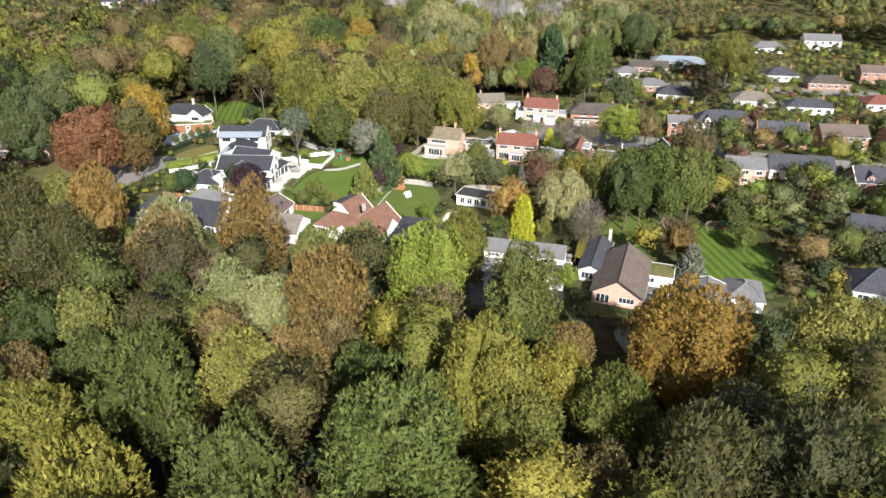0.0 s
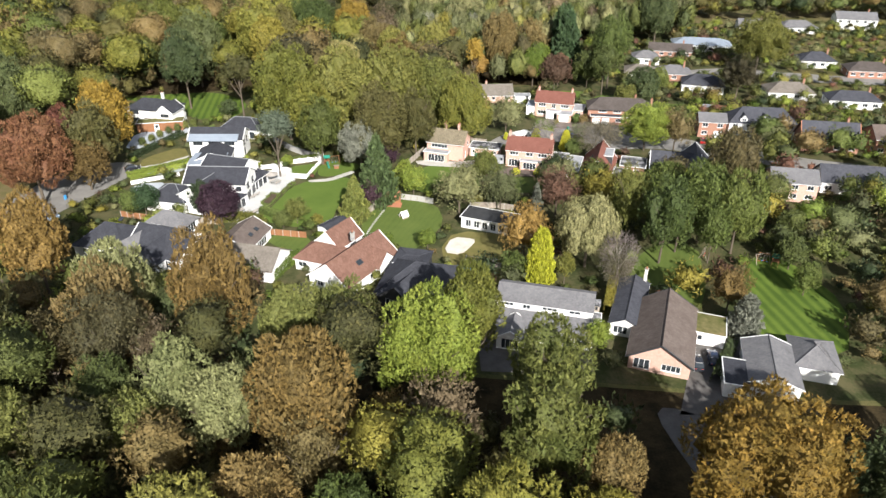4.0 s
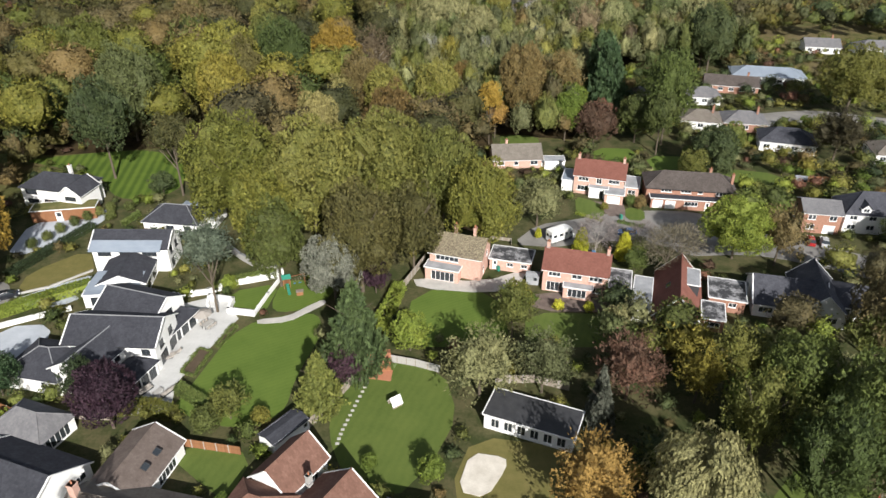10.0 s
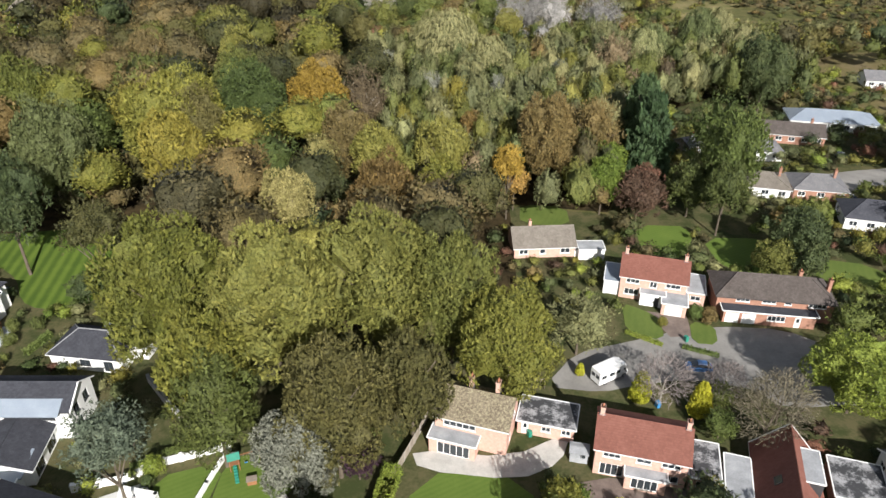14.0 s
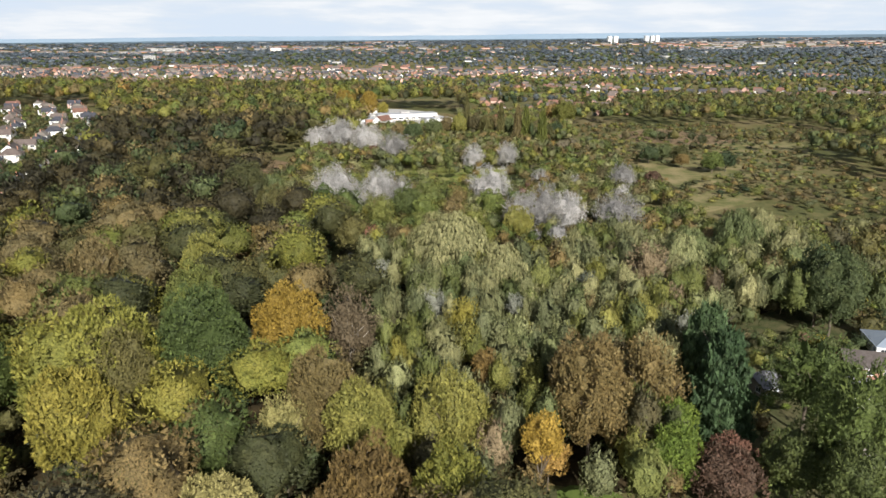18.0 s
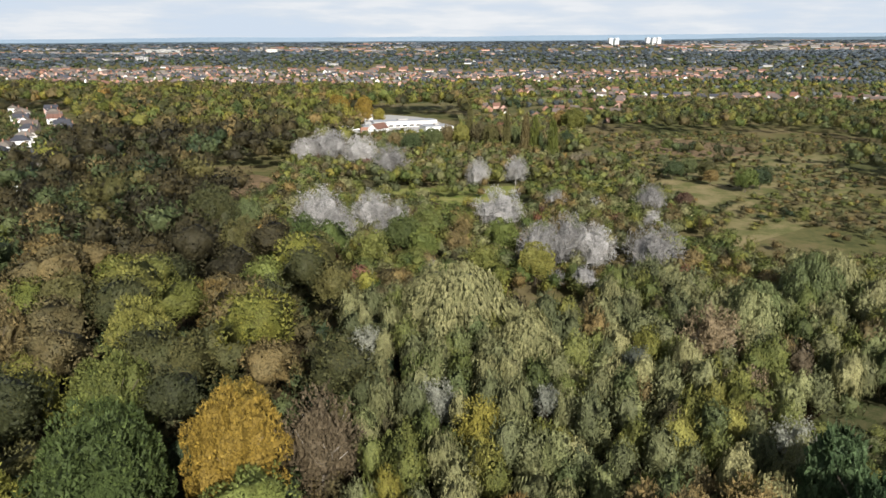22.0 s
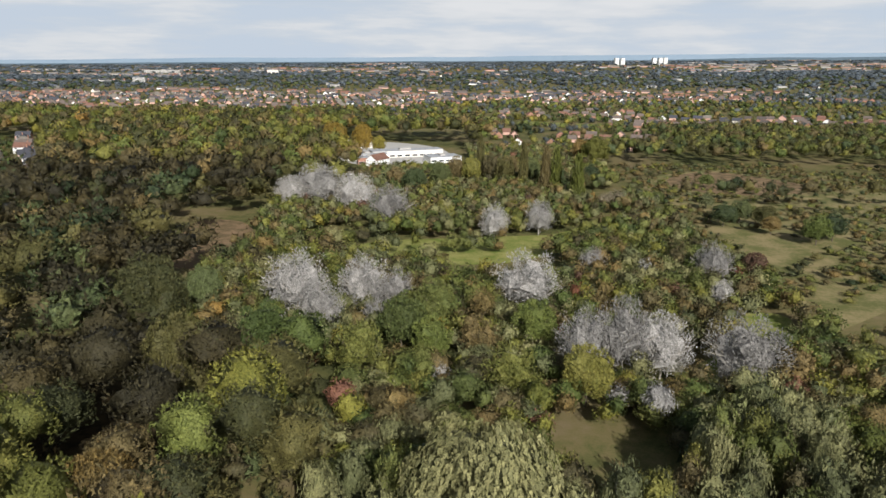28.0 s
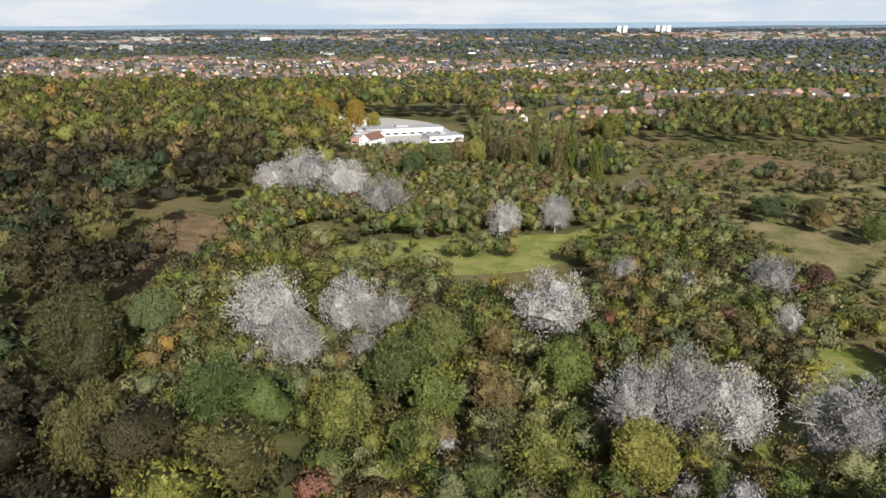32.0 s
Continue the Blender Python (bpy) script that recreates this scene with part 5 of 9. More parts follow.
w2 = house("white two-storey house with zinc and slate roofs", -62.8, 215.2, 0.0, 14.6, 7.0, 5.4, 7.4, wall="white", tiles="t_dark", fm="greyframe", gut="greyframe", barge="paint_white",
           front=[(1.0, 3.5, 2.6, 1.1), (5.2, 3.5, 2.8, 1.1), (9.6, 3.5, 2.8, 1.1)], right=[(1.0, 0.2, 1.6, 2.1, "french"), (4.0, 3.2, 1.4, 1.6), (1.2, 3.2, 1.4, 1.6)])
slope(Geo(), (-7.5, -4.6, 5.05), (6.2, -4.6, 5.05), (6.2, -2.2, 6.28), (-7.5, -2.2, 6.28), 2).add("roof_slope", MAT["zinc"], w2, "blue-grey zinc lower roof")
house("single-storey front wing", -62.0, 207.4, 6.0, 8.6, 9.0, 2.9, 4.7, axis="y", wall="white", tiles="t_dark", fm="greyframe", barge="paint_white", right=[(1.0, 0.2, 2.6, 2.1, "french"), (5.0, 0.2, 2.6, 2.1, "french")], parent=w2)
slope(Geo(), (-4.6, -14.4, 2.75), (5.0, -13.2, 2.75), (4.6, -8.6, 3.35), (-4.2, -8.6, 3.35), 2).add("roof_slope", MAT["zinc"], w2, "blue-grey zinc roof")
house("low entrance block", -62.8, 202.0, 6.0, 8.8, 4.6, 2.6, 2.8, "flat", wall="white", tiles="zinc", fm="greyframe", front=[(1.2, 0.1, 2.4, 2.1, "french")], over=0.1, parent=w2)
house("rear wing", -59.8, 230.0, -8.0, 12.0, 7.5, 3.0, 5.4, "hip", wall="white", tiles="t_dark", fm="greyframe", ridgemat=MAT["lead"], front=[(5.0, 1.0, 1.8, 1.2), (9.0, 0.2, 1.6, 2.0, "french")], parent=w2)
house("zinc wing", -55.6, 232.6, -8.0, 9.0, 6.0, 3.0, 3.8, "hip", wall="white", tiles="zinc", fm="greyframe", parent=w2, hip=2.0)

w3 = house("white house with dark slate roofs above a cedar-clad terrace", -90.0, 242.0, -12.0, 15.0, 8.0, 5.0, 7.2, "hip", wall="white", tiles="t_dark", fm="greyframe", gut="greyframe", front=[(1.0, 3.3, 3.0, 1.2), (5.4, 0.3, 3.4, 2.0, "french"), (10.6, 3.3, 2.4, 1.2), (1.0, 0.9, 3.0, 1.2)], right=[(3.0, 3.2, 1.2, 1.2)])
house("gabled bay", -84.4, 238.6, -12.0, 5.2, 6.6, 5.0, 7.0, axis="y", wall="white", tiles="t_dark", fm="greyframe", barge="paint_white", front=[(1.2, 3.4, 2.8, 1.0)], parent=w3)
chimney(w3, 2.4, 1.2, 6.4, 8.9, MAT["white"], 1)
house("cedar-clad terrace block with a planted roof", -86.2, 234.4, 10.0, 13.4, 4.0, 2.7, 2.9, "flat", wall="timber", tiles="heathgrass", over=0.12, parent=w3, front=[(5.0, 0.0, 1.4, 2.3, "door", "paint_white")])

# the row nearest the wood
l1 = house("grey-tiled bungalow with white gables", -57.4, 157.6, -20.0, 13.4, 11.4, 2.7, 6.2, axis="x", wall="white", tiles="t_dark", front=[(2.0, 0.2, 2.0, 2.1, "french"), (6.0, 0.9, 2.0, 1.2), (9.6, 0.2, 2.6, 2.1, "french")], right=row(2, 11.4, 0.9, 2.0, 1.1), barge="paint_white")
house("front gable", -58.6, 152.6, -20.0, 5.2, 7.0, 2.7, 5.4, axis="y", wall="white", tiles="t_dark", front=[(0.8, 0.3, 3.6, 2.2, "french")], barge="greyframe", parent=l1)
house("dark-roofed wing", -70.2, 160.2, -14.0, 12.0, 10.0, 2.7, 6.0, "hip", wall="white", tiles="t_dark", front=[(2.0, 0.9, 2.0, 1.2), (6.6, 0.2, 2.4, 2.1, "french")], left=row(2, 10, 0.9, 1.8, 1.2), parent=l1)
house("gabled wing with glazing", -64.6, 154.8, -28.0, 4.6, 8.0, 2.7, 5.2, axis="y", wall="white", tiles="t_lgrey", front=[(0.5, 0.2, 3.6, 2.3, "french")], barge="paint_white", parent=l1)
house("rear wing", -60.6, 168.2, -20.0, 9.2, 6.0, 2.7, 4.8, "hip", wall="white", tiles="t_lgrey", right=[(0.8, 0.2, 4.2, 2.1, "french")], parent=l1)
rooflight(l1, -13.2, 1.4, 5.2, .9, 1.2, 24)

l2 = house("white bungalow with a taupe tiled gable roof", -40.4, 152.0, -13.5, 15.2, 8.8, 2.7, 5.4, wall="white", tiles="t_taupe", front=[(1.2, 0.9, 2.4, 1.2), (5.0, 0.9, 1.6, 1.2), (8.0, 0.1, 1.0, 2.1, "door"), (10.6, 0.9, 3.0, 1.2)], right=[(2.0, 0.9, 1.2, 1.1), (6.4, 0.1, 1.0, 2.1, "door")])
chimney(l2, -6.8, -0.2, 3.0, 7.0, MAT["brick"], 1, 0.9, 0.9)
house("brown-tiled rear wing with rooflights", -43.0, 160.6, -13.5, 7.6, 10.0, 2.6, 4.8, axis="y", wall="white", tiles="t_brown", right=[(4.0, 0.1, 4.0, 2.2, "french")], barge="paint_white", parent=l2)
for _q in (6.4, 9.0, 11.0):
    rooflight(l2, -1.0, _q, 4.05, .9, 1.1, 0).matrix_local = pose(-1.9 if _q < 10 else -5.4, _q, 4.0 if _q < 10 else 3.9, 0, 30 if _q < 10 else -30, 0)

l3 = house("bungalow with terracotta tiled hips and gables", -18.2, 149.2, -32.0, 9.4, 16.0, 2.8, 6.4, axis="y", roof="gable", wall="white", tiles="t_terra", front=[(1.2, 0.9, 2.2, 1.2), (5.6, 0.9, 2.2, 1.2)], right=[(2.0, 0.9, 1.6, 1.1), (7.0, 0.9, 1.6, 1.1), (12.0, 0.1, 1.8, 2.1, "french")], barge="paint_white")
house("cross gable", -14.6, 151.2, 58.0, 5.2, 6.4, 2.8, 5.2, axis="y", wall="white", tiles="t_terra", parent=l3)
house("west wing", -25.4, 153.2, -20.0, 8.0, 6.8, 2.8, 5.1, "hip", wall="white", tiles="t_terra", left=[(2.0, 0.9, 2.6, 1.2)], front=[(0.6, 0.9, 2.0, 1.1)], parent=l3)
house("north wing", -22.6, 160.0, -32.0, 6.2, 7.6, 2.8, 5.6, axis="y", wall="white", tiles="t_terra", right=[(3.6, 0.1, 2.2, 2.1, "french")], barge="paint_white", parent=l3)
chimney(l3, -4.0, 4.8, 4.4, 6.3, MAT["concrete"], 1)
rooflight(l3, 2.6, -1.4, 4.6, 1.1, 1.5, 0).matrix_local = pose(2.7, -1.6, 4.46, 0, 37.5, 0)
rooflight(l3, 3.2, 3.4, 4.3, .8, 1.1, 0).matrix_local = pose(3.4, 4.6, 3.95, 0, 37.5, 0)

l4 = house("large house under new dark tiles with scaffolding", -4.6, 142.6, -13.0, 14.6, 12.6, 3.0, 6.6, "hip", wall="darkclad", tiles="t_dark", front=[(1.0, 0.2, 3.4, 2.2, "french"), (6.0, 0.9, 2.6, 1.2), (11.0, 0.9, 2.4, 1.2)], right=row(3, 12.6, 0.9, 1.6, 1.2))
house("front gable", -7.6, 138.4, -30.0, 7.0, 6.4, 3.0, 5.6, axis="y", wall="darkclad", tiles="t_dark", front=[(1.2, 0.3, 4.2, 2.2, "french")], barge="greyframe", parent=l4)
house("small gable", -1.6, 137.2, -13.0, 4.4, 5.0, 2.8, 4.8, axis="y", wall="darkclad", tiles="t_dark", front=[(0.8, 0.8, 2.6, 1.2)], barge="greyframe", parent=l4)
house("rear flat-roofed block", -6.6, 150.6, -13.0, 6.4, 5.4, 3.4, 3.6, "hip", wall="darkclad", tiles="t_dark", parent=l4, hip=2.0)

l5 = house("long white house with pale grey tiled roofs on two levels", 17.6, 133.4, -14.5, 16.6, 6.6, 5.3, 6.8, wall="white", tiles="t_lgrey", front=[(0.8, 4.25, 2.2, 0.75), (4.6, 4.0, 1.4, 1.0), (8.0, 4.25, 2.6, 0.75), (12.6, 4.25, 2.0, 0.75)], right=[(2.0, 3.2, 1.2, 1.0)], over=0.2)
slope(Geo(), (-8.2, -7.6, 2.5), (8.2, -7.6, 2.5), (8.2, -3.3, 3.85), (-8.2, -3.3, 3.85)).add("roof_slope", MAT["t_lgrey"], l5, "lower grey tiled roof")
house("ground-floor front", 17.0, 128.0, -14.5, 16.2, 3.6, 2.45, 2.5, "flat", wall="white", tiles="t_lgrey", front=[(5.8, 0.1, 1.1, 2.1, "french"), (7.4, 0.1, 1.1, 2.1, "french"), (10.4, 0.9, 1.8, 1.2), (13.4, 0.9, 1.8, 1.2)], right=[(1, 0.9, 1.4, 1.2)], over=0.0, parent=l5)
house("front porch gable", 11.2, 127.2, -14.5, 4.6, 5.2, 2.5, 4.0, axis="y", wall="white", tiles="t_lgrey", front=[(0.8, 0.1, 3.0, 2.1, "french")], barge="paint_white", parent=l5)
house("rear link", 25.6, 130.6, -14.5, 2.6, 3.0, 2.4, 2.5, "flat", wall="concrete", tiles="felt", over=0.1, parent=l5)

l6 = house("brown-tiled bungalow with a broad front gable", 36.8, 126.4, -19.7, 9.6, 17.0, 2.8, 5.8, axis="y", wall="brick", tiles="t_brown", front=[(0.8, 0.3, 2.6, 2.0, "french"), (5.2, 0.8, 3.0, 1.3)], right=row(3, 17, 0.9, 1.5, 1.1), over=0.5, barge="greyframe")
house("dark slate side wing", 33.2, 135.4, -19.7, 5.0, 15.0, 2.7, 3.9, "gable", axis="y", wall="white", tiles="t_grey", front=[(0.6, 0.5, 2.4, 1.6)], parent=l6)
chimney(l6, -4.6, 15.0, 2.6, 5.6, MAT["cream"], 1)
house("mossy flat garage wing", 45.2, 128.6, -19.7, 5.6, 6.0, 2.4, 2.5, "flat", wall="white", tiles="heathgrass", front=[(0.4, 0.9, 1.6, 1.1), (2.8, 0.0, 2.4, 2.1, "garage")], over=0.1, parent=l6)

garage = house("white garden studio with a black flat roof", 10.6, 169.8, -22.5, 13.0, 5.6, 2.6, 2.8, "flat", wall="white", tiles="darkclad", front=row(6, 13.0, 0.5, 1.3, 1.7, "french", 1.0), right=[(2.0, 0.1, 1.0, 2.1, "door")], over=0.25, name="garden_studio", category="studio")

# the right-hand edge of the wood
r1 = house("white bungalow with pale corrugated roof", 51.4, 117.6, -16.0, 7.6, 11.0, 2.8, 4.2, axis="y", wall="white", tiles="t_lgrey", front=[(1.0, 0.9, 2.0, 1.2)], barge="paint_white")
house("dark flat wing", 45.6, 115.4, -16.0, 4.6, 6.4, 2.6, 2.7, "flat", wall="white", tiles="t_dark", over=0.15, parent=r1)
house("rear wing", 59.4, 120.2, -16.0, 6.6, 8.0, 2.8, 5.0, "hip", wall="white", tiles="t_lgrey", parent=r1)
wr = house("white house with a slate roof and an outside stair", 99.0, 145.6, -20.0, 11.0, 8.0, 4.8, 7.2, wall="white", tiles="t_grey", front=row(3, 11, 3.2, 1.4, 1.2) + row(3, 11, 0.9, 1.4, 1.2), left=row(2, 8, 0.9, 1.3, 1.2))
house("blue-grey roofed wing", 88.0, 122.0, -20.0, 12.0, 9.0, 3.0, 6.2, "hip", wall="white", tiles="t_grey", parent=wr, front=row(2, 12, 0.9, 2.0, 1.2))


def simple_house(label, x, y, rot, w, d, eave, ridge, wall, tiles, roof="gable", axis="x", chim=True, dormers=0, garage_door=False, barge=None, few=False):
    """A house of the outer streets, with the windows of its two seen sides."""
    fr = row(max(2, int(w / 3.2)), w, 0.9, 1.7, 1.2)
    if garage_door:
        fr = fr[:-1] + [(w - 3.2, 0.0, 2.4, 2.1, "garage", "timber" if wall == "white" and dormers else "paint_white")]
    if eave > 4:
        fr = fr + row(max(2, int(w / 3.2)), w, 3.2, 1.6, 1.2)
    if few:
        fr = row(2, w, 3.2, 2.2, 1.2)
    e = house(label, x, y, rot, w, d, eave, ridge, roof, axis, wall, tiles, front=fr, left=[] if few else row(2, d, 0.9, 1.3, 1.2) + (row(2, d, 3.2, 1.2, 1.1) if eave > 4 else []), barge=barge)
    if chim:
        chimney(e, w * 0.3 if axis == "x" else 0.4, 0.3 if axis == "x" else d * 0.2, ridge - 0.8, ridge + 1.2, MAT["brickred"], 1)
    c, s = math.cos(radians(rot)), math.sin(radians(rot))
    for i in range(dormers):
        u = (i - (dormers - 1) / 2) * (w / (dormers + 0.4))
        v = -d * 0.30
        house("gabled dormer", x + c * u - s * v, y + s * u + c * v, rot, 1.9, 2.8, eave + 1.2, eave + 2.2, "gable", "y", wall, tiles, front=[(0.3, eave + 0.2, 1.3, 0.9)], over=0.15, parent=e, z0=eave - .4, base=False)
    return e


simple_house("white house with a grey slate roof and three dormers", 94.0, 230.5, -8.0, 19.0, 8.0, 4.8, 8.2, "white", "t_grey", "hip", dormers=3, garage_door=True, chim=False)
simple_house("brick house with steep grey gables and pink bargeboards", 109.0, 219.5, -10.0, 15.0, 8.5, 3.0, 7.6, "brickred", "t_grey", dormers=3, barge="terracotta")
simple_house("small flat-fronted white house with pale roof", 79.6, 231.0, -10.0, 7.6, 7.4, 4.9, 6.4, "brickred", "t_lgrey", garage_door=True, chim=False)
simple_house("two-storey pale brick house with a light grey roof", 84.6, 187.0, -12.0, 10.4, 8.0, 5.0, 7.0, "brick", "t_lgrey", chim=False)
simple_house("brick house with a dark roof and rooflights", 102.0, 190.6, -10.0, 17.0, 8.0, 3.2, 6.2, "white", "t_grey", chim=False)
simple_house("red brick house with twin white gables", 116.0, 177.0, -10.0, 12.0, 9.0, 4.8, 7.6, "brickred", "t_grey", dormers=2, barge="paint_white")
simple_house("brown-roofed brick house beside trees", 127.0, 217.0, -6.0, 14.0, 9.0, 4.8, 7.4, "brickred", "t_brown")
simple_house("white bungalow with a pale hipped roof", 81.4, 314.5, -6.0, 10.0, 8.0, 2.8, 4.8, "white", "t_lgrey", "hip", chim=False)
simple_house("white bungalow with a weathered grey roof", 73.8, 293.0, -14.0, 11.0, 9.0, 2.8, 4.8, "white", "t_taupe", "hip")
simple_house("brick bungalow with a taupe roof", 86.0, 291.5, -10.0, 12.0, 9.0, 2.8, 4.9, "brickred", "t_lgrey", "hip")
simple_house("brown-roofed brick bungalow beside a lawn", 94.5, 326.0, -14.0, 17.0, 8.0, 2.8, 5.0, "brickred", "t_darkbrown")
simple_house("low white house with a blue-grey roof", 111.0, 336.5, -12.0, 24.0, 10.0, 2.9, 4.9, "white", "zinc", "hip", chim=False)
simple_house("white house with slate roof and dark glazing", 92.0, 276.0, -16.0, 14.0, 9.0, 3.0, 5.6, "white", "t_grey", "hip", chim=False)
simple_house("white bungalow with a brown roof beside the road", 119.0, 268.0, -8.0, 15.0, 9.0, 2.8, 5.2, "white", "t_taupe", "hip")
simple_house("white bungalow with a grey roof", 148.0, 376.0, -10.0, 13.0, 9.0, 2.8, 5.0, "white", "t_lgrey")
simple_house("broad white house with hipped roof", 168.0, 372.0, -8.0, 16.0, 9.0, 2.9, 5.2, "white", "t_lgrey", "hip", chim=False)
simple_house("large white two-storey house", 199.0, 380.0, -12.0, 18.0, 10.0, 5.0, 7.6, "white", "t_lgrey")
simple_house("white bungalow with a dark hipped roof", 148.0, 310.0, -8.0, 13.0, 9.0, 2.9, 5.4, "white", "t_grey", "hip")
simple_house("brick bungalow with a dark brown roof", 161.0, 295.0, -10.0, 16.0, 9.0, 2.9, 5.2, "brickred", "t_darkbrown", "hip")
simple_house("two-storey brick house beside the road", 186.0, 305.0, -12.0, 12.0, 8.0, 4.9, 7.2, "brickred", "t_brown")
simple_house("brick house with a brown tiled roof at the street", 146.0, 214.0, -8.0, 13.0, 8.5, 4.8, 7.4, "brickred", "t_brown")
simple_house("white house with a grey tiled roof at the street", 164.0, 210.0, -8.0, 13.0, 8.5, 4.8, 7.4, "white", "t_grey")
simple_house("pale brick house with a taupe roof at the street", 158.0, 181.0, -10.0, 12.0, 8.5, 4.8, 7.2, "brick", "t_taupe")
simple_house("red brick house with a dark roof at the street", 139.0, 176.0, -10.0, 12.0, 8.5, 4.8, 7.4, "brickred", "t_grey")
simple_house("white bungalow with a red tiled hipped roof", 166.0, 262.0, -8.0, 14.0, 9.0, 2.9, 5.2, "white", "t_red", "hip")
simple_house("white bungalow with long grey roof", 136.0, 258.0, -10.0, 16.0, 8.0, 2.9, 5.0, "white", "t_grey", "hip")
simple_house("brown brick house at the lane", -127.0, 205.0, 14.0, 14.0, 8.0, 4.8, 7.0, "brick", "t_brown")
simple_house("brown-roofed brick wing at the lane", -124.0, 217.0, 14.0, 11.0, 7.0, 3.0, 5.4, "brick", "t_taupe", "hip")
simple_house("garden house with a grey gabled roof by the wood", 64.0, 318.0, 25.0, 6.0, 6.0, 2.5, 4.0, "oldwood", "t_lgrey", chim=False)
def street_edge(y):
    """Where the old wood ends and the streets west of it begin."""
    return -204 - (y - 503) * 0.27 if y < 713 else -261 - (y - 713) * 0.62


_hr = random.Random(8)
for _k in range(4):
    _y = 430.0 + _k * 11
    while _y < 905:
        _x = street_edge(_y) - 3 - _k * 33 + _hr.uniform(-3, 3)
        _y += _hr.uniform(19, 25)
        if _x < -0.66 * (_y - 178) - 12:
            continue
        _wall, _tile = _hr.choice((("white", "t_grey"), ("white", "t_darkbrown"), ("cream", "t_brown"), ("brick", "t_grey"), ("white", "t_taupe"), ("white", "t_terra" if _y > 760 else "t_grey")))
        simple_house("semi-detached house with %s walls and a %s roof" % ({"white": "white", "cream": "cream", "brick": "pink brick"}[_wall], {"t_grey": "grey slate", "t_darkbrown": "dark brown tiled", "t_brown": "brown tiled", "t_taupe": "taupe tiled", "t_terra": "red tiled"}[_tile]),
                     _x, _y, _hr.choice((18, 22, -70)) + _hr.uniform(-7, 7), 12.0, 8.5, 4.9, 8.0, _wall, _tile, _hr.choice(("hip", "hip", "gable")), few=_k > 0 or _y > 640)

# ---- trees that stand out ----
tree("oak", -37.0, 52.4, 7.6, 19.8, "olivegold", "in the near wood")
tree("oak", -21.9, 54.0, 7.5, 19.8, "olive", "in the near wood")
tree("oak", 27.7, 57.3, 7.5, 19.8, "darkolive", "in the near wood")
tree("oak", 39.4, 57.3, 7.8, 19.8, "darkolive", "in the near wood")
tree("oak", -5.2, 59.0, 10.1, 19.8, "green", "in the near wood")
tree("oak", 17.7, 59.8, 4.8, 13.2, "brown", "in the near wood")
tree("oak", 9.5, 62.5, 4.2, 10.5, "gold", "in the near wood")
tree("oak", -47.6, 64.3, 5.6, 18.1, "olivegold", "in the near wood")
tree("oak", 9.4, 65.2, 5.0, 16.5, "olive", "in the near wood")
tree("oak", 21.4, 69.4, 6.3, 16.5, "olivegold", "in the near wood")
tree("oak", -36.8, 69.6, 7.9, 19.8, "olive", "in the near wood")
tree("oak", 5.4, 72.5, 8.2, 19.8, "olivegold", "in the near wood")
tree("oak", -26.2, 74.3, 6.2, 18.1, "olive", "in the near wood")
tree("oak", 15.4, 75.8, 4.5, 16.5, "olivegold", "in the near wood")
tree("oak", -11.4, 80.3, 4.3, 13.2, "green", "in the near wood")
tree("oak", -20.9, 81.5, 4.8, 14.8, "brown", "in the near wood")
tree("oak", -60.3, 81.7, 4.0, 13.2, "brown", "in the near wood")
tree("oak", 55.0, 82.9, 7.5, 18.1, "yellowgreen", "in the near wood")
tree("oak", -51.6, 83.7, 4.5, 13.2, "midgreen", "in the near wood")
tree("oak", 47.6, 84.3, 4.9, 14.8, "darkgreen", "in the near wood")
tree("oak", 35.2, 84.5, 10.6, 16.0, "goldorange", "in the near wood")
tree("oak", 19.0, 87.4, 3.8, 13.2, "brown", "in the near wood")
tree("ash", -15.8, 89.6, 5.6, 13.2, "brown", "in the near wood")
tree("oak", 11.9, 90.6, 6.8, 18.1, "olive", "in the near wood")
tree("oak", -63.3, 91.1, 5.0, 14.8, "green", "in the near wood")
tree("oak", 65.2, 91.1, 3.9, 14.8, "yellowgreen", "in the near wood")
tree("oak", -55.4, 92.7, 5.0, 14.8, "midgreen", "in the near wood")
tree("oak", -39.6, 94.5, 4.5, 13.2, "midgreen", "in the near wood")
tree("ash", -1.3, 95.7, 5.9, 13.2, "mauve", "in the near wood")
tree("tall", -17.7, 95.9, 7.8, 16.5, "orange", "in the near wood")
tree("oak", -28.4, 96.2, 5.2, 14.8, "palegreen", "in the near wood")
tree("ash", -8.0, 100.4, 3.3, 9, "brown", "in the near wood")
tree("oak", -45.3, 100.7, 4.4, 13.2, "midgreen", "in the near wood")
tree("oak", -35.7, 100.7, 5.4, 14.8, "palegreen", "in the near wood")
tree("oak", 13.9, 103.6, 5.7, 16.5, "olive", "in the near wood")
tree("oak", -66.2, 106.4, 9.1, 19.8, "darkolive", "in the near wood")
tree("oak", -29.1, 107.1, 2.9, 10.5, "palegreen", "in the near wood")
tree("oak", -2.8, 108.6, 8.3, 16.5, "limegreen", "in the near wood")
tree("ash", -56.5, 108.7, 4.2, 14.8, "brown", "in the near wood")
tree("ash", -41.6, 110.1, 3.9, 13.2, "mauve", "in the near wood")
tree("oak", -48.3, 110.3, 5.5, 16.5, "brownolive", "in the near wood")
tree("tall", 3.6, 113.1, 4.6, 16.5, "olivegold", "in the near wood")
tree("oak", -23.2, 113.5, 4.4, 14.8, "midgreen", "in the near wood")
tree("oak", -17.6, 113.7, 2.8, 10.5, "goldgreen", "in the near wood")
tree("oak", -50.9, 115.4, 7.5, 16.5, "brownolive", "in the near wood")
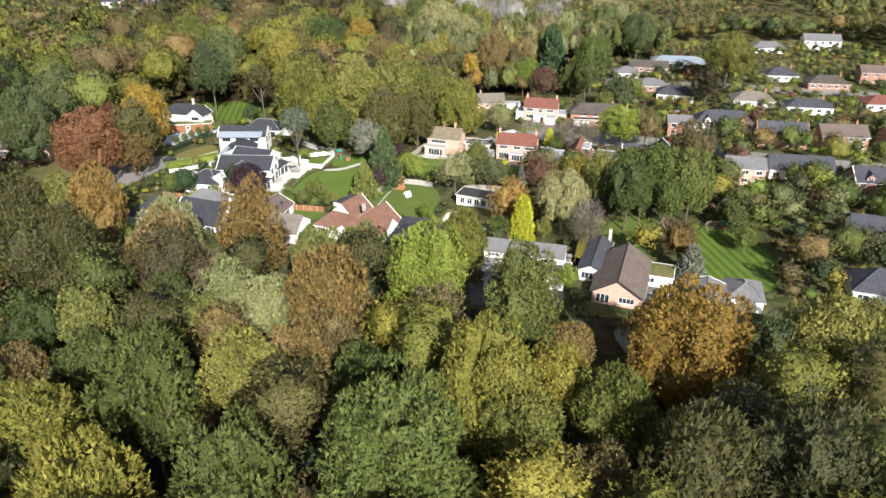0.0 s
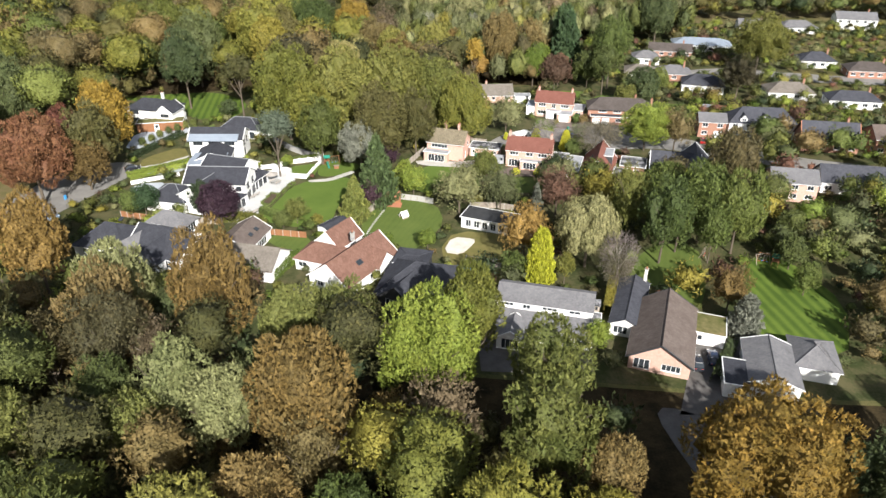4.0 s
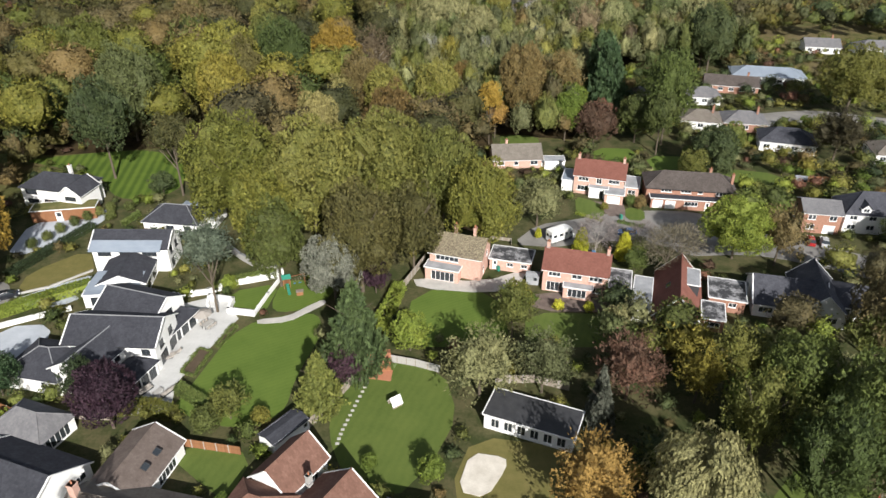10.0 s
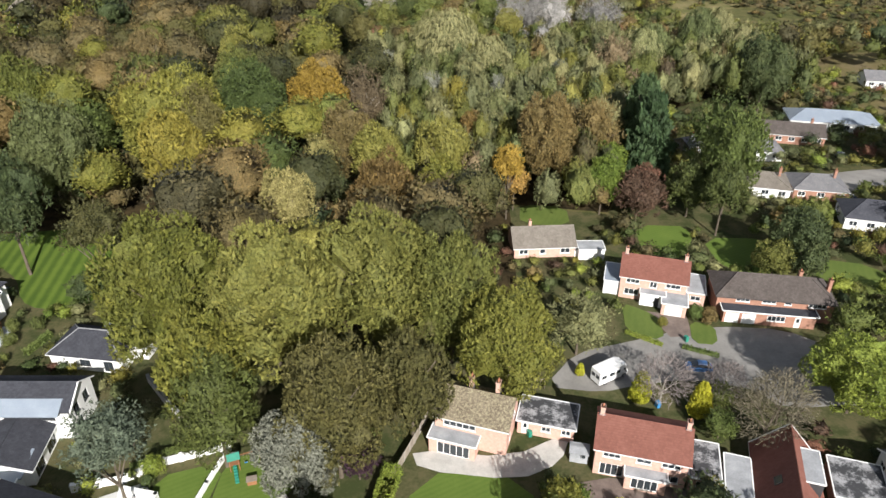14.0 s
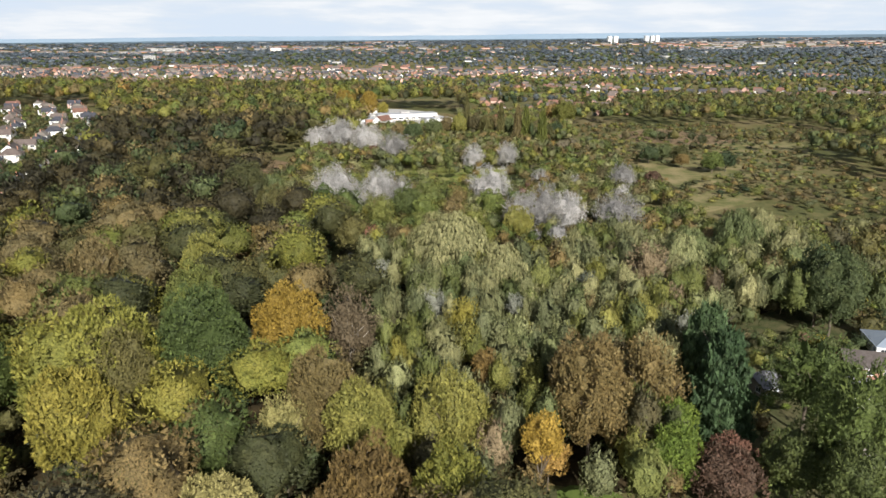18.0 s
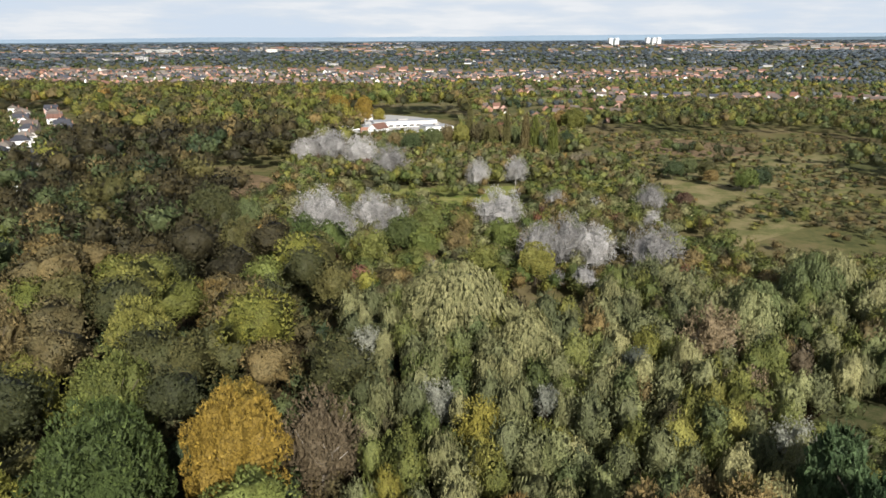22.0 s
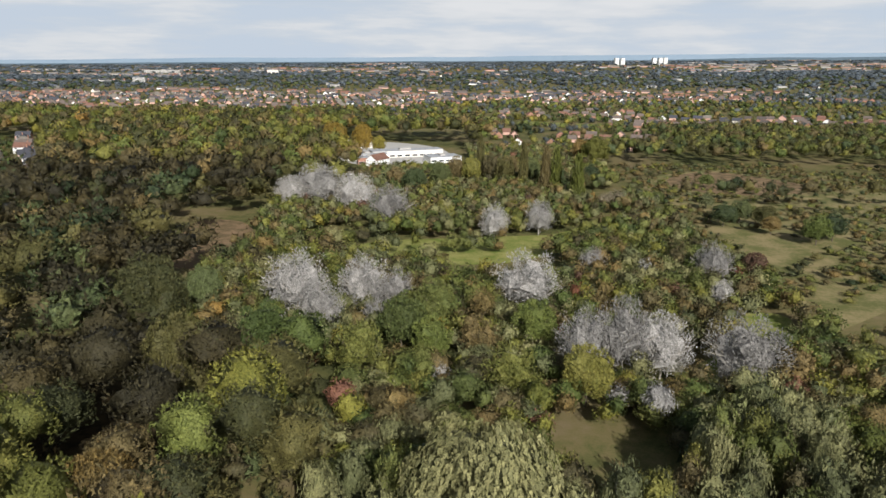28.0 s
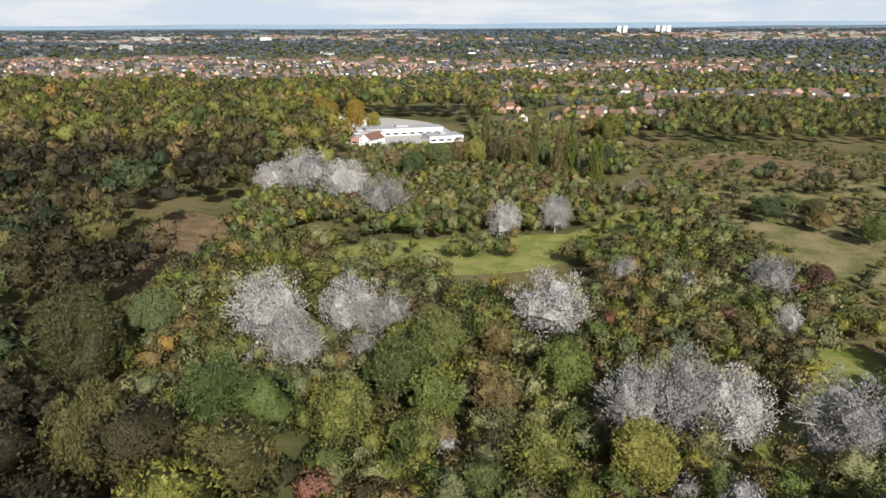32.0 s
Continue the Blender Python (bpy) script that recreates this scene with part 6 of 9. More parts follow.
tree("oak", -15.5, 115.9, 5.2, 14.8, "midgreen", "in the near wood")
tree("oak", -22.6, 117.4, 5.3, 13.2, "midgreen", "in the near wood")
tree("tall", 3.6, 119.2, 4.2, 16.5, "olivegold", "among the gardens")
tree("tall", -37.3, 122.9, 7.3, 16.5, "rust", "among the gardens")
tree("oak", 25.3, 124.7, 2.4, 3.8, "limegreen", "among the gardens")
tree("oak", -55.0, 128.4, 6.6, 14.8, "palegreen", "among the gardens")
tree("spruce", 51.5, 128.7, 2.9, 5, "bluegrey", "among the gardens")
tree("ash", 50.9, 135.3, 3.9, 7.5, "rust", "among the gardens")
tree("oak", -90.8, 137.3, 7.1, 16.5, "darkolive", "in the main wood")
tree("bare", 31.8, 141.1, 2.7, 7.5, "twigolive", "among the gardens")
tree("oak", 67.8, 141.5, 2.7, 5, "green", "among the gardens")
tree("oak", -75.7, 142.2, 7.0, 16.5, "rust", "among the gardens")
tree("oak", -84.6, 143.2, 4.9, 14.8, "olive", "among the gardens")
tree("bare", 32.6, 144.0, 3.8, 9, "twig", "among the gardens")
tree("column", 18.0, 145.1, 3.1, 7.5, "limeyellow", "among the gardens")
tree("oak", 23.0, 145.8, 2.1, 5, "goldgreen", "among the gardens")
tree("oak", 12.8, 146.1, 2.7, 5, "green", "among the gardens")
tree("oak", 69.1, 151.1, 3.4, 5, "midgreen", "among the gardens")
tree("willow", 28.2, 152.2, 6.6, 10.5, "willowgreen", "among the gardens")
tree("oak", 43.6, 153.6, 5.3, 14.8, "green", "among the gardens")
tree("ash", 15.7, 153.8, 5.6, 9, "orange", "among the gardens")
tree("oak", 53.7, 153.8, 3.4, 10.5, "green", "among the gardens")
tree("oak", 59.8, 157.7, 5.4, 14.8, "green", "among the gardens")
tree("ash", 48.3, 158.3, 4.7, 10.5, "green", "among the gardens")
tree("oak", -3.9, 159.5, 2.0, 3.1, "limegreen", "among the gardens")
tree("ash", 45.7, 160.7, 4.4, 9, "olive", "among the gardens")
tree("oak", 73.7, 162.3, 3.2, 5, "midgreen", "among the gardens")
tree("oak", 54.2, 162.4, 7.6, 13.2, "green", "among the gardens")
tree("ash", 38.7, 162.7, 4.6, 13.2, "olive", "among the gardens")
tree("cone", 19.9, 168.0, 2.2, 7.5, "bluegrey", "among the gardens")
tree("oak", -36.2, 168.8, 2.4, 2.5, "midgreen", "among the gardens")
tree("oak", -50.0, 169.5, 5.0, 7.5, "purple", "among the gardens")
tree("cone", 20.2, 170.9, 2.2, 7.5, "bluegrey", "among the gardens")
tree("ash", -33.6, 171.4, 3.1, 3.8, "olive", "among the gardens")
tree("oak", 49.0, 171.5, 5.9, 10.5, "green", "among the gardens")
tree("cone", -20.5, 173.1, 3.9, 5.6, "yellowconifer", "among the gardens")
tree("oak", -55.3, 173.5, 2.7, 7.5, "darkgreen", "among the gardens")
tree("ash", 35.7, 174.8, 4.3, 7.5, "goldgreen", "among the gardens")
tree("oak", -72.1, 174.8, 2.7, 4.4, "green", "among the gardens")
tree("ash", 25.4, 175.5, 5.5, 7.5, "copper", "among the gardens")
tree("ash", 3.2, 176.2, 6.2, 7.5, "greygreen", "among the gardens")
tree("oak", -69.7, 176.4, 3.7, 4.4, "teal", "among the gardens")
tree("ash", 12.8, 177.1, 5.1, 7.5, "greygreen", "among the gardens")
tree("ash", 41.8, 177.4, 4.6, 9, "olive", "among the gardens")
tree("oak", -17.4, 178.8, 2.8, 5, "purple", "among the gardens")
tree("oak", -96.0, 181.8, 9.5, 14.8, "rustred", "in the main wood")
tree("cone", -16.0, 181.8, 5.6, 9.8, "conifer", "among the gardens")
tree("oak", 64.8, 183.3, 3.4, 9, "olive", "among the gardens")
tree("oak", 68.0, 184.7, 7.1, 13.2, "brownolive", "among the gardens")
tree("oak", -7.8, 187.3, 3.6, 4.4, "limegreen", "among the gardens")
tree("oak", -88.2, 189.8, 6.0, 9, "rust", "among the gardens")
tree("ash", 27.0, 190.6, 2.5, 5, "willowgreen", "among the gardens")
tree("ash", 9.4, 190.9, 4.1, 7.5, "olive", "among the gardens")
tree("oak", -88.4, 195.1, 7.6, 14.8, "darkolive", "among the gardens")
tree("oak", 10.7, 196.9, 3.0, 5, "olivegold", "among the gardens")
tree("oak", -120.4, 198.0, 8.9, 18.1, "darkgreen", "in the main wood")
tree("pine", -42.8, 198.1, 5.2, 14.8, "pinegreen", "among the gardens")
tree("oak", -97.4, 199.9, 5.1, 14.8, "rustred", "in the main wood")
tree("oak", -22.0, 201.7, 5.8, 9, "bluegrey", "among the gardens")
tree("oak", -14.8, 204.3, 2.8, 5, "purple", "among the gardens")
tree("oak", -17.3, 204.7, 8.0, 16.5, "darkolive", "among the gardens")
tree("oak", -33.0, 206.5, 6.0, 13.2, "olive", "among the gardens")
tree("bare", 40.6, 209.4, 5.1, 7.5, "twigolive", "among the gardens")
tree("oak", -91.1, 210.2, 7.9, 16.5, "gold", "in the main wood")
tree("oak", -7.9, 211.0, 6.2, 14.8, "darkolive", "among the gardens")
tree("oak", 35.3, 211.4, 2.6, 3.1, "green", "among the gardens")
tree("oak", -36.1, 212.4, 7.3, 16.5, "olivegold", "among the gardens")
tree("ash", 63.9, 214.2, 5.3, 9, "brownolive", "among the gardens")
tree("bare", 44.7, 214.3, 4.8, 5, "twigolive", "among the gardens")
tree("oak", 56.4, 216.8, 8.5, 7, "limegreen", "among the gardens")
tree("bare", 29.0, 218.6, 4.5, 5, "twig", "among the gardens")
tree("bare", 38.1, 218.6, 3.2, 5, "twig", "among the gardens")
tree("oak", 5.3, 218.8, 8.2, 14.8, "limeolive", "among the gardens")
tree("oak", -28.6, 223.4, 11.3, 18.1, "olive", "among the gardens")
tree("oak", -124.0, 225.0, 9.1, 18.1, "darkgreen", "in the main wood")
tree("oak", -45.0, 225.4, 10.8, 19.8, "olivegold", "among the gardens")
tree("oak", -2.3, 228.5, 8.0, 18.1, "olive", "among the gardens")
tree("oak", -13.5, 230.1, 11.2, 18.1, "olive", "among the gardens")
tree("ash", 18.3, 230.3, 5.8, 7, "greygreen", "among the gardens")
tree("pine", -63.7, 245.0, 6.1, 16.5, "darkolive", "in the main wood")
tree("oak", -68.4, 245.5, 3.2, 3.1, "darkgreen", "in the main wood")
tree("oak", 64.5, 250.0, 3.4, 7.5, "darkgreen", "among the gardens")
tree("oak", 59.6, 252.9, 4.4, 5, "olive", "among the gardens")
tree("oak", -83.5, 254.5, 7.6, 19.8, "darkgreen", "in the main wood")
tree("oak", -32.3, 255.3, 5.3, 18.1, "paleyellow", "in the main wood")
tree("oak", 65.1, 256.6, 6.6, 9, "darkgreen", "among the gardens")
tree("oak", -15.4, 262.4, 7.6, 16.5, "rust", "in the main wood")
tree("oak", -3.7, 262.5, 7.0, 16.5, "olivegold", "in the main wood")
tree("ash", 100.1, 265.4, 7.3, 9, "darkmauve", "among the gardens")
tree("oak", 73.5, 268.1, 3.7, 7.5, "green", "among the gardens")
tree("oak", 55.0, 270.4, 4.9, 13.2, "midgreen", "among the gardens")
tree("oak", 39.4, 277.0, 5.9, 7.5, "copper", "among the gardens")
tree("tall", 58.3, 277.6, 7.5, 18.1, "green", "among the gardens")
tree("oak", 10.6, 277.6, 3.5, 14.8, "gold", "in the main wood")
tree("oak", -60.5, 278.1, 7.7, 19.8, "goldgreen", "in the main wood")
tree("oak", 51.2, 279.0, 6.5, 9, "midgreen", "among the gardens")
tree("oak", -87.1, 279.4, 9.5, 20, "darkgreen", "in the main wood")
tree("tall", 31.9, 280.1, 4.6, 9, "limegreen", "among the gardens")
tree("oak", -18.1, 280.5, 6.0, 16.5, "olive", "in the main wood")
tree("oak", 41.2, 280.9, 4.9, 7.5, "copper", "among the gardens")
tree("ash", -30.0, 281.7, 4.8, 14.8, "paleyellow", "in the main wood")
tree("oak", 12.5, 282.1, 3.4, 9, "orange", "in the main wood")
tree("oak", -3.7, 283.4, 7.4, 16.5, "olive", "in the main wood")
tree("oak", -58.8, 288.9, 8.5, 19.8, "darkolive", "in the main wood")
tree("tall", 34.9, 289.2, 4.2, 9, "limegreen", "among the gardens")
tree("oak", 20.5, 289.2, 8.1, 18.1, "brown", "in the main wood")
tree("oak", -25.3, 289.5, 8.1, 16.5, "brown", "in the main wood")
tree("oak", -64.5, 291.9, 12.8, 19.8, "limeolive", "in the main wood")
tree("ash", 32.3, 293.9, 6.2, 16.5, "brown", "among the gardens")
tree("oak", 21.1, 296.8, 7.9, 16.5, "brownolive", "in the main wood")
tree("spruce", 46.1, 297.2, 6.0, 16.5, "teal", "among the gardens")
tree("oak", 120.1, 299.5, 11.4, 13.2, "goldgreen", "among the gardens")
tree("ash", 63.6, 300.0, 8.1, 14.8, "green", "in the main wood")
tree("oak", -48.9, 300.7, 10.6, 19.8, "green", "in the main wood")
tree("ash", 33.5, 301.9, 6.3, 14.8, "brown", "in the main wood")
tree("oak", 3.5, 304.9, 3.0, 13.2, "rust", "in the main wood")
tree("oak", -107.4, 305.0, 10.8, 19.8, "olivegold", "in the main wood")
tree("spruce", 46.5, 307.1, 6.6, 16.5, "teal", "in the main wood")
tree("oak", -51.0, 309.2, 9.1, 19.8, "green", "in the main wood")
tree("oak", -35.7, 316.1, 8.4, 18.1, "gold", "in the main wood")
tree("oak", -55.3, 317.6, 6.7, 18.1, "green", "in the main wood")
tree("ash", -24.1, 321.8, 6.7, 16.5, "mauve", "in the main wood")
tree("ash", 50.2, 323.9, 4.6, 12, "bluegrey", "in the main wood")
tree("ash", 0.4, 327.7, 5.0, 13.2, "goldgreen", "in the main wood")
tree("oak", -60.0, 330.4, 8.0, 18.1, "olive", "in the main wood")
tree("oak", -39.6, 331.2, 5.1, 14.8, "gold", "in the main wood")
tree("ash", 12.6, 335.6, 2.7, 13.2, "bluegrey", "in the main wood")
tree("ash", -6.3, 338.1, 4.2, 12, "bluegrey", "in the main wood")
tree("oak", 93.5, 346.3, 8.7, 16.5, "darkgreen", "in the main wood")
tree("ash", 32.5, 350.9, 3.1, 13.2, "bluegrey", "in the main wood")
tree("oak", 92.8, 352.5, 8.2, 16.5, "darkgreen", "in the main wood")
tree("oak", -93.3, 355.0, 7.5, 18.1, "brownolive", "in the main wood")
tree("oak", -64.9, 355.2, 7.5, 18.1, "olive", "in the main wood")
tree("willow", 11.7, 356.8, 7.6, 14.8, "willowgreen", "in the main wood")
tree("ash", -21.3, 361.5, 4.4, 12, "bluegrey", "in the main wood")
tree("ash", 51.1, 361.9, 7.2, 14.8, "mauve", "in the main wood")
tree("willow", 62.6, 370.6, 6.7, 14.8, "palegreen", "in the main wood")
tree("oak", -56.2, 374.2, 5.6, 17.0, "orange", "in the main wood")
tree("willow", -1.8, 375.0, 12.2, 14.8, "willowgreen", "in the main wood")
tree("willow", 66.8, 376.3, 7.3, 14.8, "palegreen", "in the main wood")
tree("willow", 88.7, 393.9, 8.1, 14.8, "palegreen", "in the main wood")
tree("willow", 96.5, 398.4, 7.7, 14.8, "willowgreen", "in the main wood")
tree("oak", -62.7, 423.6, 8.1, 16.5, "darkolive", "in the open scrub")
tree("oak", -49.3, 425.2, 6.2, 10.5, "olive", "in the open scrub")
tree("ash", 7.0, 427.6, 6.8, 9, "olive", "in the open scrub")
tree("oak", 23.5, 427.7, 6.9, 9, "olive", "in the open scrub")
tree("ash", 62.5, 437.7, 9.4, 13.2, "silver", "in the open scrub")
tree("ash", -27.3, 439.0, 6.5, 10.5, "olive", "in the open scrub")
tree("oak", -49.1, 440.0, 7.9, 13.2, "green", "in the open scrub")
tree("ash", 44.1, 441.8, 7.1, 14.8, "silver", "in the open scrub")
tree("ash", 35.9, 445.0, 7.7, 16.5, "silver", "in the open scrub")
tree("ash", 27.1, 445.7, 7.8, 13.2, "silver", "in the open scrub")
tree("oak", -10.4, 447.8, 5.3, 9, "green", "in the open scrub")
tree("ash", 1.4, 447.9, 5.3, 9, "brownolive", "in the open scrub")
tree("oak", -18.3, 456.4, 7.3, 10.5, "midgreen", "in the open scrub")
tree("oak", 15.8, 457.2, 6.8, 9, "green", "in the open scrub")
tree("oak", -81.9, 458.0, 10.0, 18.1, "darkolive", "in the open scrub")
tree("ash", -41.0, 469.6, 6.7, 13.2, "silver", "in the open scrub")
tree("oak", -9.8, 470.0, 6.8, 10.5, "midgreen", "in the open scrub")
tree("ash", -26.9, 473.4, 3.8, 7.5, "silver", "in the open scrub")
tree("ash", 3.5, 473.4, 3.8, 9, "brown", "in the open scrub")
tree("ash", -50.7, 485.8, 10.0, 14.8, "silver", "in the open scrub")
tree("willow", -78.6, 487.3, 6.1, 9, "palegreen", "in the open scrub")
tree("ash", 17.7, 489.0, 10.3, 13.2, "silver", "in the open scrub")
tree("ash", 77.1, 489.1, 3.8, 9, "silver", "in the open scrub")
tree("ash", -21.5, 489.8, 5.5, 10.5, "silver", "in the open scrub")
tree("ash", -31.2, 490.3, 8.3, 13.2, "silver", "in the open scrub")
tree("ash", 82.5, 511.4, 7.0, 13.2, "silver", "in the open scrub")
tree("oak", 98.4, 515.9, 4.8, 7.5, "copper", "in the open scrub")
tree("ash", 44.7, 523.1, 4.9, 9, "silver", "in the open scrub")
tree("ash", 14.8, 575.4, 6.3, 13.2, "silver", "in the open scrub")
tree("ash", 34.7, 584.6, 6.5, 13.2, "silver", "in the open scrub")
tree("ash", -31.0, 603.9, 10.1, 13.2, "silver", "in the open scrub")
tree("poplar", 40.0, 690.0, 3.2, 18.0, "darkolive", "in the open scrub")
tree("poplar", 64.0, 652.0, 3.9, 16.5, "olivegold", "in the open scrub")
tree("poplar", 50.0, 672.0, 3.6, 18.0, "brown", "in the open scrub")
tree("ash", -49.8, 629.7, 11.0, 14.8, "silver", "in the open scrub")
tree("ash", -83.2, 636.7, 8.7, 13.2, "silver", "in the open scrub")
tree("ash", -69.1, 642.0, 13.9, 14.8, "silver", "beyond the heath")
tree("poplar", 55.5, 670.0, 3.6, 17.5, "olivegold", "beyond the heath")
tree("poplar", 16.5, 712.0, 3.2, 20, "darkolive", "beyond the heath")
tree("oak", 101.4, 781.9, 10.9, 13.2, "goldgreen", "beyond the heath")
tree("oak", 93.3, 794.9, 6.5, 13.2, "orange", "beyond the heath")
tree("oak", -66.1, 817.6, 8.9, 19.8, "gold", "beyond the heath")
tree("oak", -56.0, 846.0, 6.5, 9.0, "goldgreen", "beyond the heath")
tree("oak", -87.4, 823.1, 10.2, 19.8, "gold", "beyond the heath")


for _x, _y, _r, _z, _t in ((2, 702, 6.5, 13, "brownolive"), (10, 696, 6.0, 14, "olive"), (22, 704, 6.5, 14, "brownolive"), (30, 698, 6.0, 13, "darkolive"), (34, 712, 6.0, 12, "brownolive"), (47, 700, 5.5, 11, "darkgreen"), (60, 690, 6.5, 9, "darkgreen"), (72, 686, 6.0, 8, "darkolive"),
                           (82, 706, 6.0, 7.5, "darkgreen"), (-8, 690, 7.5, 11, "darkgreen"), (-22, 672, 8.0, 9.5, "darkgreen"), (-33, 686, 6.5, 8.5, "brownolive"), (82, 640, 5.0, 5.5, "twigolive"), (76, 636, 4.6, 5.5, "twigolive"), (97, 640, 5.0, 4.6, "green"), (104, 646, 4.5, 4.2, "midgreen"),
                           (121, 600, 6.0, 6.0, "darkgreen"), (131, 606, 6.0, 6.0, "darkgreen"), (139, 598, 5.5, 6.0, "darkolive"), (147, 568, 7.0, 7.0, "green"), (136, 585, 4.5, 5.0, "brown"), (157, 574, 6.0, 6.5, "darkgreen"), (150, 700, 5.0, 4.4, "midgreen"), (164, 690, 4.6, 4.4, "darkgreen"), (128, 640, 4.4, 4.0, "greygreen")):
    tree("oak" if _t != "twigolive" else "ash", _x, _y, _r, _z, _t, "on the open heath")


# ---- hedges, fences and garden walls ----
def along(pts, step):
    out = []
    for a, b in zip(pts, pts[1:]):
        ln = math.hypot(b[0] - a[0], b[1] - a[1])
        n = max(1, int(round(ln / step)))
        for i in range(n):
            out.append((a[0] + (b[0] - a[0]) * i / n, a[1] + (b[1] - a[1]) * i / n, math.atan2(b[1] - a[1], b[0] - a[0]), ln / n))
    return out


def hedge(pts, w, h, tone, label):
    """A clipped hedge along a line: leaf sprays over a leafy body."""
    rng = np.random.default_rng(int(abs(pts[0][0]) * 10) + len(pts))
    vs, fs, n = [], [], 0
    core = Geo()
    for q in along(pts, 1.2):
        PLACED.append((q[0], q[1], w / 2 + .4))
    for a, b in zip(pts, pts[1:]):
        a, b = np.array([*a, 0.0]), np.array([*b, 0.0])
        ln = np.linalg.norm(b - a)
        u = (b - a) / ln
        s = np.array([-u[1], u[0], 0])
        k = int(ln * (w + 2 * h) * 11)
        q = rng.uniform(0, w + 2 * h, k)
        t = rng.uniform(-0.02, 1.02, k)[:, None] * ln
        side = np.where(q < h, -w / 2, np.where(q > h + w, w / 2, q - h - w / 2))
        z = np.where(q < h, q, np.where(q > h + w, 2 * h + w - q, h)) * rng.uniform(.96, 1.05, k)
        nr = np.where((q < h)[:, None], -s, np.where((q > h + w)[:, None], s, np.array([0, 0, 1.0])))
        p = a + u * t + s * side[:, None] + np.array([0, 0, 1.0]) * z[:, None]
        v, f = sprays(rng, p, unit(nr + rng.normal(size=p.shape) * 0.5), 0.27)
        vs.append(v)
        fs += [tuple(int(i) + n for i in x) for x in f]
        n += len(v)
        c, d = s * (w / 2 - .12), u * 0.0
        for m in ((-1, 0), ):
            core.face(a - c, b - c, b - c + [0, 0, h - .1], a - c + [0, 0, h - .1]).face(a + c, a + c + [0, 0, h - .1], b + c + [0, 0, h - .1], b + c).face(a - c + [0, 0, h - .1], b - c + [0, 0, h - .1], b + c + [0, 0, h - .1], a + c + [0, 0, h - .1])
    v = np.concatenate(vs + [np.array(core.v)])
    fs += [tuple(i + n for i in x) for x in core.f]
    me = raw_mesh("hedge", v, fs)
    ob = new("hedge", me)
    ob.material_slots[0].link = "OBJECT"
    ob.material_slots[0].material = LEAF[tone]
    return tagged(ob, label, "hedge")


def fence(pts, h, mat, label, step=1.83, post="concrete"):
    """Posts with a panel of upright boards between each two."""
    e = root("fence", pts[0][0], pts[0][1], 0, label, "fence")
    ox, oy = pts[0]
    for x, y, w, ln in along(pts, step):
        c, s = math.cos(w), math.sin(w)
        m = pose(x - ox, y - oy, 0, 0, 0, math.degrees(w))
        p = Geo().box(-.06, -.06, -.2, .06, .06, h + .08, .01).add("post", MAT[post], e)
        p.matrix_local = m
        q = Geo().box(.06, -.03, h, ln - .06, .03, h + .04).add("panel", MAT[mat], e)
        q.matrix_local = m
        Geo().box(.06, .017, .35, ln - .06, .05, .43).add("rail", MAT[mat], q)
        Geo().box(.06, .017, h - .4, ln - .06, .05, h - .32).add("rail", MAT[mat], q)
        n = max(4, int(ln / 0.30))
        wide = (ln - .12) / n
        board = Geo().box(0, -.015, .06, wide * .96, .015, h).add("board", MAT[mat], q)
        board.location = (.06, 0, 0)
        for i in range(1, n):
            b = new("board", board.data)
            b.parent, b.location = q, (.06 + wide * i, -.012 * (i % 2), 0)
    return e


def garden_wall(pts, h, mat, label, thick=0.3, cap=None, piers=0.0):
    """A masonry wall with a coping, and piers where piers is set."""
    e = root("garden_wall", pts[0][0], pts[0][1], 0, label, "wall")
    ox, oy = pts[0]
    for a, b in zip(pts, pts[1:]):
        w = math.atan2(b[1] - a[1], b[0] - a[0])
        ln = math.hypot(b[0] - a[0], b[1] - a[1])
        m = pose(a[0] - ox, a[1] - oy, 0, 0, 0, math.degrees(w))
        Geo().box(-thick / 2, -thick / 2, -.2, ln + thick / 2, thick / 2, h).add("masonry", MAT[mat], e).matrix_local = m
        Geo().box(-thick / 2 - .04, -thick / 2 - .05, h, ln + thick / 2 + .04, thick / 2 + .05, h + .07).add("coping", MAT[cap or mat], e).matrix_local = m
        if piers:
            n = max(1, int(ln / piers))
            for i in range(n + 1):
                Geo().box(ln * i / n - .3, -.3, -.2, ln * i / n + .3, .3, h + .28, .02).add("pier", MAT[mat], e).matrix_local = m
    return e


hedge([(-81.6, 196.4), (-76.5, 200.5), (-68.7, 205.9)], 2.6, 1.7, "limegreen", "long clipped bright green hedge above a white wall")
garden_wall([(-79.6, 193.0), (-74.4, 195.9), (-69.3, 198.5)], 0.9, "white", "low white rendered retaining wall below a hedge")
hedge([(-86.1, 209.2), (-82.6, 218.9), (-78.3, 229.2)], 1.8, 1.5, "darkgreen", "dark clipped hedge along a driveway")
garden_wall([(-81.5, 203.4), (-76.7, 205.8), (-71.0, 211.6)], 0.35, "concrete", "low pale kerb between lawn and drive", 0.2)
garden_wall([(-51.9, 202.4), (-45.9, 203.9), (-41.8, 206.8), (-34.8, 209.3), (-33.7, 210.5)], 1.0, "white", "white rendered garden wall with raised piers", 0.4, None, 2.2)
garden_wall([(-33.4, 209.5), (-34.8, 203.3), (-36.0, 196.9)], 0.7, "white", "straight white rendered wall across the lawns", 0.35)
garden_wall([(-36.0, 196.9), (-40.8, 197.8), (-40.7, 201.1), (-45.4, 202.1), (-44.8, 199.2)], 1.1, "white", "white rendered seating wall round the terrace", 0.4)
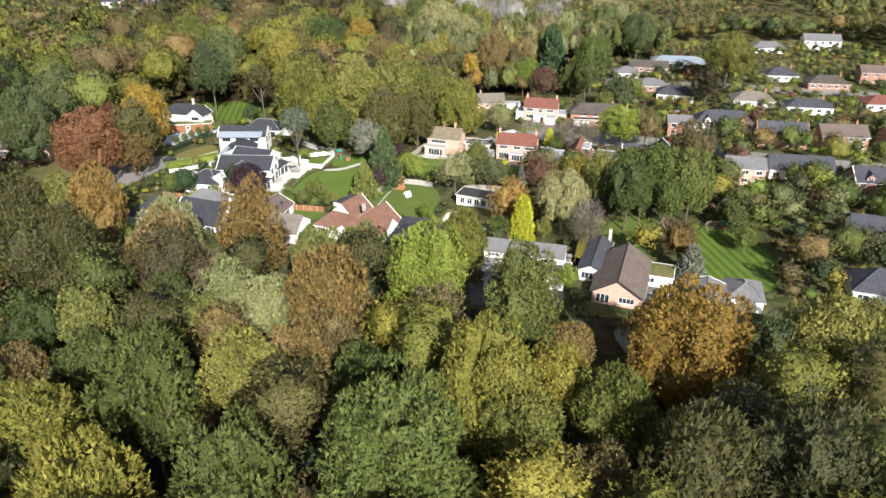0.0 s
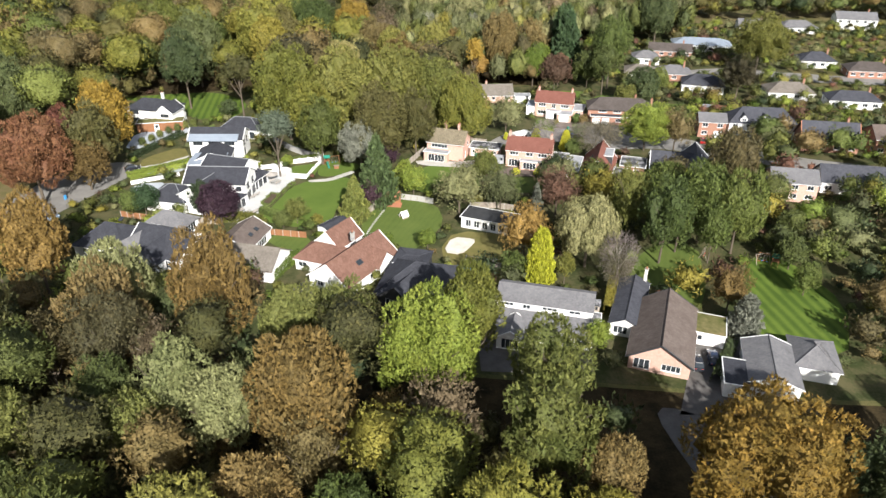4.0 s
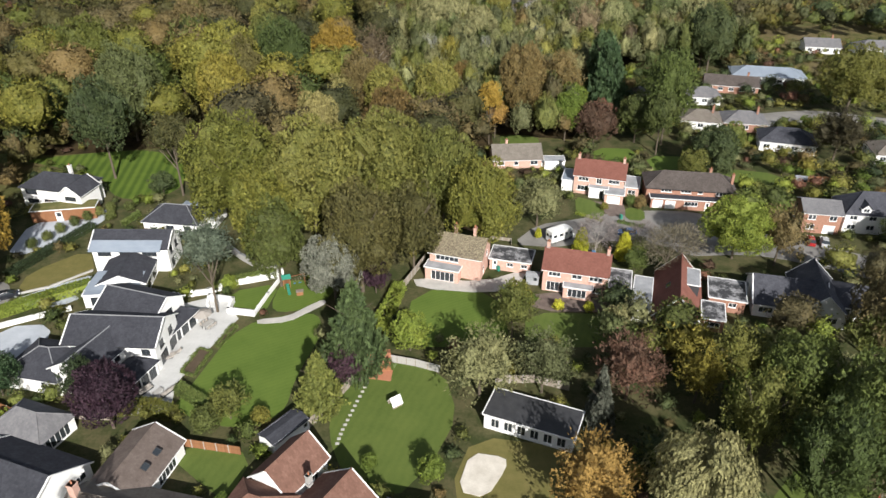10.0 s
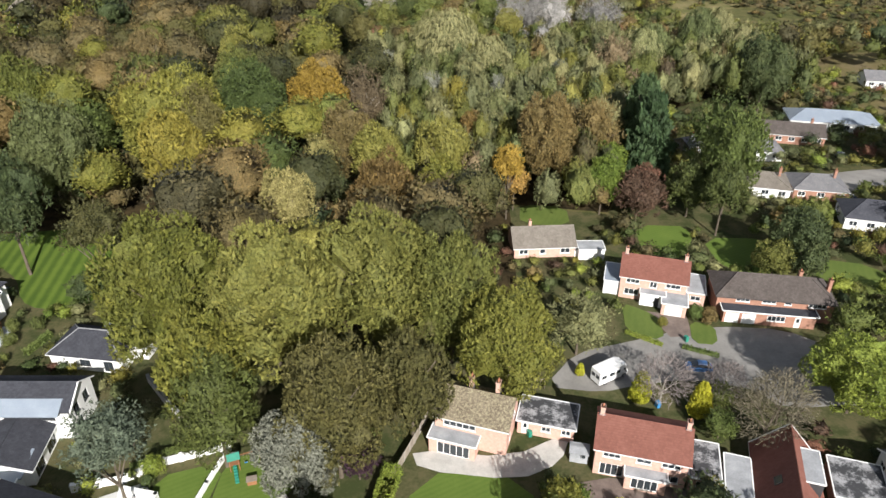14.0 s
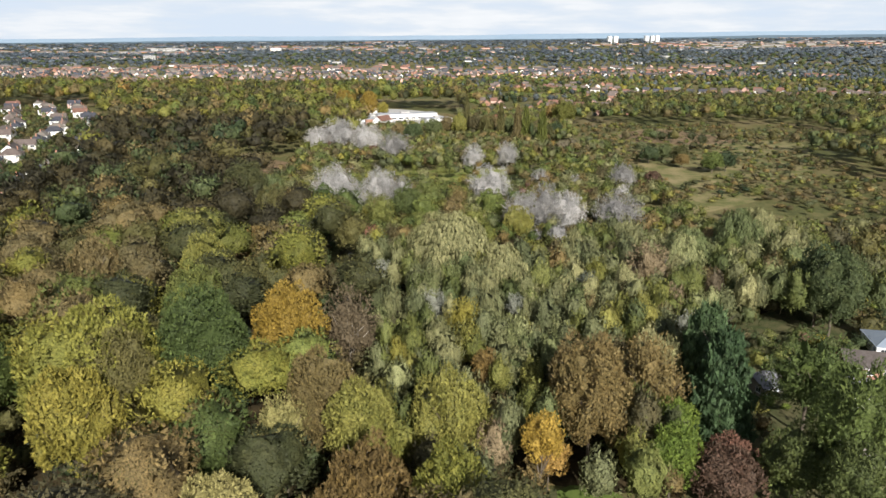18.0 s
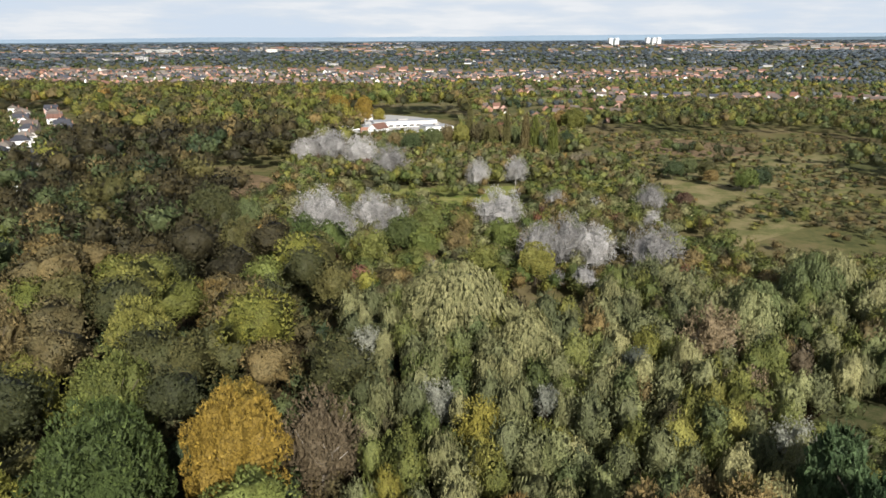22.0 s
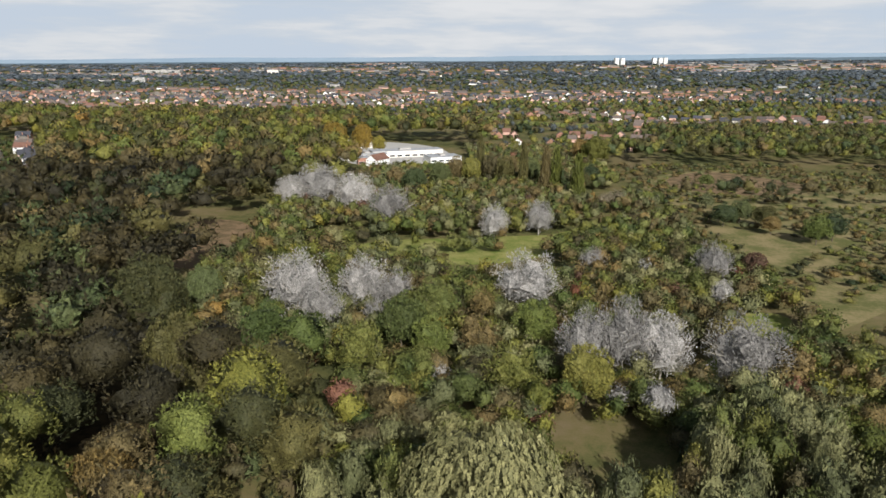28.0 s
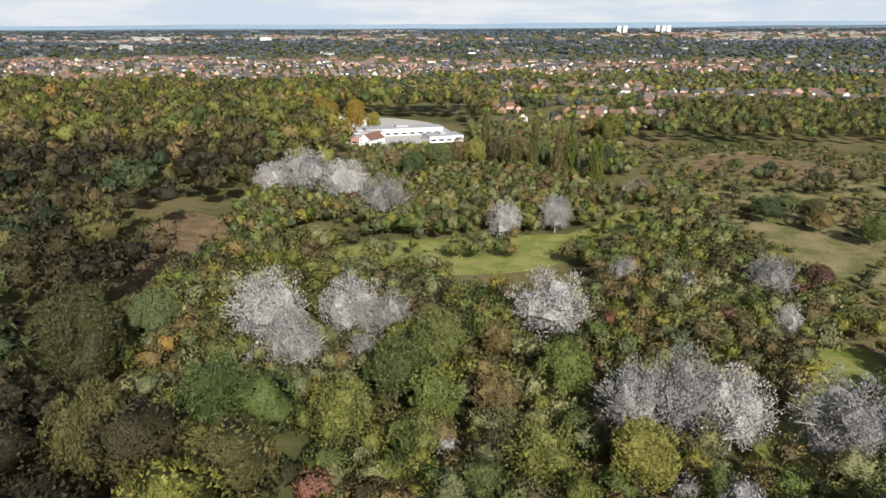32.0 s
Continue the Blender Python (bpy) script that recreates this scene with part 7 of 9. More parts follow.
garden_wall([(-49.6, 223.5), (-46.3, 219.7), (-42.9, 216.1), (-38.7, 212.6), (-33.6, 210.8)], 1.5, "concrete", "curved grey retaining wall at the wood", 0.35, "lead")
hedge([(-45.5, 205.3), (-41.8, 208.1), (-34.8, 211.1)], 1.4, 1.2, "hedge", "row of rounded green shrubs behind the white wall")
hedge([(-72.0, 229.9), (-70.4, 235.2)], 1.0, 1.2, "hedge", "short clipped hedge beside the house")
hedge([(-43.1, 177.3), (-37.3, 173.2), (-33.3, 172.1)], 1.8, 1.6, "hedge", "green boundary hedge beside the lawn")
hedge([(-52.6, 172.4), (-46.5, 173.2), (-41.8, 171.5)], 2.2, 1.9, "goldgreen", "mixed green boundary hedge")
hedge([(-34.4, 146.9), (-32.3, 152.7), (-30.1, 156.4)], 2.0, 1.8, "limegreen", "bright green hedge between two drives")
hedge([(-10.7, 202.9), (-12.0, 196.7), (-13.1, 190.1)], 1.8, 2.0, "limegreen", "bright hedge beside the back lawn")
hedge([(32.5, 144.9), (30.6, 139.1), (29.2, 134.3)], 1.8, 2.6, "goldgreen", "tall yellow-green hedge between two houses")
hedge([(48.4, 125.3), (44.3, 118.9), (42.5, 116.0)], 1.6, 1.8, "darkgreen", "dark hedge beside a drive")
hedge([(27.9, 236.3), (33.3, 232.6)], 0.9, 0.6, "limegreen", "low clipped hedge at a front lawn")
hedge([(36.4, 232.1), (41.8, 229.7)], 0.9, 0.7, "hedge", "low clipped front hedge")
hedge([(-13.5, 193.2), (-11.7, 199.2), (-10.4, 205.3)], 2.4, 2.0, "limegreen", "broad light green hedge along the fence")
fence([(-41.2, 166.4), (-35.7, 165.4), (-30.3, 164.4)], 1.5, "timber", "orange-stained panel fence with pale posts")
fence([(-74.9, 174.8), (-68.4, 173.1), (-59.8, 170.1)], 1.5, "timber", "orange-brown panel fence behind the bungalow")
fence([(-58.6, 171.4), (-51.2, 171.0)], 1.6, "oldwood", "grey weathered panel fence")
fence([(-22.3, 168.8), (-19.7, 172.5), (-16.3, 179.5)], 1.7, "oldwood", "weathered panel fence beside a stepping-stone path")
fence([(-11.3, 184.4), (-6.8, 183.2), (-2.8, 181.6)], 1.5, "concrete", "pale garden screen with climbers", post="oldwood")
fence([(-13.3, 194.9), (-11.1, 202.4), (-7.7, 210.8), (-5.7, 216.1)], 1.7, "oldwood", "weathered fence running to the pink house")
fence([(6.5, 225.1), (12.2, 223.5), (12.0, 221.7)], 0.8, "oldwood", "low timber fence at the drive")
fence([(5.9, 179.2), (12.2, 179.3), (17.2, 177.4)], 1.6, "oldwood", "timber fence behind the studio")
fence([(84.5, 253.7), (95.4, 253.1)], 1.5, "timber", "orange timber fence behind far gardens")
garden_wall([(0.3, 230.7), (8.0, 225.9)], 0.5, "brick", "low brick wall at the wood edge")
garden_wall([(-34.9, 202.8), (-35.9, 199.6)], 0.3, "white", "short white edging")
area("path", [(-35.2, 195.8), (-30.0, 196.7), (-26.9, 199.9), (-24.4, 202.1), (-23.6, 200.9), (-26.1, 198.4), (-29.5, 195.1), (-34.9, 194.4)], MAT["paving"], "curved pale path across the lawn", "path", z=0.09, soft=1)


def planter_bed(pts, label):
    area("flower_bed", pts, MAT["soil"], label, "flower bed", z=0.20, soft=0)
    hedge(pts + [pts[0]], 0.5, 0.55, "hedge", "low box hedge edging a flower bed")


planter_bed([(-44.1, 181.5), (-42.9, 187.5), (-40.7, 186.7), (-41.8, 180.6)], "dark soil flower bed with low plants")
planter_bed([(-40.5, 188.4), (-39.0, 194.1), (-38.2, 193.3), (-39.7, 187.7)], "narrow soil bed along the terrace")


def ball_bush(x, y, r, tone, label, tall=1.0):
    """A clipped bush of its own, on a short stem."""
    e = root("bush", x, y, 0, label, "bush")
    PLACED.append((x, y, r))
    s = new("stem", STEM)
    s.parent, s.scale = e, (r, r, r * 1.2)
    c = new("foliage", CROWN["oakS"][int(x * 7) % 3])
    c.parent, c.location, c.scale = e, (0, 0, r * tall * 0.95), (r, r, r * tall)
    for ob, mat in ((s, MAT["bark"]), (c, LEAF[tone])):
        ob.material_slots[0].link = "OBJECT"
        ob.material_slots[0].material = mat
    return e


for _p in ((-86.9, 220.2), (-85.2, 223.3), (-84.0, 226.7), (-82.4, 229.8), (-80.6, 232.1), (-79.0, 234.3), (-77.2, 236.4)):
    ball_bush(*_p, 1.15, "midgreen", "small clipped round tree in a row beside a driveway", 1.2)
for _p, _r, _t, _l in (((18.5, 199.1), 1.1, "limeyellow", "round yellow-green clipped bush on a terrace"), ((23.9, 198.3), 1.1, "limeyellow", "round yellow-green clipped bush on a terrace"), ((34.7, 238.1), 1.0, "goldgreen", "round yellow-green bush on a front lawn"),
                       ((-28.9, 170.4), 1.5, "goldgreen", "round yellow-green bush beside a shed"), ((-1.1, 209.6), 1.0, "limegreen", "round bright bush below a garden wall"), ((-42.2, 204.9), 1.7, "limegreen", "broad round bright green bush by the white wall"),
                       ((41.1, 240.1), 1.6, "hedge", "round green bush beside the drive"), ((43.0, 239.1), 1.7, "brownolive", "round brown-green bush beside the drive"), ((37.6, 218.3), 2.2, "green", "leafy green bush beside a conifer"),
                       ((35.4, 132.4), 1.4, "limegreen", "leafy green bush by the house"), ((-62.9, 233.4), 1.3, "midgreen", "round bush in a small courtyard"), ((-18.7, 171.8), 1.0, "midgreen", "small round bush at the path"),
                       ((-73.3, 237.1), 1.3, "midgreen", "clipped round bush beside a drive"), ((-75.8, 232.5), 1.3, "midgreen", "clipped round bush beside a drive"), ((-12.4, 162.1), 1.3, "limegreen", "loose bush with pale flowers on the lawn"),
                       ((30.5, 200.7), 2.0, "goldgreen", "loose yellowing bush at the terrace end"), ((-20.4, 199.2), 1.5, "darkgreen", "dark bush below the conifers"), ((-56.9, 170.1), 1.3, "greygreen", "grey-green clipped shrub in a yard")):
    ball_bush(*_p, _r, _t, _l)
tree("column", *(26.0, 219.3), 1.7, 3.0, "limeyellow")
tree("column", *(34.0, 216.2), 1.8, 3.4, "limeyellow")
tree("column", *(18.0, 225.1), 0.8, 1.2, "limeyellow")


# ---- vehicles ----
def wheel(parent, x, y, r=0.32, w=0.2):
    t = Geo().bar((x, y - w / 2, r), (x, y + w / 2, r), r, 16).add("tyre", MAT["tyre"], parent)
    Geo().bar((x, y - w / 2 - .012, r), (x, y + w / 2 + .012, r), r * 0.62, 12).add("rim", MAT["steel"], t)


def loft(profiles, name, mat, parent):
    """A body through cross-sections: (x, half-width low, half-width high, z low, z high)."""
    g = Geo()
    for x, a, b, z0, z1 in profiles:
        zm = z0 + (z1 - z0) * .55
        g.v += [(x, -a * .94, z0), (x, -a, zm), (x, -b, z1), (x, b, z1), (x, a, zm), (x, a * .94, z0)]
    k = 6
    for i in range(len(profiles) - 1):
        for j in range(k):
            g.f.append((i * k + j, i * k + (j + 1) % k, (i + 1) * k + (j + 1) % k, (i + 1) * k + j))
    g.f += [tuple(range(k)), tuple(len(g.v) - 1 - i for i in range(k))]
    return g.add(name, mat, parent)


def car(x, y, rot, paint, label, length=4.2):
    e = root("car", x, y, rot, label, "car")
    q = length / 4.2
    loft([(-2.1 * q, .72, .66, .34, .78), (-1.9 * q, .84, .78, .24, .92), (-.9 * q, .88, .84, .20, .96), (.7 * q, .88, .84, .20, .94), (1.6 * q, .85, .78, .22, .84), (2.1 * q, .70, .60, .34, .66)], "body", MAT[paint], e)
    loft([(-1.75 * q, .74, .66, .90, 1.0), (-1.25 * q, .78, .62, .92, 1.42), (-.2 * q, .78, .62, .92, 1.47), (.35 * q, .78, .62, .92, 1.42), (1.15 * q, .74, .70, .86, .93)], "glazing", MAT["glass"], e)
    Geo().box(-1.2 * q, -.60, 1.44, .3 * q, .60, 1.50, .04).add("roof", MAT[paint], e)
    for wx in (-1.28 * q, 1.3 * q):
        for wy in (-.80, .80):
            wheel(e, wx, wy)
    for wy in (-.55, .55):
        Geo().box(1.9 * q, wy - .16, .60, 2.08 * q, wy + .16, .74, .02).add("headlight", MAT["upvc"], e)
        Geo().box(-2.1 * q, wy - .14, .66, -1.98 * q, wy + .14, .84, .02).add("tail_light", MAT["plastic_red"], e)
    return e


def motorhome(x, y, rot):
    e = root("motorhome", x, y, rot, "white coachbuilt motorhome with dark windows on the drive", "motorhome")
    loft([(-3.0, 1.08, 1.02, .45, 2.75), (-2.9, 1.12, 1.06, .42, 2.85), (1.5, 1.12, 1.06, .42, 2.88), (1.75, 1.12, 1.0, .9, 2.85)], "body", MAT["car_white"], e)
    loft([(1.2, 1.06, .95, 1.75, 2.86), (2.3, 1.02, .80, 1.95, 2.65), (2.6, .9, .6, 2.05, 2.35)], "cab_overhang", MAT["car_white"], e)
    loft([(1.4, .95, .92, .40, 1.35), (2.6, .95, .85, .38, 1.25), (3.1, .86, .7, .42, 1.0)], "cab", MAT["car_white"], e)
    loft([(1.6, .93, .86, 1.25, 1.98), (2.3, .90, .80, 1.25, 1.9), (2.75, .84, .8, 1.12, 1.2)], "windscreen", MAT["glass"], e)
    for wx, ww in ((-2.2, .9), (-.6, 1.0), (.7, .7)):
        for s in (-1, 1):
            Geo().box(wx - ww / 2, s * 1.115 - .02, 1.5, wx + ww / 2, s * 1.115 + .02, 2.1).add("side_window", MAT["glass"], e)
    for wy in (-.5, .5):
        Geo().box(-3.03, wy - .35, 1.45, -2.98, wy + .35, 2.1).add("rear_window", MAT["glass"], e)
    for wx in (-1.4, .2):
        Geo().box(wx - .3, -.3, 2.86, wx + .3, .3, 2.97, .05).add("roof_vent", MAT["upvc"], e)
    for wx in (-1.7, 2.2):
        for wy in (-.92, .92):
            wheel(e, wx, wy, .34, .22)
    for s in (-1, 1):
        Geo().box(2.1, s * 1.2 - .1, 1.3, 2.25, s * 1.2 + .1, 1.65, .02).add("mirror", MAT["greyframe"], e)
    return e


motorhome(22.6, 224.6, 30)
car(37.4, 226.6, 172, "car_blue", "metallic blue estate car parked in the cul-de-sac")
area("driveway", [(-23.5, 122.0), (-27.5, 128.0), (-31.0, 138.0), (-29.0, 146.0), (-25.6, 147.6), (-25.4, 139.0), (-21.5, 131.0), (-17.0, 122.0)], MAT["tarmac"], "worn dark tarmac drive between two bungalows", "driveway", soft=1)
car(-27.6, 136.2, 140, "car_paleblue", "pale blue hatchback parked on a tarmac drive")
car(*(41.0, 120.5), 80, "car_dark", "black hatchback parked on a dark drive")
car(*(44.0, 121.8), 80, "car_navy", "navy hatchback parked on a dark drive")
car(*(75.4, 223.3), 70, "car_red", "red car parked before a house")
car(*(78.1, 222.9), 70, "car_silver", "silver car parked before a house")
car(*(-90.8, 173.3), 40, "car_paleblue", "pale blue car parked beside the lane")
car(*(-86.0, 247.8), 25, "car_dark", "dark car in a sunken drive")
car(*(-82.8, 202.5), 30, "car_dark", "dark car at the end of a driveway")
car(*(102.8, 313.2), 50, "car_dark", "dark car parked on a far drive")
car(*(92.4, 287.8), 20, "car_navy", "dark blue car on the far road")
car(*(105.9, 216.5), 10, "car_red", "red car on a far drive")


# ---- sheds, play things and terrace furniture ----
def shed(x, y, rot, w, d, h, label, wall="oldwood", roof="t_dark", rise=0.5):
    e = root("shed", x, y, rot, label, "shed")
    hx, hy = w / 2, d / 2
    for a, b in (((-hx, -hy), (hx, -hy)), ((hx, -hy), (hx, hy)), ((hx, hy), (-hx, hy)), ((-hx, hy), (-hx, -hy))):
        wall_panel(Geo(), a, b, -.1, h, [], .06).add("wall", MAT[wall], e)
    Geo().face((-hx, -hy, h), (-hx, hy, h), (-hx, 0, h + rise)).face((hx, -hy, h), (hx, 0, h + rise), (hx, hy, h)).add("gable", MAT[wall], e)
    for s in (-1, 1):
        slope(Geo(), (-hx - .15, s * (hy + .2), h - .1), (hx + .15, s * (hy + .2), h - .1), (hx + .15, 0, h + rise + .03), (-hx - .15, 0, h + rise + .03), 3, .05).add("roof_slope", MAT[roof], e)
    Geo().box(-.45, -hy - .03, .02, .45, -hy + .02, 1.85).add("door", MAT[wall], e)
    Geo().box(hx - 1.0, -hy - .03, 1.0, hx - .35, -hy + .01, 1.6).add("window", MAT["glass"], e)
    return e


shed(-24.9, 167.8, 52, 6.4, 3.2, 2.1, "garden shed with a dark flat-pitched roof and white ends", "white", "t_dark", 0.35)
_ph = shed(-12.6, 183.4, 8, 3.4, 3.0, 1.9, "orange timber summerhouse with an open veranda", "timber", "terracotta", 0.5)
area("deck", [(-15.2, 183.0), (-10.4, 182.2), (-10.6, 179.6), (-15.0, 180.4)], MAT["terracotta"], "terracotta paved strip before a summerhouse", "paving", z=0.1, soft=0)
shed(*(14.9, 208.0), -12, 2.4, 1.8, 1.9, "small grey metal garden shed", "feltlight", "feltlight", 0.2)
shed(*(85.8, 252.1), -14, 2.6, 2.2, 1.9, "small timber garden shed with pale roof", "oldwood", "feltlight", 0.4)
shed(*(26.8, 136.3), -14, 2.4, 2.0, 2.0, "little felt-roofed shed beside the house", "oldwood", "felt", 0.3)
shed(*(24.9, 262.3), -16, 3.0, 2.2, 1.9, "white-walled garden shed with a pale roof", "white", "feltlight", 0.3)


def play_frame(x, y, rot, label, slide="plastic_green"):
    e = root("play_frame", x, y, rot, label, "climbing frame")
    for dx in (-.6, .6):
        for dy in (-.6, .6):
            Geo().box(dx - .05, dy - .05, 0, dx + .05, dy + .05, 2.2).add("post", MAT["timber"], e)
    Geo().box(-.7, -.7, 1.15, .7, .7, 1.22).add("platform", MAT["timber"], e)
    for s in (-1, 1):
        Geo().face((-.85, s * .8, 2.15), (.85, s * .8, 2.15), (.85, 0, 2.75), (-.85, 0, 2.75)).face((-.85, s * .8, 2.12), (-.85, 0, 2.72), (.85, 0, 2.72), (.85, s * .8, 2.12)).add("canopy", MAT["plastic_green"], e)
    g = Geo()
    for i in range(6):
        a, b = i / 6, (i + 1) / 6
        g.box(-.25, -.7 - 2.2 * b, 1.12 * (1 - b) ** .9 + .05, .25, -.7 - 2.2 * a, 1.12 * (1 - a) ** .9 + .09)
    g.add("slide", MAT[slide], e)
    for s in (-1, 1):
        Geo().bar((3.4, s * .8, 0), (3.4, 0, 2.2), .05).add("leg", MAT["timber"], e)
    Geo().bar((.6, 0, 2.15), (3.4, 0, 2.2), .06).add("beam", MAT["timber"], e)
    for sx in (1.5, 2.5):
        for s in (-.2, .2):
            Geo().bar((sx + s, 0, 2.15), (sx + s, 0, .5), .012).add("rope", MAT["fabric"], e)
        Geo().box(sx - .22, -.1, .45, sx + .22, .1, .49).add("seat", MAT["plastic_blue"], e)
    return e


play_frame(*(-31.9, 206.3), 20, "timber climbing frame with a green slide and swings")
play_frame(*(67.1, 152.7), 150, "timber climbing frame with green canopy on a striped lawn")


def swing_set(x, y, rot, label):
    e = root("swing_set", x, y, rot, label, "swing")
    for s in (-1.5, 1.5):
        for d in (-.8, .8):
            Geo().bar((s, d, 0), (s, 0, 2.1), .05).add("leg", MAT["oldwood"], e)
    Geo().bar((-1.6, 0, 2.1), (1.6, 0, 2.1), .05).add("beam", MAT["oldwood"], e)
    for sx in (-.6, .6):
        for d in (-.2, .2):
            Geo().bar((sx + d, 0, 2.08), (sx + d, 0, .5), .012).add("rope", MAT["fabric"], e)
        Geo().box(sx - .22, -.1, .46, sx + .22, .1, .5).add("seat", MAT["plastic_red"], e)
    return e


swing_set(*(64.8, 153.9), 10, "pale timber swing frame on the lawn")
swing_set(*(53.9, 156.5), 60, "slender swing frame on a shaded lawn")
swing_set(*(69.3, 329.7), 30, "white swing frame in a garden at the wood")

_e = root("goal", *(-29.0, 203.7), 15, "small orange timber hutch beside the climbing frame", "hutch")
Geo().box(-.6, -.4, 0, .6, .4, .8).add("body", MAT["timber"], _e)
Geo().box(-.7, -.5, .8, .7, .5, .86).add("lid", MAT["oldwood"], _e)
_e = root("garden_arbour", *(-9.6, 174.4), 35, "white-edged wooden play hut on the lawn", "play hut")
for _s in (-1, 1):
    Geo().face((-.9, _s * .9, .5), (.9, _s * .9, .5), (.9, 0, 1.7), (-.9, 0, 1.7)).face((-.9, _s * .88, .48), (-.9, 0, 1.66), (.9, 0, 1.66), (.9, _s * .88, .48)).add("roof_slope", MAT["white"], _e)
    Geo().box(-.8, _s * .72 - .03, 0, .8, _s * .72 + .03, .8).add("side", MAT["oldwood"], _e)
Geo().box(.75, -.7, 0, .8, .7, .9).add("back", MAT["paint_white"], _e)
_steps = [(-14.3, 179.2), (-14.8, 177.2), (-15.4, 175.1), (-15.9, 173.1), (-16.4, 171.1), (-16.9, 169.2), (-17.2, 167.4), (-17.5, 165.6)]
for _a, _b in zip(_steps, _steps[1:]):
    for _k in (0.0, 0.5):
        _x, _y = _a[0] + (_b[0] - _a[0]) * _k, _a[1] + (_b[1] - _a[1]) * _k
        _o = Geo().box(-.28, -.24, -.05, .28, .24, .07, .03).add("stepping_stone", MAT["paving"])
        _o.location = (_x, _y, 0.02)
        tagged(_o, "pale square stepping stone set in the lawn", "stepping stone", "stepping stones across the lawn")


def lounger(x, y, rot, label="grey cushioned sun lounger on the pale terrace"):
    e = root("sun_lounger", x, y, rot, label, "sun lounger", "loungers on the terrace", z=0.12)
    Geo().box(-.35, -1.0, .22, .35, .45, .30).add("frame", MAT["greyframe"], e)
    Geo().box(-.33, -.98, .30, .33, .42, .40, .03).add("mattress", MAT["fabric"], e)
    o = Geo().box(-.33, 0, -.05, .33, .7, .08, .02).add("backrest", MAT["fabric"], e)
    o.matrix_local = pose(0, .42, .34, 38, 0, 0)
    for dx in (-.3, .3):
        for dy in (-.9, .35):
            Geo().box(dx - .03, dy - .03, 0, dx + .03, dy + .03, .24).add("leg", MAT["greyframe"], e)


lounger(*(-47.0, 185.0), -60)
lounger(*(-46.4, 186.2), -60)


def sofa(x, y, rot, w, label):
    e = root("outdoor_sofa", x, y, rot, label, "sofa", z=0.12)
    Geo().box(-w / 2, -.4, .08, w / 2, .4, .34).add("base", MAT["greyframe"], e)
    n = max(1, int(w / .75))
    for i in range(n):
        a, b = -w / 2 + w * i / n, -w / 2 + w * (i + .97) / n
        Geo().box(a, -.4, .34, b, .2, .48, .03).add("seat_cushion", MAT["fabric"], e)
        Geo().box(a, .2, .34, b, .4, .82, .03).add("back_cushion", MAT["fabric"], e)
    return e


sofa(*(-48.1, 177.1), 60, 2.4, "grey outdoor sofa at the terrace end")
sofa(*(-44.6, 176.8), -120, 2.4, "grey outdoor sofa facing a low table")
sofa(*(-46.1, 175.1), 165, 1.6, "grey outdoor bench sofa")
_e = root("coffee_table", *(-46.1, 176.8), 60, "low grey outdoor table between the sofas", "table", z=0.12)
Geo().box(-.8, -.45, .36, .8, .45, .42).add("top", MAT["concrete"], _e)
for _dx in (-.7, .7):
    for _dy in (-.36, .36):
        Geo().box(_dx - .03, _dy - .03, 0, _dx + .03, _dy + .03, .36).add("leg", MAT["greyframe"], _e)
_e = root("dining_table", *(-43.2, 193.7), 60, "grey outdoor dining table on the terrace", "table", z=0.12)
Geo().box(-1.1, -.5, .70, 1.1, .5, .75).add("top", MAT["concrete"], _e)
for _dx in (-1, 1):
    for _dy in (-.4, .4):
        Geo().box(_dx - .04, _dy - .04, 0, _dx + .04, _dy + .04, .70).add("leg", MAT["greyframe"], _e)
_tm = Matrix.Translation(_e.location)


def terrace_chair(m):
    e = root("terrace_chair", 0, 0, 0, "grey outdoor dining chair at the terrace table", "chair", "chairs round the terrace table")
    Geo().box(-.24, -.24, .42, .24, .24, .48).add("seat", MAT["fabric"], e)
    Geo().box(-.24, .20, .48, .24, .26, .92).add("backrest", MAT["fabric"], e)
    for dx in (-.2, .2):
        for dy in (-.2, .2):
            Geo().box(dx - .02, dy - .02, 0, dx + .02, dy + .02, .42).add("leg", MAT["greyframe"], e)
    e.matrix_basis = m
    return e


_c0 = None
for _i, (_u, _v, _w) in enumerate(((-.7, .85, 0), (0, .85, 0), (.7, .85, 0), (-.7, -.85, 180), (0, -.85, 180), (.7, -.85, 180))):
    _mm = _e.matrix_basis @ pose(_u, _v, 0, 0, 0, _w)
    _c0 = terrace_chair(_mm) if _c0 is None else _c0
    if _i:
        copy_thing(_c0, _mm)


def parasol(x, y, label, tone="fabric", r=1.7, z=0.12):
    e = root("parasol", x, y, 0, label, "parasol", z=z)
    Geo().bar((0, 0, 0), (0, 0, 2.6), .03, 8).add("pole", MAT["greyframe"], e)
    Geo().box(-.3, -.3, 0, .3, .3, .08).add("base", MAT["concrete"], e)
    g = Geo()
    for i in range(8):
        a, b = 2 * math.pi * i / 8, 2 * math.pi * (i + 1) / 8
        g.face((r * math.cos(a), r * math.sin(a), 2.1), (r * math.cos(b), r * math.sin(b), 2.1), (0, 0, 2.65)).face((r * math.cos(b), r * math.sin(b), 2.06), (r * math.cos(a), r * math.sin(a), 2.06), (0, 0, 2.6))
    g.add("canopy", MAT[tone], e)


parasol(*(-44.2, 194.6), "open taupe parasol over the terrace table")


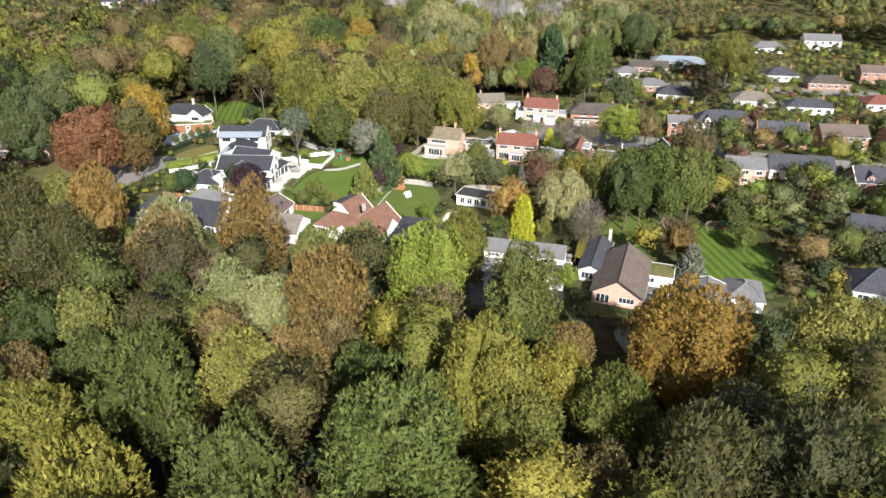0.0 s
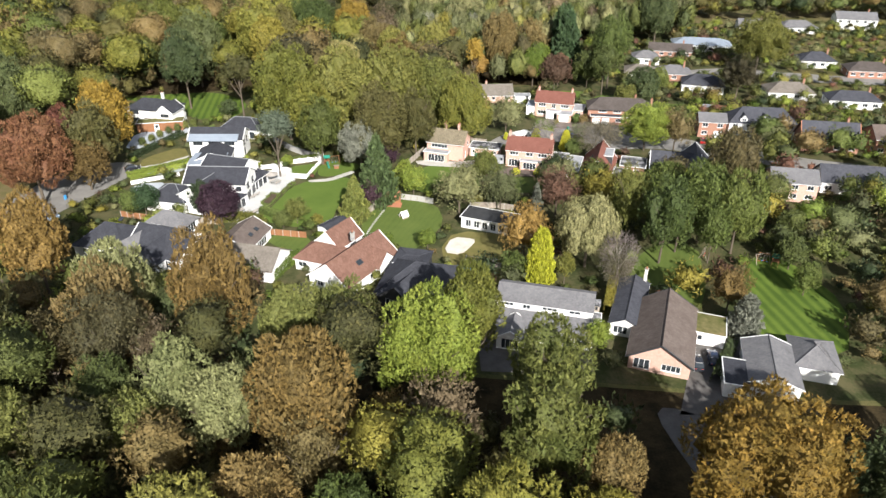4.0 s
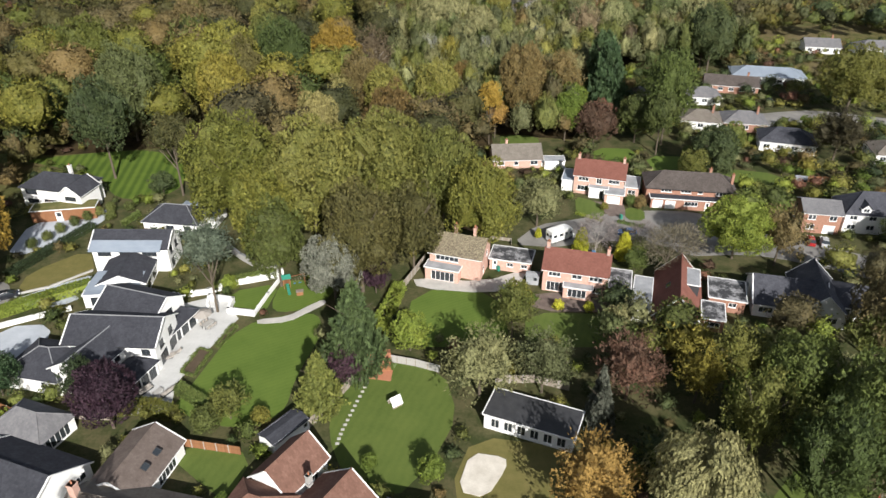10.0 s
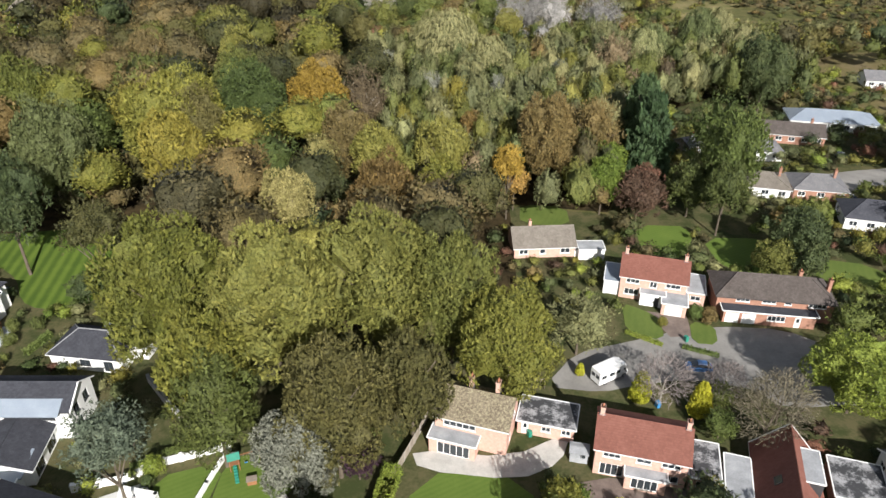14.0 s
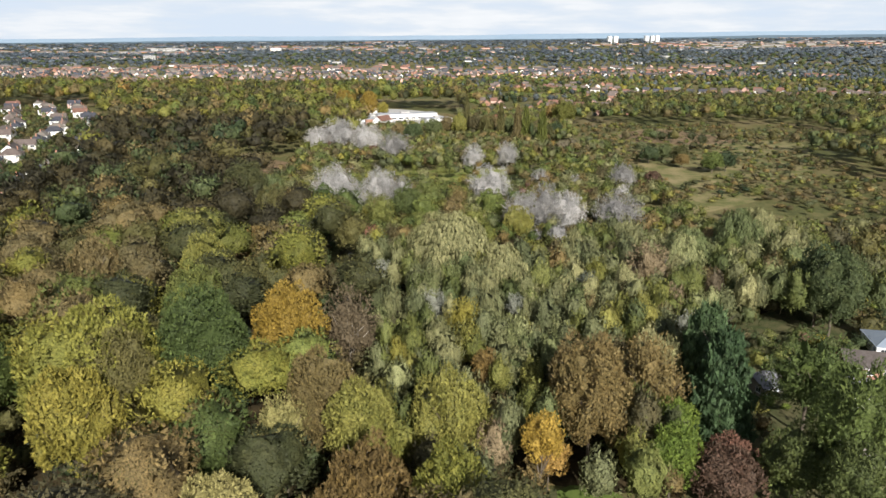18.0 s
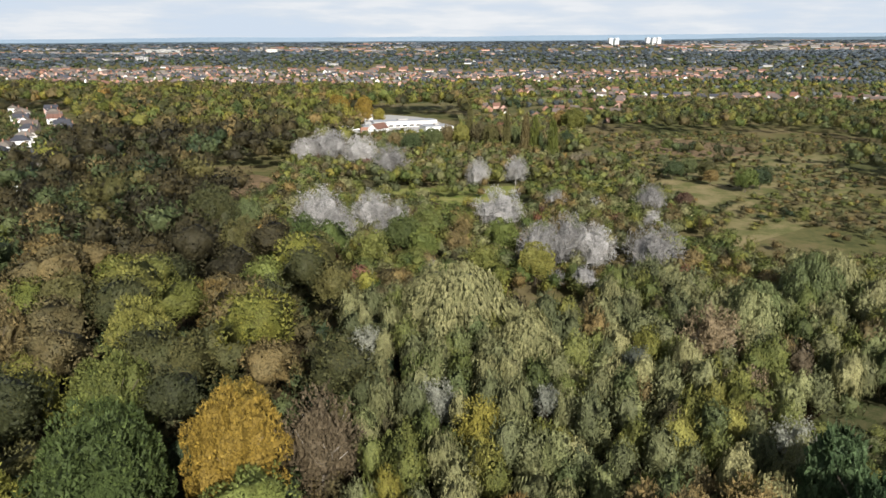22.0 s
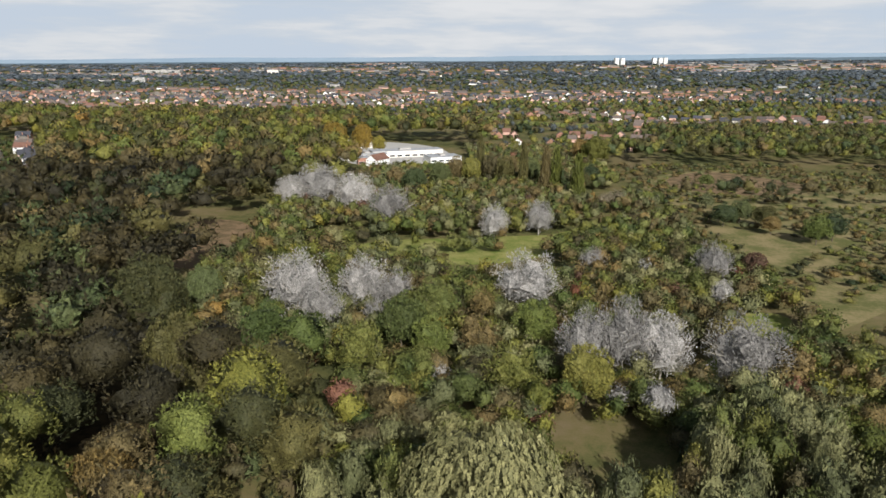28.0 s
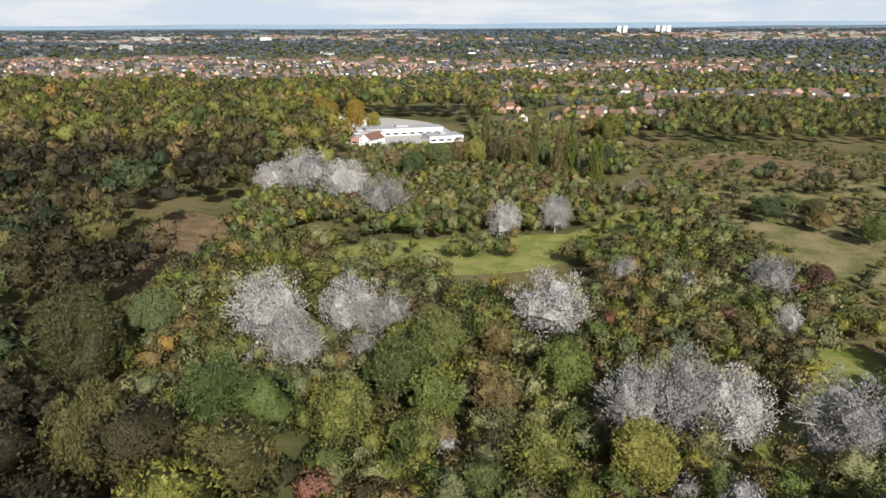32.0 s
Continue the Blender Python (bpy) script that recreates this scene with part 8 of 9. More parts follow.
def bin_box(x, y, mat, label):
    e = root("wheelie_bin", x, y, 20, label, "bin")
    Geo().box(-.27, -.33, .06, .27, .33, 1.0, -.02).add("body", MAT[mat], e)
    Geo().box(-.29, -.36, 1.0, .29, .37, 1.07, .02).add("lid", MAT[mat], e)
    for s in (-.24, .24):
        Geo().bar((s - .03, .3, .1), (s + .03, .3, .1), .1, 10).add("wheel", MAT["tyre"], e)


bin_box(*(8.6, 212.1), "plastic_green", "green wheelie bin against a brick wall")
bin_box(*(28.5, 218.0), "plastic_blue", "blue wheelie bin beside a conifer")
bin_box(*(32.1, 201.8), "plastic_green", "green wheelie bin at the garage wing")
bin_box(*(37.6, 233.9), "plastic_green", "green wheelie bin at the drive's edge")
bin_box(*(-92.2, 184.3), "plastic_blue", "blue bin beside the lane")


def bench(x, y, rot, label="weathered wooden garden bench"):
    e = root("garden_bench", x, y, rot, label, "bench")
    for i in range(4):
        Geo().box(-.75, -.22 + i * .12, .42, .75, -.13 + i * .12, .46).add("seat_slat", MAT["oldwood"], e)
    for i in range(3):
        Geo().box(-.75, .25, .55 + i * .13, .75, .29, .64 + i * .13).add("back_slat", MAT["oldwood"], e)
    for dx in (-.7, .7):
        Geo().box(dx - .04, -.25, 0, dx + .04, -.17, .62).add("leg", MAT["oldwood"], e)
        Geo().box(dx - .04, .22, 0, dx + .04, .30, .92).add("leg", MAT["oldwood"], e)


bench(*(3.3, 209.2), -17)
bench(*(22.2, 202.2), -14, "dark wooden bench against the pink house")

# scaffolding on the unfinished house
_e = root("scaffolding", 7.2, 147.2, -13, "galvanised tube scaffolding with boards beside the dark roof", "scaffolding")
for _i in range(5):
    for _v in (0, 1.3):
        Geo().bar((-3.6 + _i * 1.8, _v, 0), (-3.6 + _i * 1.8, _v, 4.6), .035, 6).add("upright", MAT["steel"], _e)
for _z in (1.9, 3.2, 4.2):
    for _v in (0, 1.3):
        Geo().bar((-3.8, _v, _z), (3.8, _v, _z), .03, 6).add("ledger", MAT["steel"], _e)
for _i in range(4):
    Geo().box(-3.6, .12 + _i * .28, 3.24, 3.6, .36 + _i * .28, 3.28).add("board", MAT["oldwood"], _e)
_e = root("tarpaulin", 4.6, 146.0, -18, "bright blue tarpaulin lying on the scaffold", "tarpaulin", z=3.3)
_g = Geo()
for _i in range(10):
    for _j in range(3):
        P_ = lambda i, j: (-2.6 + i * .52, -.45 + j * .3, .08 * math.sin(i * 1.7 + j) + .05 * math.cos(i * 3.1))
        _g.face(P_(_i, _j), P_(_i + 1, _j), P_(_i + 1, _j + 1), P_(_i, _j + 1))
_o = _g.add("sheet", MAT["plastic_blue"], _e)


# ---- beyond the heath: the school, tower blocks, pale works ----
def block(label, x, y, rot, w, d, h, wall, roofm, bands=1, name="school_building", category="building", z=0.0):
    e = root(name, x, y, rot, label, category, z=z)
    hx, hy = w / 2, d / 2
    per = max(2, int(w / 6))
    for a, b, ln in (((-hx, -hy), (hx, -hy), w), ((hx, -hy), (hx, hy), d), ((hx, hy), (-hx, hy), w), ((-hx, hy), (-hx, -hy), d)):
        holes = []
        if ln == w and a[1] < 0:
            for k in range(bands):
                z0 = .9 + k * h / bands
                holes += [(.8 + i * (w - 1.6) / per, z0, .8 + (i + .7) * (w - 1.6) / per, z0 + min(1.5, h / bands - 1.2)) for i in range(per)]
        p = wall_panel(Geo(), a, b, -.5, h, holes, .3).add("wall", MAT[wall], e)
        for q in holes:
            opening(p, a, b, q, "french", MAT["upvc"], 1)
    Geo().box(-hx - .2, -hy - .2, h, hx + .2, hy + .2, h + .35).add("flat_roof", MAT[roofm], e)
    Geo().box(-w * .1, -d * .15, h + .35, w * .06, d * .15, h + 1.6).add("roof_plant", MAT["concrete"], e)
    return e


block("long low cream school building with a grey flat roof", -34.0, 832.0, 20, 56, 13, 5.2, "cream", "feltlight", 1)
block("red brick school block with white trim", -58.0, 792.0, 10, 18, 12, 5.0, "brickred", "feltlight", 1)
block("low white school hall", -6.0, 806.0, 20, 24, 16, 4.2, "white", "feltlight", 1)
block("flat-roofed white classroom block", -62.0, 812.0, 14, 30, 10, 4.5, "white", "feltlight", 1)
block("far flat school range beside the trees", -86.0, 880.0, 20, 40, 14, 5.0, "cream", "feltlight", 1)
_e = simple_house("red-gabled school house with white walls", -52.0, 786.0, 60, 16, 9, 4.5, 8.0, "white", "t_terra", chim=False)
TOWERS = ((788, 3550, 30), (813, 3540, 30), (960, 3560, 30), (985, 3550, 30), (1010, 3560, 31))
for _x, _y, _h in TOWERS:
    block("white residential tower block far across the town", _x, _y, 8, 17, 17, _h, "white", "feltlight", 8, "tower_block", "tower block", z=land(_x, _y))
block("pale works building on the plain", -560, 2700, 6, 34, 26, 15, "cream", "feltlight", 3, "works_building", "works", z=land(-540, 2700))
block("long pale works building on the plain", -980, 2850, 4, 120, 40, 9, "concrete", "feltlight", 2, "works_building", "works", z=land(-960, 2850))
block("pale slab block among the houses", -780, 2150, 12, 30, 14, 14, "concrete", "feltlight", 5, "works_building", "works", z=land(-760, 2150))


# ---- woods that nobody could count ----
WOOD = {
    "close": [lobed_crown(180 + i, 26, 1500, 0.072, lobe_r=(0.14, 0.34), level=2) for i in range(5)],
    "near": [lobed_crown(200 + i, 18, 720, 0.098, lobe_r=(0.16, 0.38), level=2) for i in range(5)],
    "mid": [lobed_crown(220 + i, 10, 260, 0.145, lobe_r=(0.20, 0.42), level=1) for i in range(5)],
    "far": [lobed_crown(240 + i, 6, 72, 0.22, lobe_r=(0.26, 0.48), level=1) for i in range(4)],
    "hang": [lobed_crown(260 + i, 15, 620, 0.090, lobe_r=(0.20, 0.36), hang=1.0, level=2) for i in range(4)],
    "bush": [lobed_crown(270 + i, 7, 120, 0.19, lobe_r=(0.24, 0.48), level=1) for i in range(5)],
    "tiny": [lobed_crown(280 + i, 2, 8, 0.25, lobe_r=(0.4, 0.6), level=1) for i in range(3)],
}


def joined(name, items, tone, label, category):
    """One object of kind stuff from many trees: items are (prototype, x, y, z, r, rz, turn)."""
    rng = np.random.default_rng(len(items))
    vs, loops, norms, tint, n = [], [], [], [], 0
    for (v, f, m), x, y, z, r, rz, w in items:
        c, s = math.cos(w), math.sin(w)
        p, q = np.empty_like(v), np.empty_like(v)
        p[:, 0] = (v[:, 0] * c - v[:, 1] * s) * r + x
        p[:, 1] = (v[:, 0] * s + v[:, 1] * c) * r + y
        p[:, 2] = v[:, 2] * rz + z
        q[:, 0] = m[:, 0] * c - m[:, 1] * s
        q[:, 1] = m[:, 0] * s + m[:, 1] * c
        q[:, 2] = m[:, 2] * r / rz
        vs.append(p)
        norms.append(unit(q))
        loops.append((f + n).ravel())
        tint.append(np.full(len(v), rng.uniform()))
        n += len(v)
    me = bpy.data.meshes.new(name)
    vs, loops, norms, tint = np.concatenate(vs), np.concatenate(loops), np.concatenate(norms), np.concatenate(tint)
    me.vertices.add(n)
    me.vertices.foreach_set("co", vs.ravel().astype(np.float32))
    me.loops.add(len(loops))
    me.loops.foreach_set("vertex_index", loops.astype(np.int32))
    me.polygons.add(len(loops) // 3)
    me.polygons.foreach_set("loop_start", np.arange(0, len(loops), 3, dtype=np.int32))
    me.materials.append(LEAF[tone])
    me.update(calc_edges=True)
    me.attributes.new("leaf_tint", "FLOAT", "POINT").data.foreach_set("value", tint.astype(np.float32))
    me.attributes.new("custom_normal", "FLOAT_VECTOR", "POINT").data.foreach_set("vector", norms.ravel().astype(np.float32))
    return tagged(new(name, me), label, category, kind="stuff")


def free(x, y, r):
    if 12 < x < 62 and 212 < y < 240 or -112 < x < 14 and 748 < y < 912 and x > -64 - (y - 748) * 0.36:
        return False
    for px, py, pr in PLACED:
        if (px - x) ** 2 + (py - y) ** 2 < (0.72 * (pr + r)) ** 2:
            return False
    for hx, hy, rot, w, d in FOOT:
        if abs(hx - x) + abs(hy - y) < 40:
            c, s = math.cos(radians(-rot)), math.sin(radians(-rot))
            u, v = (x - hx) * c - (y - hy) * s, (x - hx) * s + (y - hy) * c
            if abs(u) < w / 2 + r * 0.8 and abs(v) < d / 2 + r * 0.8:
                return False
    for ring in OPEN_AREAS:
        if inside((x, y), ring):
            return False
    for ring in THIN_AREAS:
        if inside((x, y), ring) and rng_w.random() < (0.90 if y < 640 else 0.6):
            return False
    return True


def zone(x, y):
    """Which cover grows at a place: None where it is garden, street or town."""
    if 102 < y < 118 and 0 < x < 26:
        return None
    if 40 < y < 118 and abs(x) < 110:
        return "front" if not (24 < x < 50 and 88 < y < 118 or x >= 50 and y > 92) else None
    if 118 <= y < 345 and -104 < x < 235 and (y < 272 or x > 30 + (y - 272) * 0.40) and not (-58 < x < 3 and y > 234):
        return "garden"
    if 118 <= y < 272:
        if x < -118 or (x < -104 and y > 220) or (x < -80 and 118 <= y < 165):
            return "oak"
        if -58 < x < 3 and y > 234:
            return "oak"
        return None
    if y < 272:
        return None
    if y < 345 and x > 30 + (y - 272) * 0.40:
        return "garden" if x < 230 else "oak"
    if y < 400 and x > 110:
        return "dark" if x > 225 or y > 385 else "garden"
    if y < 440:
        if y > 385 and x < street_edge(y) + 14:
            return "street"
        # The darker mix paints a cloud shadow onto the wood's west side.
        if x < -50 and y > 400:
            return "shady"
        return "oak" if x < -18 - (y - 300) * 0.12 else "birch" if y < 392 + noise.noise((x * 0.03, 0.0, 4.0)) * 30 else "scrub"
    if x < street_edge(y) + 14:
        return "street" if y < 905 else "oak" if y < 1080 + noise.noise((x * 0.006, 0.0, 2.0)) * 60 else None
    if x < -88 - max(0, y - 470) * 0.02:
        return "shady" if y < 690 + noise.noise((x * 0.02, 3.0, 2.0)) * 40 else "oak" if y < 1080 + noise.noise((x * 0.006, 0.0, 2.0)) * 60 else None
    if y < 640:
        return "scrub" if x < 100 else "heath" if x < 230 else "dark"
    if y < 860:
        if x < -60:
            return "oak"
        return "scrub" if x < 100 else "heath" if x < 300 and 650 < y < 790 else "dark"
    if y < 1000:
        return "oak" if -430 < x < 36 else "dark" if x > 190 else None
    if y < 1080 + noise.noise((x * 0.006, 0.0, 2.0)) * 60:
        return "oak" if -560 < x < -70 else None
    return None


MIXES = {
    "front": (("olive", 3), ("olivegold", 3), ("darkolive", 2), ("brown", 1), ("midgreen", 2)),
    "oak": (("olive", 5), ("limeolive", .9), ("olivegold", 2), ("darkolive", 3.2), ("brownolive", 3), ("goldgreen", .5), ("green", 1.5), ("brown", 1.1), ("orange", .25), ("gold", 0.05)),
    "birch": (("willowgreen", 4), ("greygreen", 3.2), ("palegreen", 1.2), ("midgreen", 1), ("olive", 1.4), ("brownolive", .8), ("goldgreen", .8), ("mauve", .3)),
    "scrub": (("olive", 3), ("limeolive", 1.8), ("midgreen", 1.6), ("green", .8), ("brownolive", 2), ("brown", .6), ("willowgreen", 1.2), ("greygreen", 1.6), ("copper", .10), ("goldgreen", .5), ("orange", .08), ("rustred", .07), ("silver", .04)),
    "heath": (("darkgreen", 2), ("olive", 2), ("darkolive", 1.5), ("brownolive", 2), ("brown", 1), ("greygreen", 1)),
    "dark": (("darkgreen", 3), ("olive", 2), ("darkolive", 3), ("green", .7), ("brownolive", 1.2)),
    # Cloud shadow over the west wood is put into these dark leaf tones.
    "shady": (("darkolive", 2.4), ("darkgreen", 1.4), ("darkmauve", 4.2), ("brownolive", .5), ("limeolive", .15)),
    "street": (("darkgreen", 3), ("darkolive", 2), ("green", 1.5), ("brownolive", 1), ("copper", .3)),
    "garden": (("midgreen", 2), ("green", 2), ("olive", 2), ("darkgreen", 1.5), ("limegreen", 1), ("greygreen", 1), ("copper", .4), ("goldgreen", .7), ("brownolive", .8)),
}
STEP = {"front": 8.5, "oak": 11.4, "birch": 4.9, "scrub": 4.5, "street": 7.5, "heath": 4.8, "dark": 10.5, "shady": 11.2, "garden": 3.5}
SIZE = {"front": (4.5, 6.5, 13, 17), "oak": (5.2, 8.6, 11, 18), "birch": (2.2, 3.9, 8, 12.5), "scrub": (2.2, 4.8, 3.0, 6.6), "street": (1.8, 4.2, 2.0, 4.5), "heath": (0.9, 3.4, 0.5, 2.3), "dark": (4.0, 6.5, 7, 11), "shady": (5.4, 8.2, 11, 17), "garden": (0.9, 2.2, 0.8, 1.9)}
rng_w = random.Random(77)
heaps = {}
DOMED = ("front", "oak", "shady", "dark")
for _zn, _st in STEP.items():
    _y = 44.0
    while _y < 1140:
        _x = -620.0
        while _x < 520:
            x, y = _x + rng_w.uniform(-.42, .42) * _st, _y + rng_w.uniform(-.42, .42) * _st
            _x += _st
            if zone(x, y) != _zn or abs(x) > 75 + max(0, y - 40) * 0.72:
                continue
            d = math.hypot(x, max(0, y - 300))
            a, b, z0, z1 = SIZE[_zn]
            r, zc = rng_w.uniform(a, b), rng_w.uniform(z0, z1)
            if _zn == "scrub" and noise.noise((x * 0.02, y * 0.02, 3)) > 0.40:
                continue
            if _zn == "heath" and noise.noise((x * 0.02, y * 0.02, 7)) < -0.45 + 0.60 * rng_w.random():
                continue
            if _zn == "garden" and (x > 25 or y < 145) and rng_w.random() < (0.30 if 135 < y < 205 else 0.34):
                r, zc = (rng_w.uniform(2.6, 4.6), rng_w.uniform(3.5, 6)) if y < 235 else (rng_w.uniform(1.6, 3.0), rng_w.uniform(1.6, 3.2))
            if _zn == "garden" and x > 130 and rng_w.random() < 0.4:
                continue
            if not free(x, y, r * 0.8):
                continue
            bits = MIXES[_zn]
            k = noise.noise((x * 0.015, y * 0.015, 1.7)) * 0.5 + 0.5
            tot = sum(q for _, q in bits)
            pick = ((rng_w.random() * 0.75 + k * 0.5) % 1.0) * tot
            for tone, q in bits:
                pick -= q
                if pick <= 0:
                    break
            cls = "near" if d < 146 else "mid" if d < (170 if _zn == "dark" else 270) else "far"
            if cls != "far" and r < 2.0:
                cls = "bush"
            if cls == "near" and (r < 2.2 or (r < 3.4 and d > 110) or (_zn == "garden" and r < 4.2)):
                cls = "mid"
            if cls == "near" and d < 145 and r > 4.4:
                cls = "close"
            if cls == "near" and tone in ("willowgreen", "silver"):
                cls = "hang"
            heaps.setdefault((_zn, tone), []).append((rng_w.choice(WOOD[cls]), x, y, zc + (1.5 if _zn in DOMED else 0), r, r * 0.92 if _zn in DOMED else min(max(zc * 0.62, r * 0.9), r * (1.9 if _zn == "birch" else 1.3), zc * 0.95), rng_w.uniform(0, 6.28)))
        _y += _st
# saplings and holly under the canopy
_y = 44.0
while _y < 440:
    _x = -150.0
    while _x < 150:
        x, y = _x + rng_w.uniform(-.42, .42) * 6.4, _y + rng_w.uniform(-.42, .42) * 6.4
        _x += 6.4
        _zn = zone(x, y)
        if _zn not in ("front", "oak", "birch") or abs(x) > 75 + max(0, y - 40) * 0.72:
            continue
        if any(abs(x - f[0]) + abs(y - f[1]) < 14 for f in FOOT) or any(inside((x, y), ring) for ring in OPEN_AREAS + THIN_AREAS):
            continue
        r = rng_w.uniform(2.6, 4.0)
        heaps.setdefault(("under", rng_w.choice(("darkolive", "brownolive", "darkgreen"))), []).append((rng_w.choice(WOOD["bush"]), x, y, rng_w.uniform(3.5, 7), r, r * 1.15, rng_w.uniform(0, 6.28)))
    _y += 6.4
ZONE_WORDS = {"under": "saplings under the woodland canopy", "front": "trees of the near wood", "oak": "canopy of the main wood", "birch": "slender trees of the young wood", "scrub": "scrub trees and bushes on the open land", "heath": "scattered bushes on the heath", "dark": "dense tree belt", "shady": "trees of the dense old wood, cloud shade in leaf colour", "garden": "shrubs and small trees between the gardens", "street": "garden trees of the streets beside the wood"}
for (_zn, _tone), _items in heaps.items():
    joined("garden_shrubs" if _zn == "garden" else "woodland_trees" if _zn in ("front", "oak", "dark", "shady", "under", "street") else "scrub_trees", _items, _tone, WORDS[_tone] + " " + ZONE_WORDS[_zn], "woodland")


# ---- the town out to the horizon ----
rng_t = random.Random(31)
town = {}
far_trees = {}


def town_house(g, r, x, y, w, d, h, rh, rot):
    c, s = math.cos(rot), math.sin(rot)
    z = land(x, y) - .4
    P = lambda u, v, k: (x + c * u - s * v, y + s * u + c * v, z + k)
    a, b = w / 2, d / 2
    A, B, C, D = P(-a, -b, 0), P(a, -b, 0), P(a, b, 0), P(-a, b, 0)
    E, F, G, H = P(-a, -b, h), P(a, -b, h), P(a, b, h), P(-a, b, h)
    R0, R1 = P(-a, 0, h + rh), P(a, 0, h + rh)
    g.face(A, B, F, E).face(C, D, H, G).face(B, C, G, R1, F).face(D, A, E, R0, H)
    o = 0.4
    e, f, gg, hh = P(-a - o, -b - o, h - .2), P(a + o, -b - o, h - .2), P(a + o, b + o, h - .2), P(-a - o, b + o, h - .2)
    r0, r1 = P(-a - o, 0, h + rh + .05), P(a + o, 0, h + rh + .05)
    r.face(e, f, r1, r0).face(gg, hh, r0, r1)


def tree_clump(x, y, dist, belt=False):
    """A tree, or far off a low clump of them, between the streets."""
    r = rng_t.uniform(3.0, 6.0) * (1.0 if dist < 1800 else 1.5 if dist < 3200 else 2.4) * (1.25 if belt else 1.0)
    h = min(r, rng_t.uniform(3.2, 5.6) + (2.5 if belt and dist < 3500 else 0))
    # Farther trees take leaf tones with haze mixed into the colour.
    tone = rng_t.choice(("remotehaze", "remotehaze", "remotehaze", "distanthaze") if dist > 2300 else ("distanthaze", "distanthaze", "remotehaze", "darkgreen") if dist > 1300 else ("darkgreen", "darkolive", "olive", "brownolive", "green", "distanthaze", "goldgreen"))
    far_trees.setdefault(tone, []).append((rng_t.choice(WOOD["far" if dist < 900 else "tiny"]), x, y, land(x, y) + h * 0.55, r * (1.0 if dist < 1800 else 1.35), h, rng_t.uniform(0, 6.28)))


def is_town(x, y):
    """Streets lie in long bands across the plain, with tree belts between them."""
    k = noise.noise((x * 0.0013, y * 0.0034, 5.1)) + 0.5 * noise.noise((x * 0.0045, y * 0.0085, 2.2))
    if x > 10:
        lift = 0.5 if y < 1005 and x < 240 else -0.9 if y < 1010 else (0.4 if x > 190 else -0.9) if y < 1190 else (0.3 if x < 260 and y < 1650 else -0.45) if y < 1520 else 0.15 if y < 1950 else -0.42 if y < 2650 else 0.25 if y < 3500 else -0.5
    else:
        lift = 0.18 if y < 1950 else -0.28 if y < 2500 else 0.05 if y < 3300 else -0.5
    return k + lift > 0


